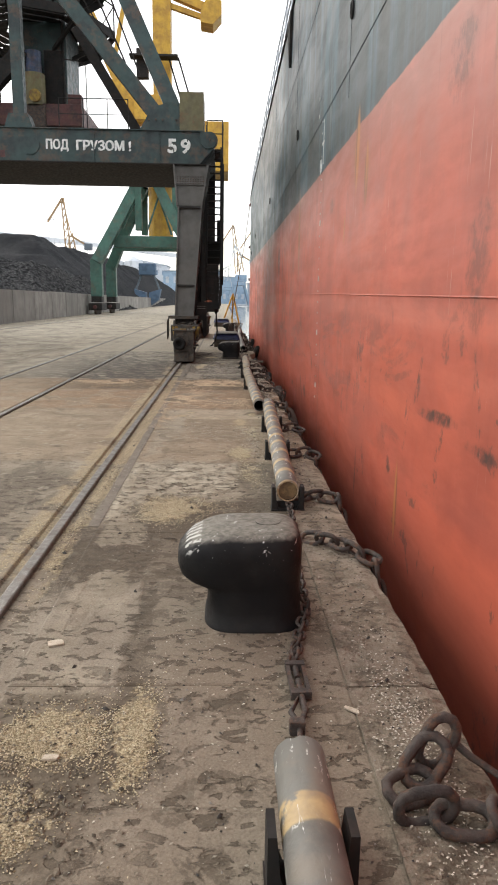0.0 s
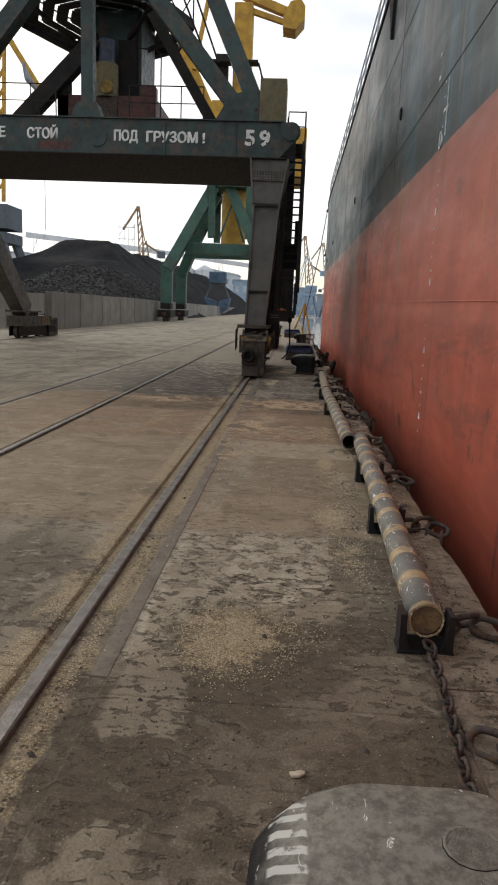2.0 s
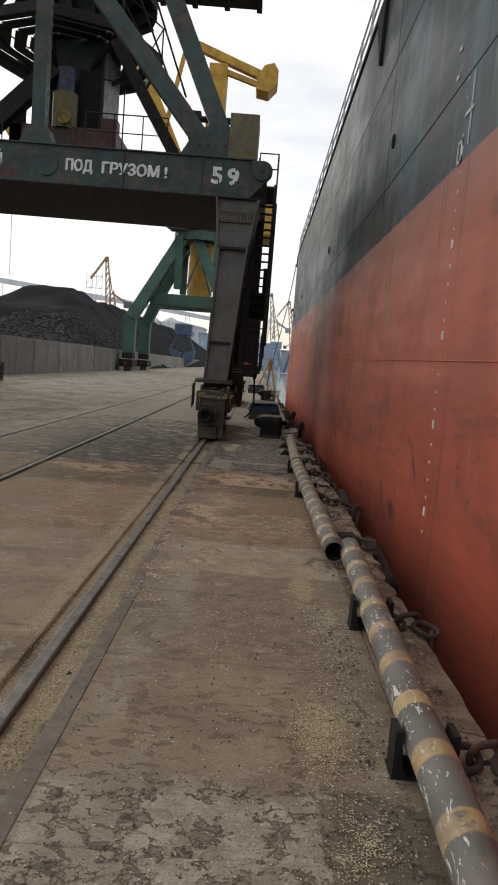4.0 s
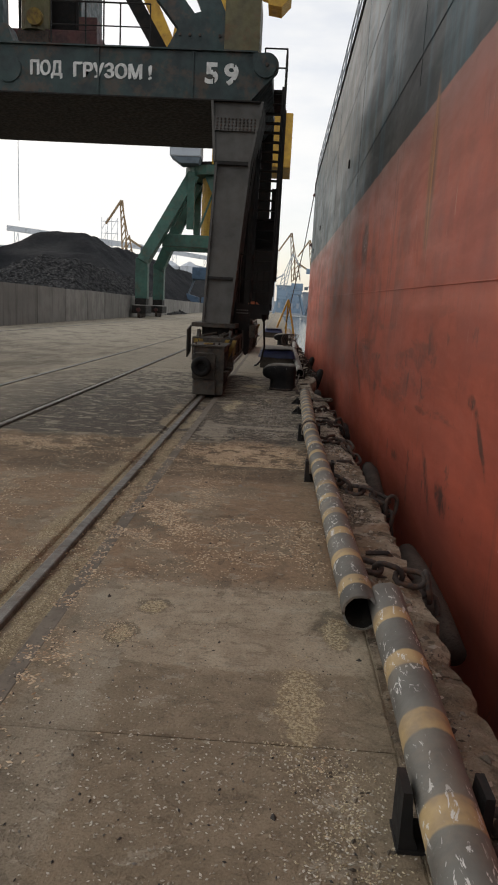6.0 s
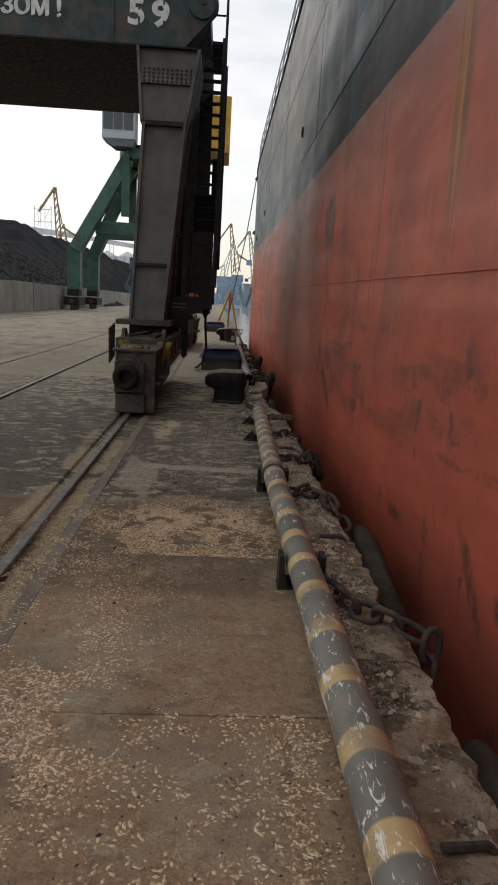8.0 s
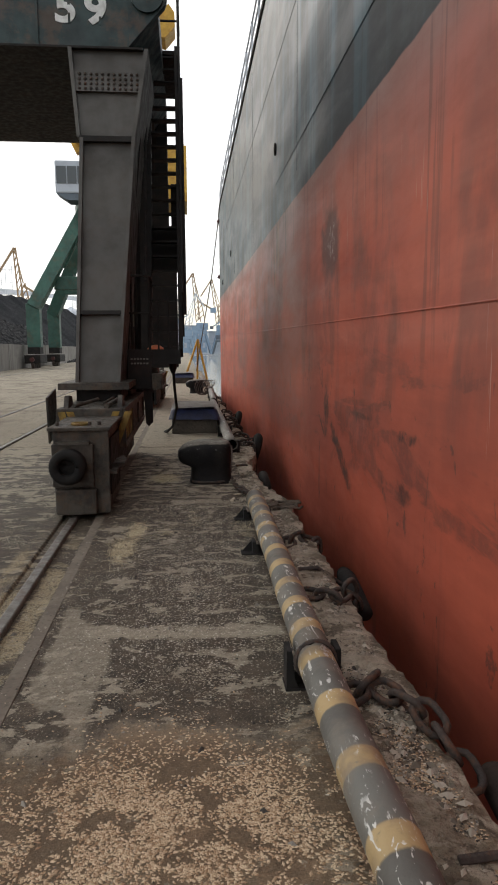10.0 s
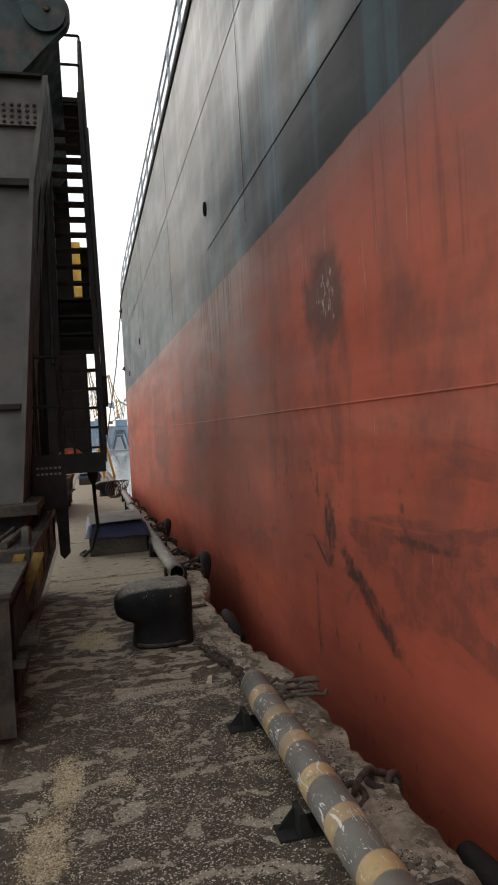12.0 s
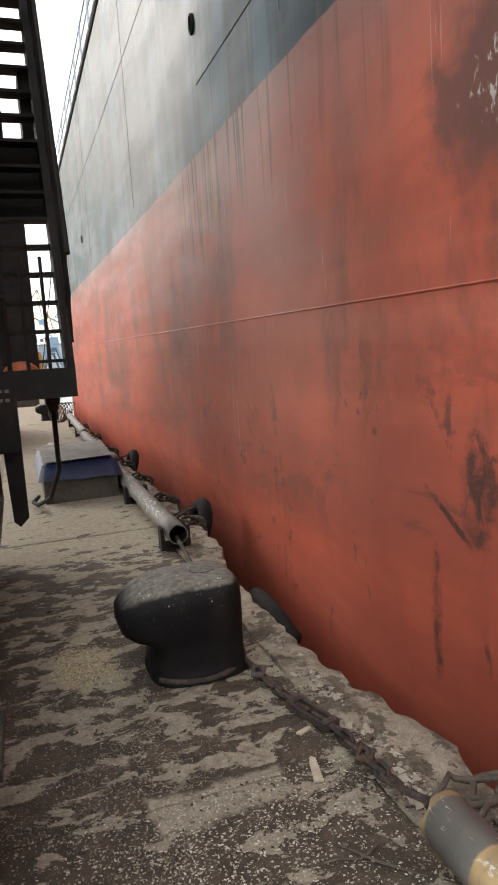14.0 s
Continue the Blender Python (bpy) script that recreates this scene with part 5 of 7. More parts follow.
# ---- the green crane further along the quay ----
def green_crane():
    c = thing("portal_crane", (-8.6, 80.0, 0.0), "sea-green portal crane with yellow upper works", "crane")
    xl, xr, y0, y1 = -13.9, -3.3, 75.5, 85.0
    for x, s in ((xl, 1), (xr, -1)):
        for y in (y0, y1):
            lower = part("leg", B(x - 0.6, x + 0.6, y - 0.5, y + 0.5, 1.9, 5.8, bevel=0.05), M_SEA_GREEN, c)
            part("knee", beam(bmesh.new(), (x, y, 5.4), (x + s * 4.4, 80 + (y - 80) * 0.4, 14.2), 1.1, 1.4, up=(0, 1, 0), h1=1.1), M_SEA_GREEN, lower)
            bog = part("bogie", B(x - 0.7, x + 0.7, y - 1.5, y + 1.5, 0.45, 1.2, bevel=0.05), M_BLACK, c)
            for yy in (y - 1.6, y + 1.6):
                part("buffer", T([(x, yy - 0.15, 0.8), (x, yy + 0.15, 0.8)], 0.2, 12), M_MAROON, bog)
            part("saddle", B(x - 0.55, x + 0.55, y - 0.7, y + 0.7, 1.3, 1.9), M_BLACK, bog)
            for yy in (y - 1.2, y - 0.4, y + 0.4, y + 1.2):
                part("wheel", T([(x - 0.12, yy, 0.36), (x + 0.12, yy, 0.36)], 0.35, 14), M_RUSTY, bog)
    for y in (y0 + 2.0, y1 - 2.0):
        part("cross_beam", B(xl + 1.6, xr - 1.6, y - 0.4, y + 0.4, 7.2, 8.4, bevel=0.05), M_SEA_GREEN, c)
        part("upright", B(-9.9, -9.2, y - 0.4, y + 0.4, 9.0, 14.4), M_SEA_GREEN, c)
        part("upright", B(-5.9, -5.2, y - 0.4, y + 0.4, 9.0, 14.4), M_SEA_GREEN, c)
        part("brace", beam(bmesh.new(), (-11.4, y, 9.2), (-9.0, y, 14.0), 0.35, 0.4, up=(0, 1, 0)), M_SEA_GREEN, c)
    part("ring_beam", T([(-7.4, 80, 14.2), (-7.4, 80, 15.1)], 3.1, 28), M_SEA_GREEN, c)
    col = part("slewing_column", T([(-7.4, 80, 8.5), (-7.4, 80, 14.2)], 1.35, 24), M_YELLOW, c, "rust-streaked yellow slewing column")
    for s in (-1, 1):
        part("column_brace", beam(bmesh.new(), (-7.4 + s * 1.4, 77.6, 8.6), (-7.4 - s * 0.4, 77.9, 13.8), 0.2, 0.2), M_SEA_GREEN, col)
    house = part("machine_house", B(-7.6, 0.15, 77.2, 83.4, 15.2, 20.2, bevel=0.1), M_YELLOW, c, "faded yellow machine house")
    for i in range(8):
        part("corrugation", B(-7.3 + 0.95 * i, -7.15 + 0.95 * i, 77.14, 77.2, 15.3, 20.1), M_YELLOW, house)
    part("turntable", T([(-7.4, 80, 15.1), (-7.4, 80, 15.5)], 2.6, 28), M_BLACK, c)
    cab = part("operator_cab", B(-11.6, -8.6, 76.0, 78.4, 15.6, 18.4, bevel=0.12), M_FAR, c, "grey operator's cab with large windows")
    for x0, x1 in ((-11.45, -10.6), (-10.5, -9.7), (-9.6, -8.75)):
        part("pane", B(x0, x1, 75.95, 76.005, 16.4, 17.9), M_GLASS, cab)
    part("cab_floor", P([(-11.5, 15.6), (-8.6, 15.6), (-8.8, 15.0), (-10.6, 15.0)], 1, 76.1, 78.3), M_FARDARK, cab)
    mast = part("mast", B(-7.95, -6.05, 79, 81, 20.2, 32.6, bevel=0.08), M_YELLOW, c, "yellow steel mast")
    part("tie_arm", beam(bmesh.new(), (-10.5, 80, 34.9), (-1.7, 80, 31.7), 0.8, 0.9, up=(0, 1, 0)), M_YELLOW, mast)
    part("tie_arm", beam(bmesh.new(), (-6.5, 80, 32.2), (-2.4, 80, 31.0), 0.5, 0.5, up=(0, 1, 0)), M_YELLOW, mast)
    part("counterweight", P([(-2.9, 30.2), (-1.6, 30.0), (-0.7, 31.0), (-0.7, 32.2), (-1.2, 32.9), (-2.2, 32.6), (-2.9, 31.3)], 1, 78.7, 81.3), M_YELLOW, mast, "yellow counterweight block")
    part("jib", beam(bmesh.new(), (-9.4, 79, 20.0), (-18.5, 78, 39.0), 1.4, 1.1, up=(0, 1, 0), w1=1.0, h1=0.8), M_YELLOW, c, "yellow luffing jib")
    part("jib_rod", beam(bmesh.new(), (-11.9, 78, 25.8), (-10.0, 78, 35.0), 0.4, 0.4, up=(0, 1, 0)), M_YELLOW, c)
    part("sheave_frame", B(-9.6, -8.4, 78.2, 79.2, 24.6, 27.4), M_BLACK, c)
    part("platform", B(-10.2, -5.2, 77.0, 78.4, 26.3, 26.5), M_BLACK, c)
    for x in (-6.2, -5.2):
        part("stay", T([(x, 78, 26.5), (x + 1.4, 78, 22.0)], 0.1, 6), M_BLACK, c)
    part("jib_foot", B(-9.8, -6.0, 77.0, 78.5, 20.2, 22.6), M_YELLOW, c)
    return c


green_crane()


# ---- coal yard behind the concrete wall ----
def heap(name, cx, cy, lx, ly, height, material, label, seed, crest, lump, slope):
    """A long heap with an uneven crest and lumpy flanks; slope is the run of its ends."""
    nx, ny = (100, 200) if lump > 0.15 else (64, 240)
    bm = bmesh.new()
    rows = []
    for j in range(ny + 1):
        row = []
        for i in range(nx + 1):
            u, v = 2 * i / nx - 1, 2 * j / ny - 1
            x, y = cx + u * lx, cy + v * ly
            top = height * (1.0 + crest * noise.noise(Vector((seed, y * 0.055, 0))) + 0.06 * noise.noise(Vector((seed, y * 0.21, 4))))
            ends = min(1.0, (1 - abs(v)) * ly / slope)
            z = min(top, top * 1.25 * (1 - abs(u)), top * 1.1 * ends)
            z += 0.5 * (noise.noise(Vector((x * 0.3, y * 0.3, seed))) if z > 0.5 else 0)
            z += lump * noise.noise(Vector((x * 2.1, y * 2.1, seed)))
            row.append(bm.verts.new((x, y, max(-0.1, z))))
        rows.append(row)
    for a, b in zip(rows, rows[1:]):
        for i in range(nx):
            bm.faces.new((a[i], a[i + 1], b[i + 1], b[i]))
    return solo(name, bm, material, label, "heap", smooth=lump < 0.15)


heap("coal_heap", -38, 230, 20, 138, 12.6, M_COAL, "long heap of black coal behind the concrete wall", 3.3, 0.10, 0.06, 36.0)
heap("rubble_heap", -24.6, 92, 8.8, 32, 5.5, M_RUBBLE, "lower heap of coarse grey coal lumps behind the wall", 5.7, 0.10, 0.35, 24.0)

yard_wall = thing("yard_wall", (-14.2, 40.0, 0.0), "row of stained concrete retaining panels round the coal yard", "wall", kind="structure")
wx, wy = -13.95, 40.0
random.seed(4)
for i in range(34):
    ln = 5.9
    nx_, ny_ = wx - 0.034 * ln, wy + ln
    bm = bmesh.new()
    beam(bm, (wx, wy + 0.07, 1.07 + random.uniform(-0.03, 0.03)), (nx_, ny_ - 0.07, 1.07 + random.uniform(-0.03, 0.03)), 0.35, 2.16)
    part("wall_panel", bm, M_WALL, yard_wall)
    wx, wy = nx_, ny_
bm = beam(bmesh.new(), (-14.1, 39.9, 1.0), (-26.0, 39.9, 1.0), 0.35, 2.0)
part("wall_panel", bm, M_WALL, yard_wall)


# ---- far harbour ----
def lattice(bm, p0, p1, w0, w1, n, r):
    a, b = Vector(p0), Vector(p1)
    d = (b - a).normalized()
    s = d.cross(Vector((0, 1, 0))).normalized()
    pts = []
    for i in range(n + 1):
        f = i / n
        q, w = a.lerp(b, f), w0 + (w1 - w0) * f
        pts.append((q + s * w / 2, q - s * w / 2))
    for i in range(n):
        for k in (0, 1):
            beam(bm, pts[i][k], pts[i + 1][k], r, r)
        beam(bm, pts[i][0], pts[i + 1][1], r * 0.7, r * 0.7)
    return bm


def far_crane(x, y, h, lean, reach, mat_jib, mat_base, label):
    c = thing("harbour_crane", (x, y, 0), label, "crane", "cranes on the far quays")
    k = h / 40.0
    for s in (-1, 1):
        part("leg", beam(bmesh.new(), (x + s * 5 * k, y, 0), (x + s * 2 * k, y, 11 * k), 1.1 * k, 1.1 * k), mat_base, c)
        part("leg", beam(bmesh.new(), (x + s * 5 * k, y + 8 * k, 0), (x + s * 2 * k, y + 5 * k, 11 * k), 1.1 * k, 1.1 * k), mat_base, c)
    part("portal", B(x - 3 * k, x + 3 * k, y - 1, y + 6 * k, 10 * k, 11.5 * k), mat_base, c)
    part("cab", B(x - 2.6 * k, x + 3.4 * k, y - 1, y + 5 * k, 12 * k, 15.5 * k), mat_base, c)
    part("tower", lattice(bmesh.new(), (x, y, 17 * k), (x + 0.8 * lean * k, y, 27 * k), 3.4 * k, 1.2 * k, 4, 0.5 * k), mat_jib, c)
    tip = (x + lean * reach * k, y, h)
    part("jib", lattice(bmesh.new(), (x + lean * 1.5 * k, y, 16 * k), tip, 2.2 * k, 0.9 * k, 9, 0.45 * k), mat_jib, c)
    part("tie", beam(bmesh.new(), (x + 0.8 * lean * k, y, 27 * k), tip, 0.4 * k, 0.4 * k), mat_jib, c)
    part("beak", beam(bmesh.new(), tip, (tip[0] + lean * 6 * k, y, h - 9 * k), 0.8 * k, 0.7 * k), mat_jib, c)
    part("counter_arm", beam(bmesh.new(), (x + 0.8 * lean * k, y, 26 * k), (x - lean * 6 * k, y, 22 * k), 0.6 * k, 0.8 * k), mat_jib, c)
    part("counterweight", B(x - lean * 6 * k - 1.4 * k, x - lean * 6 * k + 1.4 * k, y - 1.4 * k, y + 1.4 * k, 20.5 * k, 23 * k), mat_base, c)
    part("hoist_rope", T([(tip[0] + lean * 6 * k, y, h - 9 * k), (tip[0] + lean * 6 * k, y, h * 0.3)], 0.05 * k, 5), M_FAR, c)
    return c


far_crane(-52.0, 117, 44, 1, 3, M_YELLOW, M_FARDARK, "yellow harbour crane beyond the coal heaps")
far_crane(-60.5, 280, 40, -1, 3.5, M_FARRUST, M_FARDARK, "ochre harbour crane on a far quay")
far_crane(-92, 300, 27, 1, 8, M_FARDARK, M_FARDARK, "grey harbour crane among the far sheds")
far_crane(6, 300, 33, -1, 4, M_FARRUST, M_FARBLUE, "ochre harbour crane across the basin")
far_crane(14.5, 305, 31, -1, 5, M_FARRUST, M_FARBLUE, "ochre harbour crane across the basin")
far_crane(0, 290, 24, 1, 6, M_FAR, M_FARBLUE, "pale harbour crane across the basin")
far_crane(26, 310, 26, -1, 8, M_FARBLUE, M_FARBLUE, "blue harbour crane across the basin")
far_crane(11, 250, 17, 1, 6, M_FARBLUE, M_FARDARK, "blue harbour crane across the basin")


def far_shed(x0, x1, y0, y1, h, material, rows, cols, label, pitch=0.0):
    s = thing("harbour_shed", ((x0 + x1) / 2, y0, 0), label, "building", "sheds across the harbour")
    part("wall", B(x0, x1, y0, y1, 0, h), material, s)
    part("roof", P([(x0 - 0.6, h), (x1 + 0.6, h), (x1 + 0.6, h + 0.5), ((x0 + x1) / 2, h + 0.5 + pitch), (x0 - 0.6, h + 0.5)], 1, y0 - 0.6, y1), M_FAR, s)
    for r in range(rows):
        for k in range(cols):
            w = (x1 - x0) / cols
            cx = x0 + (k + 0.5) * w
            cz = h * (r + 0.6) / (rows + 0.2)
            part("window", B(cx - w * 0.2, cx + w * 0.2, y0 - 0.08, y0 + 0.1, cz - h * 0.18 / rows, cz + h * 0.2 / rows), M_FARBLUE if material is M_FARWHITE else M_FAR, s)
    return s


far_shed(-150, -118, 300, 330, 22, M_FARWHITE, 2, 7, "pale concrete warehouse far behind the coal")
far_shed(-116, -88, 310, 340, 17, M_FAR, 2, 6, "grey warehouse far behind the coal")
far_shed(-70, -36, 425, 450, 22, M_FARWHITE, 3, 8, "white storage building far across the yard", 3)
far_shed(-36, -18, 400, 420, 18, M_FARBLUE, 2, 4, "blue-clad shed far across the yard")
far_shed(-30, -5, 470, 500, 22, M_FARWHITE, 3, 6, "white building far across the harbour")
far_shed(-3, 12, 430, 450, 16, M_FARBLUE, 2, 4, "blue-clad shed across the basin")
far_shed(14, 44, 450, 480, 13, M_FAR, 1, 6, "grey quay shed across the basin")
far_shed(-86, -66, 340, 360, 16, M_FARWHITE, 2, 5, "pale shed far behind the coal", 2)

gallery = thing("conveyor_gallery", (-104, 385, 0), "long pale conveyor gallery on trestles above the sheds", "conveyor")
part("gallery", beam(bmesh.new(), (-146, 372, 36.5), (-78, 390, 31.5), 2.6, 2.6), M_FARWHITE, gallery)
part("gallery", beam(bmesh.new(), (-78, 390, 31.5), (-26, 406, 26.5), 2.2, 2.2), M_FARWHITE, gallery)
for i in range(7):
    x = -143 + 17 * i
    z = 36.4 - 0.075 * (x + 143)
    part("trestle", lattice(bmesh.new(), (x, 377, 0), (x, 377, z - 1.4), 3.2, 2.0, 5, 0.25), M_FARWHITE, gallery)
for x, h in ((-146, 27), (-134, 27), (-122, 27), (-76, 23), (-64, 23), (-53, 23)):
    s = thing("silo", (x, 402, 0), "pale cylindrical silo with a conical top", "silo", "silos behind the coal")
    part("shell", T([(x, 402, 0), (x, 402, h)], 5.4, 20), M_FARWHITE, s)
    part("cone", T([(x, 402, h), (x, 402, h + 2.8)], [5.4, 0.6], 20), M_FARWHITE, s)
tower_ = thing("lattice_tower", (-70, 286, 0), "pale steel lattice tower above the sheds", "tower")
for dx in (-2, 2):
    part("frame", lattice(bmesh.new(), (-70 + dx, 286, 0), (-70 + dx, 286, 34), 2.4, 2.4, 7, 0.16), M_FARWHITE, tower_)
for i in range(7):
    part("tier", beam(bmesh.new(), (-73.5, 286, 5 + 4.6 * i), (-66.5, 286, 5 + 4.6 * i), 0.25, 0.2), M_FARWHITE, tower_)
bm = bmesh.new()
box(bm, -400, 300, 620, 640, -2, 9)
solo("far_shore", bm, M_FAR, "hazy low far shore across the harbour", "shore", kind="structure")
grab = thing("coal_grab", (-19, 170, 0), "blue open coal grab standing by the heap", "grab")
part("head", B(-21, -17, 168, 171, 7.5, 10.2, bevel=0.2), M_GRAB, grab)
for s in (-1, 1):
    part("shell", P([(-19 + s * 0.3, 0.0), (-19 + s * 2.6, 1.6), (-19 + s * 3.2, 4.2), (-19 + s * 0.4, 3.4)], 1, 168, 171.5), M_GRAB, grab)
    part("arm", beam(bmesh.new(), (-19 + s * 2.9, 169.5, 4.0), (-19 + s * 1.4, 169.5, 7.8), 0.4, 0.4), M_FARDARK, grab)


# ---- things along the quay edge ----
def bollard(x, y, label):
    b = thing("mooring_bollard", (x, y, 0), label, "bollard", "bollards along the quay")
    bm = bmesh.new()
    # stations up the stem and over the head: height, half width to the land, to the water, half depth
    stations = [(0.0, 0.252, 0.252, 0.250), (0.02, 0.250, 0.250, 0.248), (0.03, 0.243, 0.243, 0.238), (0.10, 0.238, 0.238, 0.234), (0.185, 0.236, 0.237, 0.230), (0.205, 0.285, 0.237, 0.230),
                (0.222, 0.338, 0.238, 0.233), (0.25, 0.372, 0.239, 0.236), (0.30, 0.388, 0.240, 0.240), (0.36, 0.386, 0.240, 0.242),
                (0.405, 0.368, 0.238, 0.238), (0.44, 0.330, 0.226, 0.224), (0.465, 0.275, 0.195, 0.196), (0.477, 0.18, 0.14, 0.14), (0.481, 0.06, 0.06, 0.06)]
    seg = 40
    rings = []
    for z, land, sea, dep in stations:
        ring = []
        for k in range(seg):
            a = 2 * math.pi * k / seg
            ca, sa = math.cos(a), math.sin(a)
            ex = 0.56
            px = math.copysign(abs(ca) ** ex, ca) * (sea if ca > 0 else land)
            # the head narrows towards its landward lip
            py = math.copysign(abs(sa) ** ex, sa) * dep * (1 - 0.10 * max(0, -px - 0.18) / 0.2)
            lift = 0.035 * max(0.0, px / 0.24) if z > 0.4 else 0.0
            ring.append(bm.verts.new((x + px, y + py, z * (1.0 if z < 0.2 else 1.02) - (0.022 * max(0, -px - 0.15) / 0.2 if z > 0.40 else 0) + lift * 0.3)))
        rings.append(ring)
    for a, c in zip(rings, rings[1:]):
        for k in range(seg):
            bm.faces.new((a[k], a[(k + 1) % seg], c[(k + 1) % seg], c[k]))
    bm.faces.new(rings[-1])
    part("body", bm, M_BOLLARD, b, "black cast iron body with a worn grey top", smooth=True)
    ring = [(x + 0.07 + 0.06 * math.cos(a), y + 0.055 * math.sin(a)) for a in np.arange(0, 6.28, 0.4)]
    part("filler_rim", tube(bmesh.new(), [(*q, 0.4905) for q in ring], 0.006, 6, closed=True), M_BOLLARD, b, smooth=True)
    bm = bmesh.new()
    bm.faces.new([bm.verts.new((*q, 0.4945)) for q in ring])
    part("filler_hole", bm, M_GRITFILL, b, "filler hole packed with grit")
    return b


bollard(0.14, 3.32, "black mooring bollard with a worn white-flecked top on the quay")
bollard(0.145, 19.46, "black mooring bollard with a rope round its foot on the quay")
bollard(0.20, 36.2, "dark mooring bollard further along the quay")


def guard_pipe(p0, p1, paint, label):
    g = thing("guard_pipe", (p0[0], p0[1], 0), label, "pipe", "guard pipes along the quay")
    a, b = Vector(p0), Vector(p1)
    n = max(4, int((b - a).length / 0.3))
    r = 0.084
    seg = 24
    bm = bmesh.new()
    rings = []
    s = Vector((1, 0, 0))
    u = Vector((0, 0, 1))
    for rad, rev in ((r, False), (r - 0.011, True)):
        rows = []
        for i in range(n + 1):
            q = a.lerp(b, i / n) + Vector((0, 0, 0.006 * math.sin(i * 1.7)))
            rows.append([bm.verts.new(q + s * rad * math.cos(2 * math.pi * k / seg) + u * rad * math.sin(2 * math.pi * k / seg)) for k in range(seg)])
        for i in range(n):
            for k in range(seg):
                f = (rows[i][k], rows[i][(k + 1) % seg], rows[i + 1][(k + 1) % seg], rows[i + 1][k])
                bm.faces.new(f if rev else f[::-1])
        rings.append(rows)
    for e in (0, n):
        for k in range(seg):
            bm.faces.new((rings[0][e][k], rings[0][e][(k + 1) % seg], rings[1][e][(k + 1) % seg], rings[1][e][k]))
    # torn lips at both ends
    for e, way in ((0, -1), (n, 1)):
        for k in range(seg):
            d = 0.03 * max(0.0, noise.noise(Vector((k * 0.55, p0[1] * 3.1, e))))
            rings[0][e][k].co.y += -way * d
            rings[1][e][k].co.y += -way * d
    bmesh.ops.recalc_face_normals(bm, faces=bm.faces)
    me = part("tube", bm, paint, g, smooth=False).data
    me.polygons.foreach_set("use_smooth", [True] * (n * seg * 2) + [False] * (2 * seg))
    me.materials.append(M_BORE)
    me.polygons.foreach_set("material_index", [0] * (n * seg) + [1] * (n * seg) + [0] * (2 * seg))
    return g


def bracket(x, y, low=False):
    b = thing("pipe_bracket", (x, y, 0), "low steel saddle with a wide foot under the guard pipe" if low else "black steel saddle bracket bolted under the guard pipe", "bracket", "pipe brackets along the quay")
    land, top = (0.21, 0.10) if low else (0.13, 0.19)
    part("foot", B(x - land, x + 0.13, y - 0.06, y + 0.06, 0.0, 0.012), M_BLACK, b)
    part("cheek", P([(x - 0.125, 0.012), (x - 0.07, 0.012), (x - 0.088, 0.06), (x - 0.10, top), (x - 0.125, top)], 1, y - 0.055, y + 0.055), M_BLACK, b)
    part("cheek", P([(x + 0.125, 0.012), (x + 0.07, 0.012), (x + 0.088, 0.06), (x + 0.10, top), (x + 0.125, top)], 1, y - 0.055, y + 0.055), M_BLACK, b)
    if low:
        part("gusset", P([(x - 0.20, 0.012), (x - 0.126, 0.012), (x - 0.126, 0.095)], 1, y + 0.02, y + 0.03), M_BLACK, b)
    part("web", P([(x - 0.12, 0.012), (x + 0.12, 0.012), (x + 0.085, 0.066), (x - 0.085, 0.066)], 1, y - 0.006, y + 0.006), M_BLACK, b)
    return b


PIPES = [((0.235, -2.5, 0.15), (0.235, 1.95, 0.15)), ((0.48, 5.10, 0.15), (0.605, 9.70, 0.15)), ((0.47, 9.52, 0.15), (0.44, 14.34, 0.15)),
         ((0.445, 14.36, 0.15), (0.505, 17.79, 0.15)), ((0.525, 21.45, 0.15), (0.56, 29.85, 0.15)), ((0.58, 29.9, 0.17), (0.70, 36.6, 0.15)), ((0.55, 39, 0.15), (0.55, 47, 0.15))]
BANDS = ((1.64, 0.40, 1.7), (5.08, 0.392, 9.4), (9.72, 0.378, 14.2), (14.58, 0.324, 17.75), (22.0, 0.55, 20.0), (30.2, 0.55, 20.0), (39.3, 0.55, 20.0))
LABELS = ("grey guard pipe with one yellow band and white splashes", "grey guard pipe with faded yellow bands and a plugged end", "grey guard pipe with yellow bands and an open torn end",
          "grey guard pipe with yellow bands and many white splashes", "bare grey guard pipe with an open end by the bollard", "bare grey guard pipe resting beyond the covered box", "bare grey guard pipe far along the quay")
for (a, b), bands, words in zip(PIPES, BANDS, LABELS):
    pipe_ = guard_pipe(a, b, pipe_paint(*bands), words)
    if a[1] == 5.10:
        plug = part("end_plug", T([(a[0], a[1] + 0.012, 0.15), (a[0], a[1] + 0.05, 0.15)], 0.072, 24), M_PLUG, pipe_, "rusty ochre plug in the pipe end")
for i, ys in ((0, (-1.2, 1.62)), (1, (5.12, 6.86, 8.36)), (2, (12.5, 14.42)), (3, (16.5, 17.55)), (4, (21.62, 23.6, 26.0, 28.5)), (5, (31.0, 33.5, 36.0))):
    a, b = PIPES[i]
    for y in ys:
        bracket(a[0] + (b[0] - a[0]) * (y - a[1]) / (b[1] - a[1]), y, i == 3)
part_clamp = thing("pipe_clamp", (0.443, 14.35, 0.15), "rusty clamp over the joint of two guard pipes", "clamp")
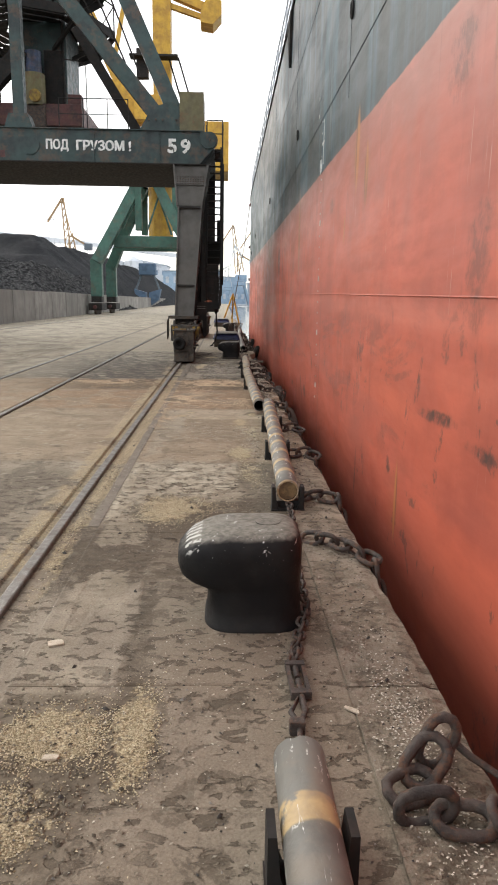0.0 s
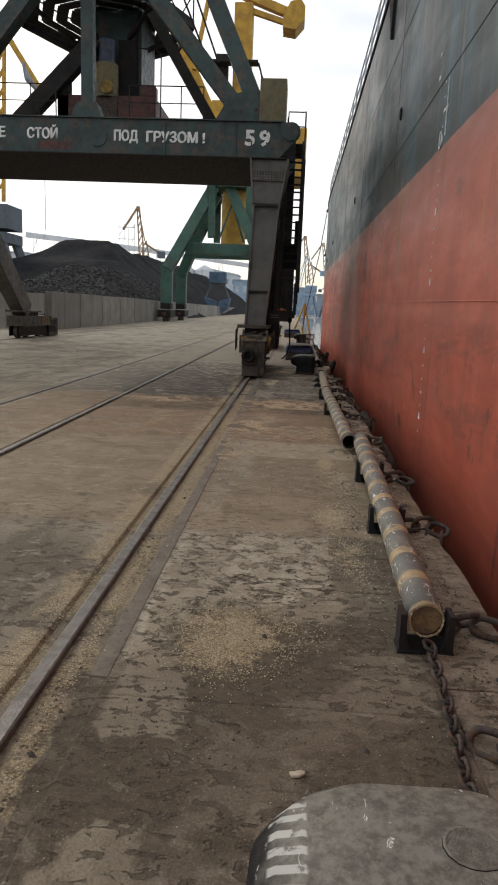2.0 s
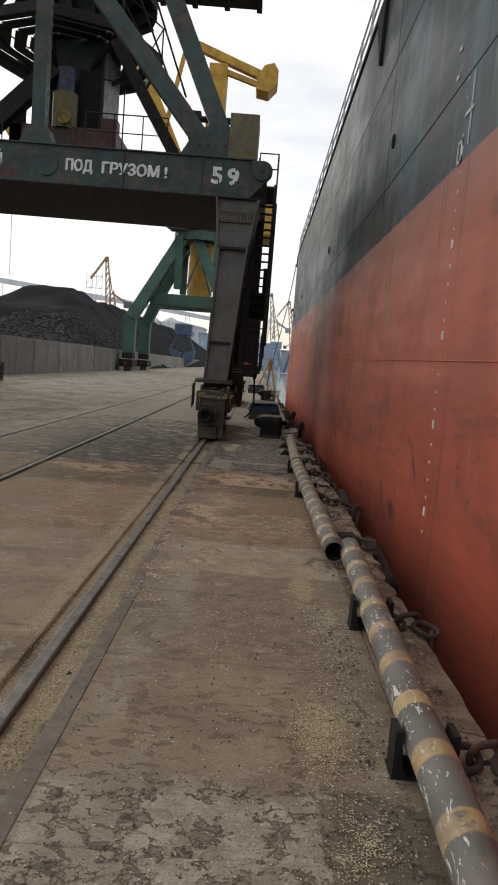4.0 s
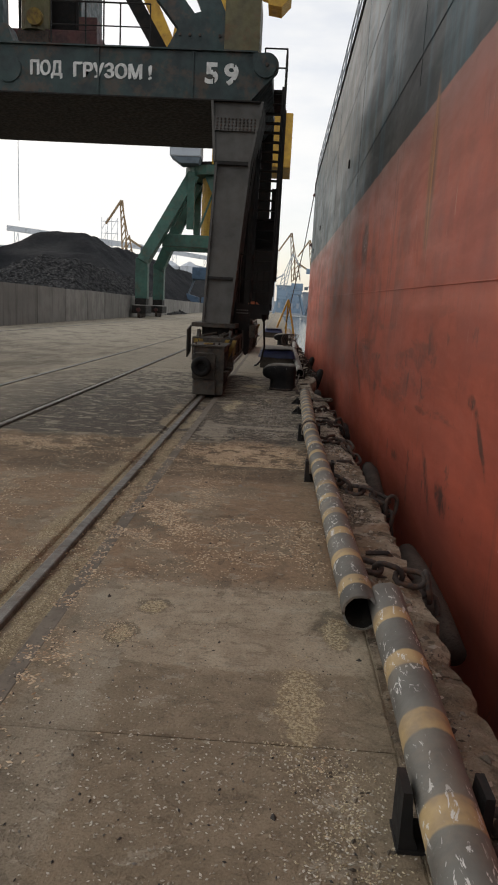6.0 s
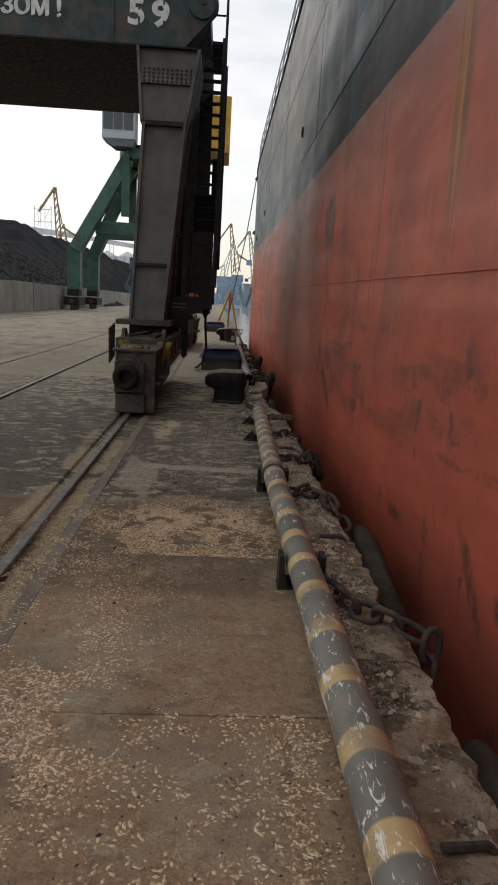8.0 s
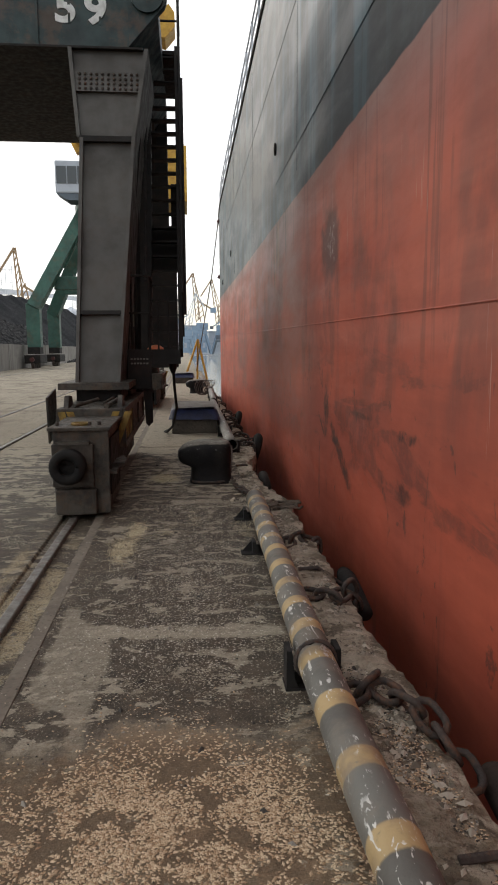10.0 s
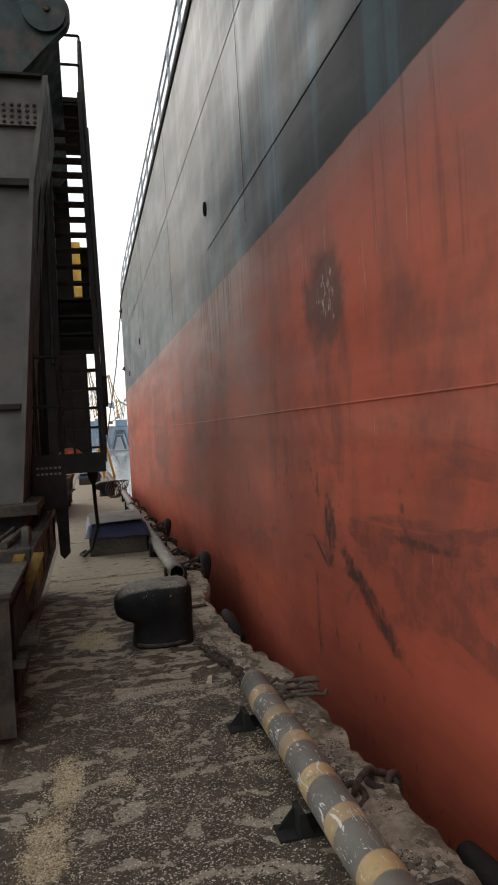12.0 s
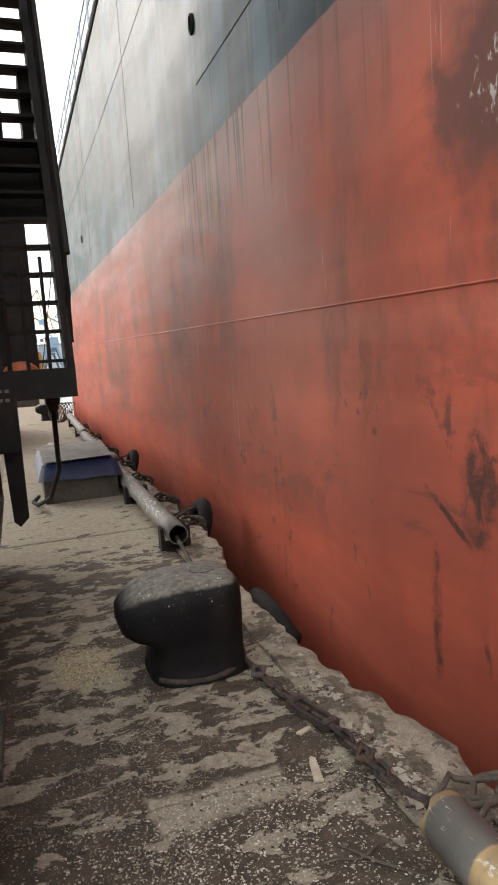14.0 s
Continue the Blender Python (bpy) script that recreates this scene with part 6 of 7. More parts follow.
part("collar", tube(bmesh.new(), [(0.443 + 0.09 * math.cos(a), 14.35, 0.15 + 0.09 * math.sin(a)) for a in np.arange(0, 6.28, 0.3)], 0.012, 6, closed=True), M_RUSTY, part_clamp)


def link_mesh(length, width, rod):
    """One oval chain link lying in its own x-y plane, long in x."""
    r, half = width / 2, (length - width) / 2
    pts = [(half + r * math.cos(a), r * math.sin(a), 0) for a in np.linspace(-math.pi / 2, math.pi / 2, 6)]
    pts += [(-half - r * math.cos(a), -r * math.sin(a), 0) for a in np.linspace(-math.pi / 2, math.pi / 2, 6)]
    return finish("chain_link", tube(bmesh.new(), pts, rod, 8, closed=True), M_RUSTY, True)


SMALL, LARGE = link_mesh(0.085, 0.05, 0.0085), link_mesh(0.165, 0.10, 0.0165)


def chain(pts, big, label):
    """A chain laid along a line of points, every second link turned on edge."""
    me, step_ = (LARGE, 0.122) if big else (SMALL, 0.064)
    c = thing("mooring_chain" if big else "tie_chain", pts[0], label, "chain", "chains along the quay")
    pts = [Vector((min(p[0], 0.945), p[1], p[2])) if p[2] < 0.0 else Vector(p) for p in pts]
    d = 0.0
    k = 0
    for a, b in zip(pts, pts[1:]):
        ln = (b - a).length
        way = (b - a).normalized()
        while d < ln:
            o = new("chain_link", me)
            o.parent = c
            m = Matrix.Translation(a + way * d - c.location) @ way.to_track_quat("X", "Z").to_matrix().to_4x4() @ pose(0, 0, 0, 90 * (k % 2) + random.uniform(10, 35), 0, random.uniform(-6, 6))
            o.matrix_basis = m
            d += step_
            k += 1
        d -= ln
    return c


random.seed(11)
CH = "rusty iron chain lying over the quay edge"
HEAVY = link_mesh(0.185, 0.108, 0.0195)
heavy = thing("mooring_chain", (0.7, 2.0, 0), "heap of heavy rusty chain links on the coping", "chain", "chains along the quay")
for lx, ly, lz, ax, ay, az in ((0.735, 2.09, 0.10, 75, -62, 20), (0.675, 2.02, 0.075, 30, -35, 35), (0.61, 1.95, 0.035, 15, 0, 30), (0.625, 1.83, 0.055, 88, -4, 5), (0.735, 1.80, 0.035, 12, 0, -8)):
    o = new("chain_link", HEAVY)
    o.parent = heavy
    o.matrix_basis = pose(lx - 0.7, ly - 2.0, lz, ax, ay, az)
chain([(0.86, 1.78, 0.04), (0.95, 1.79, -0.05), (1.0, 1.82, -0.8)], True, CH)
w0 = thing("rope_end", (0.85, 2.1, 0.05), "short dark rope leading over the coping", "rope")
part("rope", T([(0.78, 2.12, 0.10), (0.85, 2.08, 0.05), (0.93, 2.0, 0.03), (0.99, 1.92, -0.2)], 0.014, 7), M_RUSTY, w0, smooth=True)
chain([(0.58, 4.36, 0.03), (0.70, 4.25, 0.05), (0.80, 4.12, 0.05), (0.92, 3.95, 0.03), (1.02, 3.85, -0.4)], True, CH)
chain([(0.60, 5.30, 0.05), (0.72, 5.34, 0.05), (0.90, 5.25, 0.04), (1.0, 5.15, -0.4)], True, CH)
for y in (6.9, 8.35):
    chain([(0.70, y, 0.05), (0.82, y + 0.05, 0.05), (0.93, y - 0.05, 0.03), (1.0, y - 0.1, -0.5)], True, CH)
chain([(0.60, 10.3, 0.08), (0.78, 10.25, 0.05), (0.92, 10.2, 0.05), (1.05, 10.1, -0.3)], True, CH)
chain([(0.58, 12.3, 0.08), (0.70, 12.15, 0.04), (0.85, 12.0, 0.05), (1.0, 11.9, 0.0), (1.08, 11.85, -0.4)], True, CH)
chain([(0.58, 14.2, 0.06), (0.68, 14.3, 0.06), (0.85, 14.0, 0.05), (0.98, 13.7, -0.1)], True, CH)
chain([(0.62, 15.45, 0.05), (0.74, 15.35, 0.05), (0.88, 15.5, 0.05), (1.0, 15.6, -0.1), (1.05, 15.7, -0.4)], True, CH)
chain([(0.64, 16.6, 0.04), (0.75, 16.7, 0.05), (0.90, 16.75, 0.0), (1.0, 16.8, -0.4)], True, CH)
for y in (22.3, 23.4, 24.9, 26.3, 28.0, 30.5, 33.0):
    chain([(0.66, y, 0.05), (0.78, y + 0.1, 0.05), (0.9, y - 0.1, 0.03), (1.02, y, -0.5)], True, CH)
TC = "thin rusty tie chain between a guard pipe and a bollard"
chain([(0.30, 2.75, 0.03), (0.36, 3.05, 0.03), (0.42, 3.3, 0.04), (0.42, 3.55, 0.03), (0.44, 4.1, 0.03), (0.48, 4.6, 0.03), (0.49, 5.05, 0.06)], False, TC)
chain([(0.52, 18.12, 0.06), (0.50, 18.56, 0.04)], False, TC)
chain([(0.42, 18.90, 0.03), (0.40, 19.05, 0.03)], False, TC)


def turnbuckle(p0, p1):
    a, b = Vector(p0), Vector(p1)
    w = (b - a).normalized()
    s = w.cross(Vector((0, 0, 1))).normalized()
    t = thing("turnbuckle", a, "rusty open turnbuckle joining tie chains", "turnbuckle", "turnbuckles along the quay")
    for k in (-1, 1):
        part("side_bar", beam(bmesh.new(), a + s * 0.033 * k, b + s * 0.033 * k, 0.016, 0.026), M_RUSTY, t)
    for q in (a, b):
        part("end_block", beam(bmesh.new(), q - s * 0.042, q + s * 0.042, 0.035, 0.034), M_RUSTY, t)
    part("screw", T([a - w * 0.12, a + w * 0.10], 0.013, 8), M_RUSTY, t)
    part("screw", T([b - w * 0.10, b + w * 0.12], 0.013, 8), M_RUSTY, t)
    return t


turnbuckle((0.305, 2.50, 0.03), (0.30, 2.72, 0.03))
turnbuckle((0.495, 18.58, 0.035), (0.435, 18.80, 0.035))
ROPE = "frayed steel wire sling tied with knots"
w1 = thing("wire_sling", (0.25, 1.95, 0.05), ROPE, "wire rope")
part("wire", T([(0.24, 1.90, 0.13), (0.25, 2.02, 0.06), (0.265, 2.15, 0.04), (0.275, 2.28, 0.04), (0.25, 2.36, 0.04), (0.29, 2.46, 0.035), (0.31, 2.38, 0.04), (0.275, 2.26, 0.045)], 0.011, 7), M_RUSTY, w1, smooth=True)
for y in (2.12, 2.27):
    part("clamp", B(0.235, 0.295, y - 0.02, y + 0.02, 0.01, 0.07, bevel=0.008), M_RUSTY, w1)
w2 = thing("wire_sling", (0.52, 18.3, 0.05), ROPE, "wire rope")
part("wire", T([(0.53, 17.9, 0.12), (0.53, 18.05, 0.06), (0.52, 18.25, 0.045), (0.50, 18.35, 0.04), (0.52, 18.42, 0.04), (0.495, 18.5, 0.04)], 0.014, 7), M_RUSTY, w2, smooth=True)
part("knot", T([(0.50, 18.26, 0.04), (0.54, 18.29, 0.07), (0.51, 18.33, 0.08), (0.48, 18.30, 0.05), (0.52, 18.25, 0.06)], 0.015, 7), M_RUSTY, w2, smooth=True)
w3 = thing("rope_loop", (0.13, 19.46, 0.03), "dirty rope looped round the foot of the bollard", "rope")
part("rope", T([(0.13 + 0.268 * math.cos(a), 19.46 + 0.268 * math.sin(a), 0.03) for a in np.arange(0.6, -2.6, -0.16)][::-1] + [(0.385, 19.45, 0.03), (0.375, 19.3, 0.03), (0.395, 19.12, 0.03), (0.42, 18.92, 0.04)], 0.014, 8), M_RUSTY, w3, smooth=True)
part("knot", T([(0.38, 19.1, 0.03), (0.41, 19.13, 0.06), (0.37, 19.17, 0.06), (0.35, 19.12, 0.04), (0.39, 19.07, 0.05)], 0.016, 8), M_ROPE, w3, smooth=True)
w4 = thing("rope_bundle", (0.72, 17.85, 0.04), "bundle of dirty frayed rope on the coping", "rope")
for k in range(7):
    pts = [(0.60 + 0.05 * i + 0.03 * math.sin(i * 1.3 + k), 17.78 + 0.04 * k + 0.05 * math.sin(i * 0.9 + k * 2), 0.03 + 0.03 * abs(math.sin(i + k))) for i in range(8)]
    part("strand", T(pts, 0.012, 6), M_ROPE, w4, smooth=True)
w5 = thing("tie_rod", (0.5, 21.2, 0.1), "thin steel rod from the pipe end to the bollard", "rod")
part("rod", T([(0.52, 21.5, 0.12), (0.47, 20.7, 0.08), (0.40, 19.85, 0.03)], 0.016, 8), M_RUSTY, w5)

# fenders between hull and quay
def rubber_fender(y, ln, x, z, r, tilt=0.0, paint=M_RUBBER):
    f = thing("rubber_fender", (x, y, z), "black rubber tube fender hung between quay and hull", "fender", "fenders along the quay")
    part("tube", T([(x, y, z), (x - 0.02, y + ln * 0.3, z + 0.04), (x, y + ln * 0.7, z + 0.03 + tilt), (x + 0.03, y + ln, z + tilt)], [r * 0.7, r, r, r * 0.75], 16), paint, f, smooth=True)
    part("hanger", T([(x - 0.05, y + ln * 0.5, z + r * 0.8), (x - 0.25, y + ln * 0.5, 0.04), (x - 0.38, y + ln * 0.5, 0.03)], 0.016, 6), M_RUSTY, f)
    return f


rubber_fender(9.9, 1.5, 1.02, -0.22, 0.095, 0.0, M_FENDER)
rubber_fender(12.6, 1.3, 1.05, -0.24, 0.085, 0.08, M_FENDER)
rubber_fender(15.60, 0.75, 1.01, -0.16, 0.072, 0.02)
rubber_fender(19.9, 0.8, 0.88, -0.20, 0.072, 0.02)
for y in (22.6, 26.8):
    f = thing("tyre_fender", (0.98, y, 0.0), "old black tyre hung over the quay edge as a fender", "tyre", "fenders along the quay")
    ring = [(0.98 + 0.06 * math.sin(a), y + 0.20 * math.cos(a), -0.10 + 0.20 * math.sin(a)) for a in np.arange(0, 6.28, 0.3)]
    part("tyre", tube(bmesh.new(), ring, 0.07, 10, closed=True), M_RUBBER, f, smooth=True)
    part("hanger", T([(0.95, y, 0.09), (0.82, y, 0.06), (0.7, y, 0.03)], 0.014, 6), M_RUSTY, f)


# covered pit beside the crane
def covered_box(x0, x1, y0, y1, label):
    b = thing("cable_pit_box", ((x0 + x1) / 2, (y0 + y1) / 2, 0), label, "box", "covered boxes along the quay")
    part("curb", B(x0, x1, y0, y1, 0.0, 0.30, bevel=0.015), M_CURB, b, "stained concrete curb")
    bm = bmesh.new()
    nx, ny = 16, 16
    rows = []
    for j in range(ny + 1):
        row = []
        for i in range(nx + 1):
            u, v = 2 * i / nx - 1, 2 * j / ny - 1
            e = max(abs(u), abs(v))
            z = 0.46 if e < 0.86 else 0.46 - (e - 0.86) / 0.14 * 0.19
            z += 0.018 * noise.noise(Vector((u * 3, v * 3, x0)))
            row.append(bm.verts.new(((x0 + x1) / 2 + u * ((x1 - x0) / 2 + 0.06) * (1 + 0.02 * noise.noise(Vector((v * 5, u, 2)))), (y0 + y1) / 2 + v * ((y1 - y0) / 2 + 0.06), z)))
        rows.append(row)
    for a, c in zip(rows, rows[1:]):
        for i in range(nx):
            bm.faces.new((a[i], a[i + 1], c[i + 1], c[i]))
    cover = part("tarpaulin", bm, M_TARP, b, "crumpled dark blue tarpaulin", smooth=True)
    bm = bmesh.new()
    rows = []
    for j in range(9):
        rows.append([bm.verts.new(((x0 + x1) / 2 + u * (x1 - x0) * 0.48, y0 + 0.02 + (y1 - y0 - 0.04) * j / 8, 0.488 + 0.012 * math.sin(j * 2.1 + u))) for u in (-1, -0.5, 0, 0.5, 1)])
    for a, c in zip(rows, rows[1:]):
        for i in range(4):
            bm.faces.new((a[i], a[i + 1], c[i + 1], c[i]))
    part("top_sheet", bm, M_SHEET, b, "dusty grey sheet", smooth=True)
    return b


covered_box(-0.42, 0.42, 24.1, 25.9, "low concrete box under a blue tarpaulin and grey sheet")
covered_box(-0.75, 0.15, 43.5, 45.5, "low concrete box under a blue tarpaulin further along the quay")
solo("white_tube", T([(-0.12, 29.6, 0.05), (0.12, 28.6, 0.05)], 0.05, 10), M_CHIP, "short white plastic tube lying on the apron", "tube")
coil = thing("wire_coil", (0.35, 35.2, 0.0), "loose coil of rusty wire standing by the bollard", "wire coil")
for k in range(6):
    ring = [(0.33 + 0.06 * k + 0.20 * math.cos(a), 35.2 + 0.12 * math.sin(a), 0.26 + 0.25 * math.sin(a + k * 0.2)) for a in np.arange(0, 6.28, 0.35)]
    part("turn", tube(bmesh.new(), ring, 0.014, 5, closed=True), M_RUSTY, coil)
trip = thing("yellow_trestle", (0.3, 47.5, 0), "small yellow steel trestle on the quay", "trestle")
for dx, dy in ((-0.6, -0.3), (0.6, -0.2), (0.1, 0.6)):
    part("leg", beam(bmesh.new(), (0.3 + dx, 47.5 + dy, 0), (0.45, 47.5, 2.1), 0.09, 0.09), M_YELLOW, trip)


# ---- pavement pieces, coping, litter ----
random.seed(21)
pav = thing("pavement", (-1, 10, 0), "cracked concrete slabs between the rails and the quay edge", "pavement", kind="structure")


def slab(x0, x1, y0, y1):
    t = random.uniform(-0.003, 0.003)
    bm = bmesh.new()
    c = [(x0 + 0.001, y0 + 0.001), (x1 - 0.001, y0 + 0.001), (x1 - 0.001, y1 - 0.001), (x0 + 0.001, y1 - 0.001)]
    tilt = [random.uniform(-0.003, 0.003) for _ in range(4)]
    lo = [bm.verts.new((px, py, -0.03)) for px, py in c]
    hi = [bm.verts.new((px, py, t + d - 0.005)) for (px, py), d in zip(c, tilt)]
    k = 0.011
    top = [bm.verts.new((px + (k if px < (x0 + x1) / 2 else -k), py + (k if py < (y0 + y1) / 2 else -k), t + d)) for (px, py), d in zip(c, tilt)]
    for i in range(4):
        j = (i + 1) % 4
        bm.faces.new((lo[i], lo[j], hi[j], hi[i]))
        bm.faces.new((hi[i], hi[j], top[j], top[i]))
    bm.faces.new(top)
    part("slab", bm, M_SLAB, pav)


ys = [-4.0, -1.2, 0.7, 1.9, 2.62, 4.55, 6.3, 7.7, 8.75, 9.95, 11.3, 12.9, 14.35, 15.5, 17.0, 18.4, 20.1, 22.4, 24.1, 26.5, 29, 32, 35, 38, 41, 45, 50]
for a, b in zip(ys, ys[1:]):
    slab(-0.919, 0.517, a, b)
y = -4.0
while y < 60:
    h = random.uniform(2.6, 3.4)
    slab(-3.05, -1.30, y, y + h)
    slab(-4.51, -3.22, y + 0.9, y + 0.9 + h)
    for x0, x1 in ((-8.1, -4.65), (-11.5, -8.1)):
        slab(x0, x1, y, y + h)
    y += h

coping = thing("coping", (0.7, 10, 0), "broken concrete coping along the quay edge", "coping", kind="structure")
y = -4.0
while y < 60:
    ln = random.uniform(1.9, 2.7)
    nx, ny = 12, int(ln / 0.055)
    bm = bmesh.new()
    rows = []
    for j in range(ny + 1):
        yy = y + 0.006 + (ln - 0.012) * j / ny
        bite = 0.5 + 0.5 * noise.noise(Vector((yy * 0.9, 3.1, 0)))
        edge = 0.93 - 0.05 * bite - 0.035 * abs(noise.noise(Vector((yy * 4.0, 7.7, 1)))) * (2.2 if yy > 9 else 0.6) - (0.045 * abs(noise.noise(Vector((yy * 11.0, 2.7, 4)))) if yy > 9 else 0.0)
        if 18.3 < yy < 21.5:
            edge -= 0.17 * min(1, (yy - 18.3) / 1.2, (21.5 - yy) / 0.8)
        row = [(0.515, -0.02)]
        for i in range(nx + 1):
            f = i / nx
            xx = 0.515 + (edge - 0.515) * f
            rough_ = 0.010 if yy < 9 else 0.030
            zz = 0.002 + rough_ * (noise.noise(Vector((xx * 5, yy * 5, 0.3))) + 0.5 * noise.noise(Vector((xx * 14, yy * 14, 2)))) + (0.012 if yy > 9 else 0.004)
            if f > 0.85:
                zz -= (f - 0.85) * 0.14
            row.append((xx, max(-0.01, zz)))
        row += [(edge + 0.01, -0.10 - 0.05 * noise.noise(Vector((yy * 3, 1, 5)))), (edge - 0.02, -0.36)]
        rows.append([bm.verts.new((px, yy, pz)) for px, pz in row])
    for a, b in zip(rows, rows[1:]):
        for i in range(len(a) - 1):
            bm.faces.new((a[i], a[i + 1], b[i + 1], b[i]))
    bm.faces.new([r for r in rows[0]])
    bm.faces.new([r for r in rows[-1][::-1]])
    part("coping_block", bm, M_COPE, coping, smooth=False)
    y += ln


def scatter(name, spots, sizes, material, label, seed, flat=0.5, clump=0.0, grain=4.0):
    """Loose bits as one mesh: spots are (x, y, spread in x, spread in y, number); clump gathers them in drifts."""
    rnd = np.random.RandomState(seed)
    verts, faces = [], []
    shape = np.array([(1, 0, 0), (0, 1, 0), (-1, 0, 0), (0, -1, 0), (0, 0, 1)], float)
    tris = [(0, 1, 4), (1, 2, 4), (2, 3, 4), (3, 0, 4)]
    for sx, sy, rx, ry, n in spots:
        for _ in range(n):
            u = rnd.normal(0, 0.55, 2)
            px, py = sx + u[0] * rx, sy + u[1] * ry
            if px > (0.66 if 18.0 < py < 21.9 else 0.82) or px < -14:
                continue
            if clump:
                heapy = noise.noise(Vector((px * grain, py * grain, seed))) + 0.6 * noise.noise(Vector((px * grain * 3, py * grain * 3, seed)))
                if heapy + rnd.uniform(-0.25, 0.25) < clump:
                    continue
            s = rnd.uniform(*sizes)
            a = rnd.uniform(0, 6.28)
            long_ = rnd.uniform(1.2, 2.2)
            ca, sa = math.cos(a), math.sin(a)
            k = len(verts)
            for q in shape:
                qx, qy = q[0] * s * long_, q[1] * s
                verts.append((px + qx * ca - qy * sa, py + qx * sa + qy * ca, 0.001 + (0.012 if px > 0.52 else 0) + q[2] * s * flat * 2))
            faces += [tuple(k + i for i in t) for t in tris]
    me = bpy.data.meshes.new(name)
    me.from_pydata(verts, [], faces)
    me.materials.append(material)
    return tagged(new(name, me), label, "litter", kind="stuff")


scatter("spilled_grain", [(-0.66, 2.27, 0.20, 0.18, 6500), (-0.35, 2.30, 0.09, 0.28, 4000), (-0.74, 1.85, 0.18, 0.18, 4000), (-0.44, 5.10, 0.24, 0.34, 9000), (-0.2, 5.2, 0.25, 0.25, 1200),
                          (0.16, 7.12, 0.12, 0.28, 5000), (0.24, 6.3, 0.10, 0.4, 2200), (0.19, 9.0, 0.11, 0.32, 5500), (0.33, 8.4, 0.14, 0.6, 2500), (-0.57, 17.25, 0.08, 0.26, 2600), (-0.64, 16.7, 0.10, 0.32, 3000),
                          (-0.40, 19.68, 0.18, 0.28, 2600), (-0.61, 9.47, 0.07, 0.09, 700), (-0.51, 9.78, 0.08, 0.08, 500), (0.37, 9.62, 0.07, 0.16, 900), (-1.07, 5.5, 0.05, 1.6, 3000), (-1.34, 5.8, 0.09, 1.8, 4500), (-1.07, 10.0, 0.05, 2.6, 3500), (-1.36, 10.5, 0.09, 2.4, 4500),
                          (-0.08, 17.7, 0.05, 0.35, 500), (-0.30, 17.2, 0.10, 0.2, 500), (0.35, 17.2, 0.12, 0.4, 900)],
        (0.0016, 0.0036), M_GRAIN, "pale yellow spilled grain trodden into the concrete", 5, 0.5, -0.10, 9.0)
scatter("husks", [(-2.2, 13.5, 0.9, 0.40, 7000), (-0.4, 11.5, 0.75, 1.5, 14000), (-0.75, 10.9, 0.25, 0.9, 4000), (-0.85, 9.6, 0.14, 1.0, 2500), (0.30, 11.0, 0.12, 1.8, 2500), (-2.0, 11.5, 0.7, 1.8, 3500), (-0.62, 9.47, 0.08, 0.10, 300), (-0.51, 9.78, 0.08, 0.08, 220)],
        (0.0030, 0.0072), M_HUSK, "reddish and straw-coloured husks drifted over the concrete", 15, 0.22, 0.02, 3.2)
scatter("corn_chips", [(-0.2, 13.15, 0.75, 0.75, 22000), (0.68, 13.4, 0.12, 0.8, 2500), (-0.2, 13.6, 0.6, 0.30, 7000)],
        (0.0027, 0.0058), M_HUSK, "thick drift of straw-coloured chips over dark concrete", 35, 0.25, -0.12, 3.6)
scatter("chaff", [(-0.1, 16.4, 0.65, 1.5, 11000), (-0.1, 18.4, 0.65, 0.9, 6000), (-0.2, 15.0, 0.6, 0.6, 2500), (0.70, 14.5, 0.14, 4.0, 4500), (0.70, 18.4, 0.10, 1.2, 2500), (-0.2, 8.6, 0.75, 1.0, 2600), (0.3, 8.0, 0.16, 2.2, 2600), (-0.3, 6.2, 0.6, 0.9, 1400), (-0.3, 3.0, 0.7, 1.2, 900), (0.70, 2.2, 0.14, 0.8, 1500)],
        (0.0013, 0.0047), M_FLECK, "small pale flakes of chaff strewn on the concrete", 25, 0.25, 0.0, 4.5)
scatter("soil_crumbs", [(-0.7, 1.9, 0.3, 0.4, 1200), (-0.55, 4.4, 0.25, 0.3, 350), (0.7, 4, 0.14, 3.5, 800), (0.7, 12, 0.12, 3.5, 2200), (0.62, 17, 0.10, 2.0, 2200), (-1.05, 4, 0.05, 4, 800), (0.35, 8.0, 0.10, 4.0, 900), (-0.1, 17.5, 0.6, 2.0, 2200), (0.55, 18.5, 0.2, 0.8, 1200)],
        (0.003, 0.008), M_CRUMB, "dark crumbs of trodden soil on the concrete", 19, 0.40, 0.05, 6.0)
scatter("grit", [(-0.2, 3, 0.9, 3.5, 900), (-0.2, 10, 0.9, 4, 1200), (-0.2, 17, 0.9, 2.6, 1600), (0.7, 6, 0.14, 6, 900), (0.7, 15, 0.14, 4, 4500), (-3, 8, 2, 6, 1000)], (0.002, 0.005), M_GRIT, "dark grit and small pale stone chips", 9, 0.6)
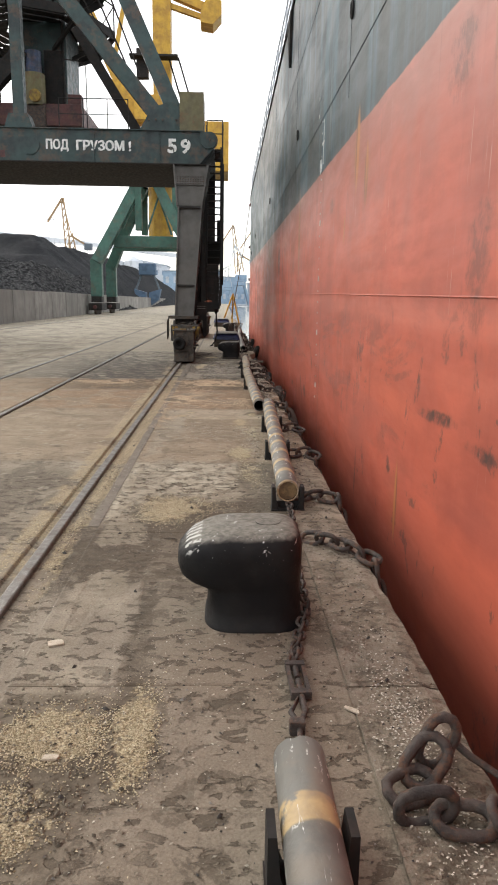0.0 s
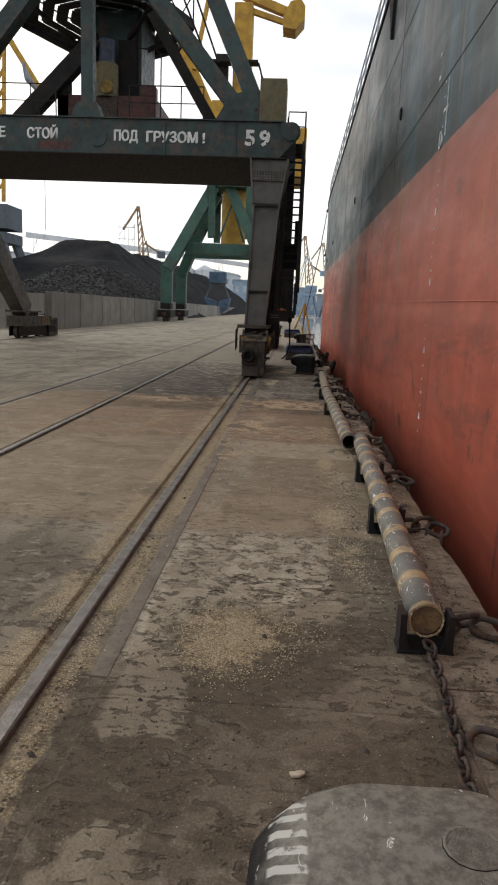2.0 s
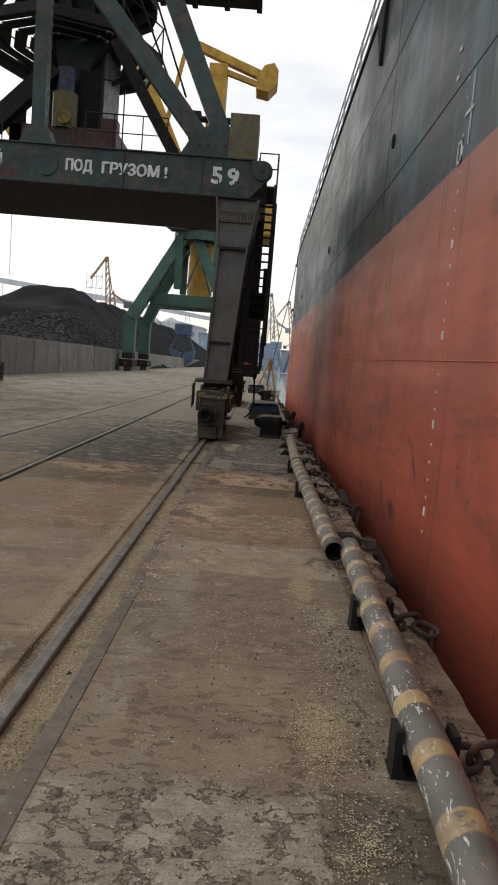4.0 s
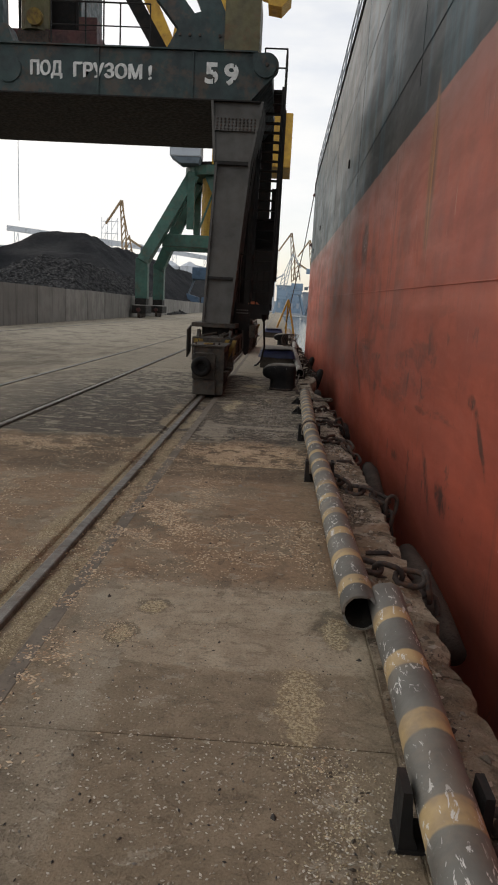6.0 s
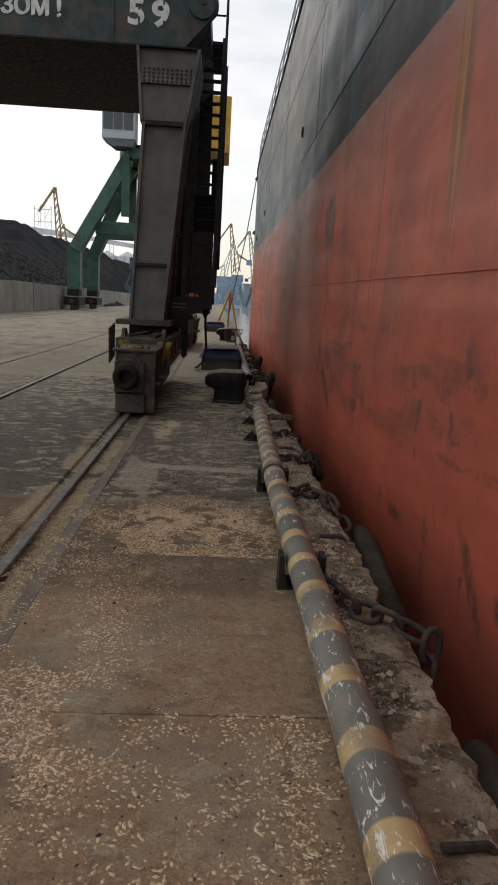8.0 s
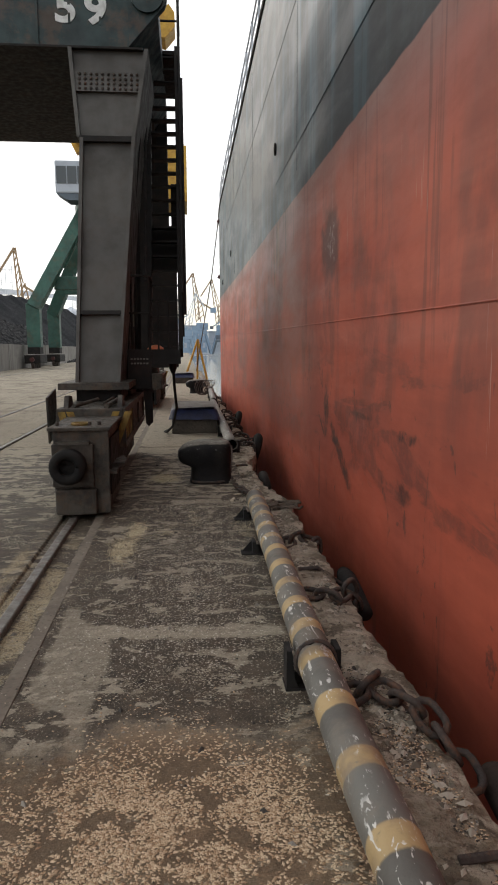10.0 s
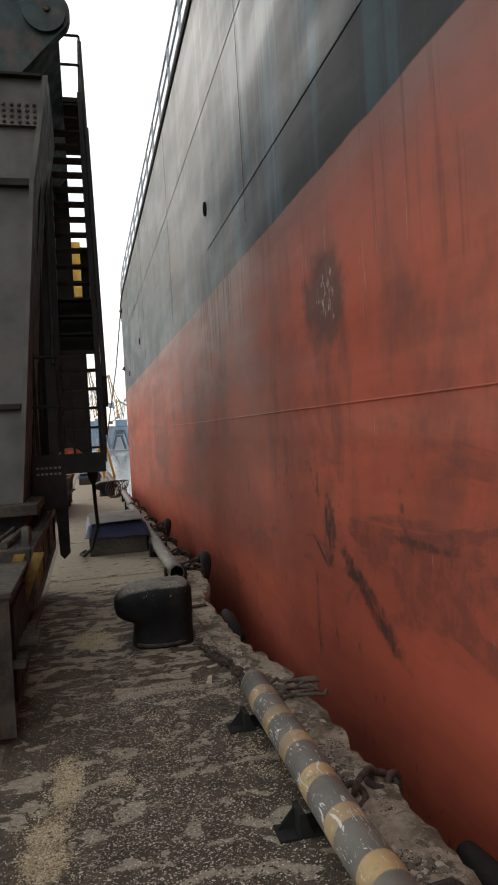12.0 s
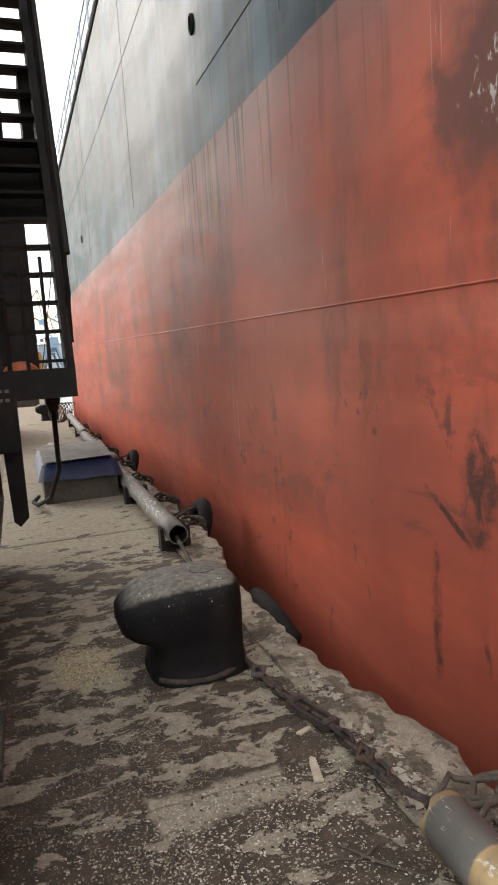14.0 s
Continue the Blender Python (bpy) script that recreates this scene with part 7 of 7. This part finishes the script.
scatter("rubble", [(0.72, 15.0, 0.13, 3.0, 700), (0.64, 18.4, 0.09, 1.2, 380), (0.72, 10.2, 0.12, 2.2, 260), (0.62, 17.9, 0.06, 0.4, 120)], (0.006, 0.019), M_STONE, "broken bits of pale concrete on the coping", 29, 0.45)
scatter("pebbles", [(-0.2, 4, 1.2, 4, 40), (-0.2, 14, 0.9, 5, 60), (0.7, 12, 0.12, 8, 50)], (0.006, 0.013), M_GRIT, "scattered pebbles and lumps of dirt", 12, 0.7)
for x, y, a, ln, w in ((-0.80, 2.97, 10, 0.075, 0.055), (-0.93, 2.42, 30, 0.05, 0.03), (-0.62, 2.15, -5, 0.065, 0.03), (0.33, 18.36, 75, 0.15, 0.042), (0.40, 18.62, 20, 0.08, 0.03), (0.50, 2.42, -40, 0.07, 0.025), (-0.12, 4.15, 15, 0.05, 0.03)):
    ring_ = [(sx * ln / 2 * random.uniform(0.75, 1.1), sy * w / 2 * random.uniform(0.6, 1.1)) for sx, sy in ((-1, -1), (0.1, -1.1), (1, -0.8), (1.1, 0.3), (0.7, 1), (-0.3, 0.9), (-1, 0.7))]
    bm = prism(bmesh.new(), ring_, 2, 0, 0.010)
    bmesh.ops.bevel(bm, geom=list(bm.edges), offset=0.002, segments=1, affect="EDGES")
    bm.transform(pose(x, y, 0.003, 0, 0, a))
    solo("wood_chip", bm, M_CHIP, "pale bleached chip of wood lying on the concrete", "wood chip", "wood chips on the apron")

random.seed(31)
for x0, y0, x1, y1 in ((0.24, 17.97, 0.42, 17.75), (0.16, 17.92, 0.27, 17.89), (0.27, 17.89, 0.36, 17.93), (0.12, 17.82, 0.22, 17.80), (-0.15, 19.05, -0.08, 19.08), (-0.42, 4.42, -0.33, 4.40), (-0.60, 5.6, -0.52, 5.63), (0.33, 7.4, 0.36, 7.3)):
    mid_ = ((x0 + x1) / 2 + random.uniform(-0.015, 0.015), (y0 + y1) / 2 + random.uniform(-0.015, 0.015), 0.014)
    solo("twig", T([(x0, y0, 0.006), mid_, (x1, y1, 0.007)], [0.003, 0.0045, 0.002], 6), M_ROPE, "thin dry twig lying on the concrete", "twig", "twigs on the apron")
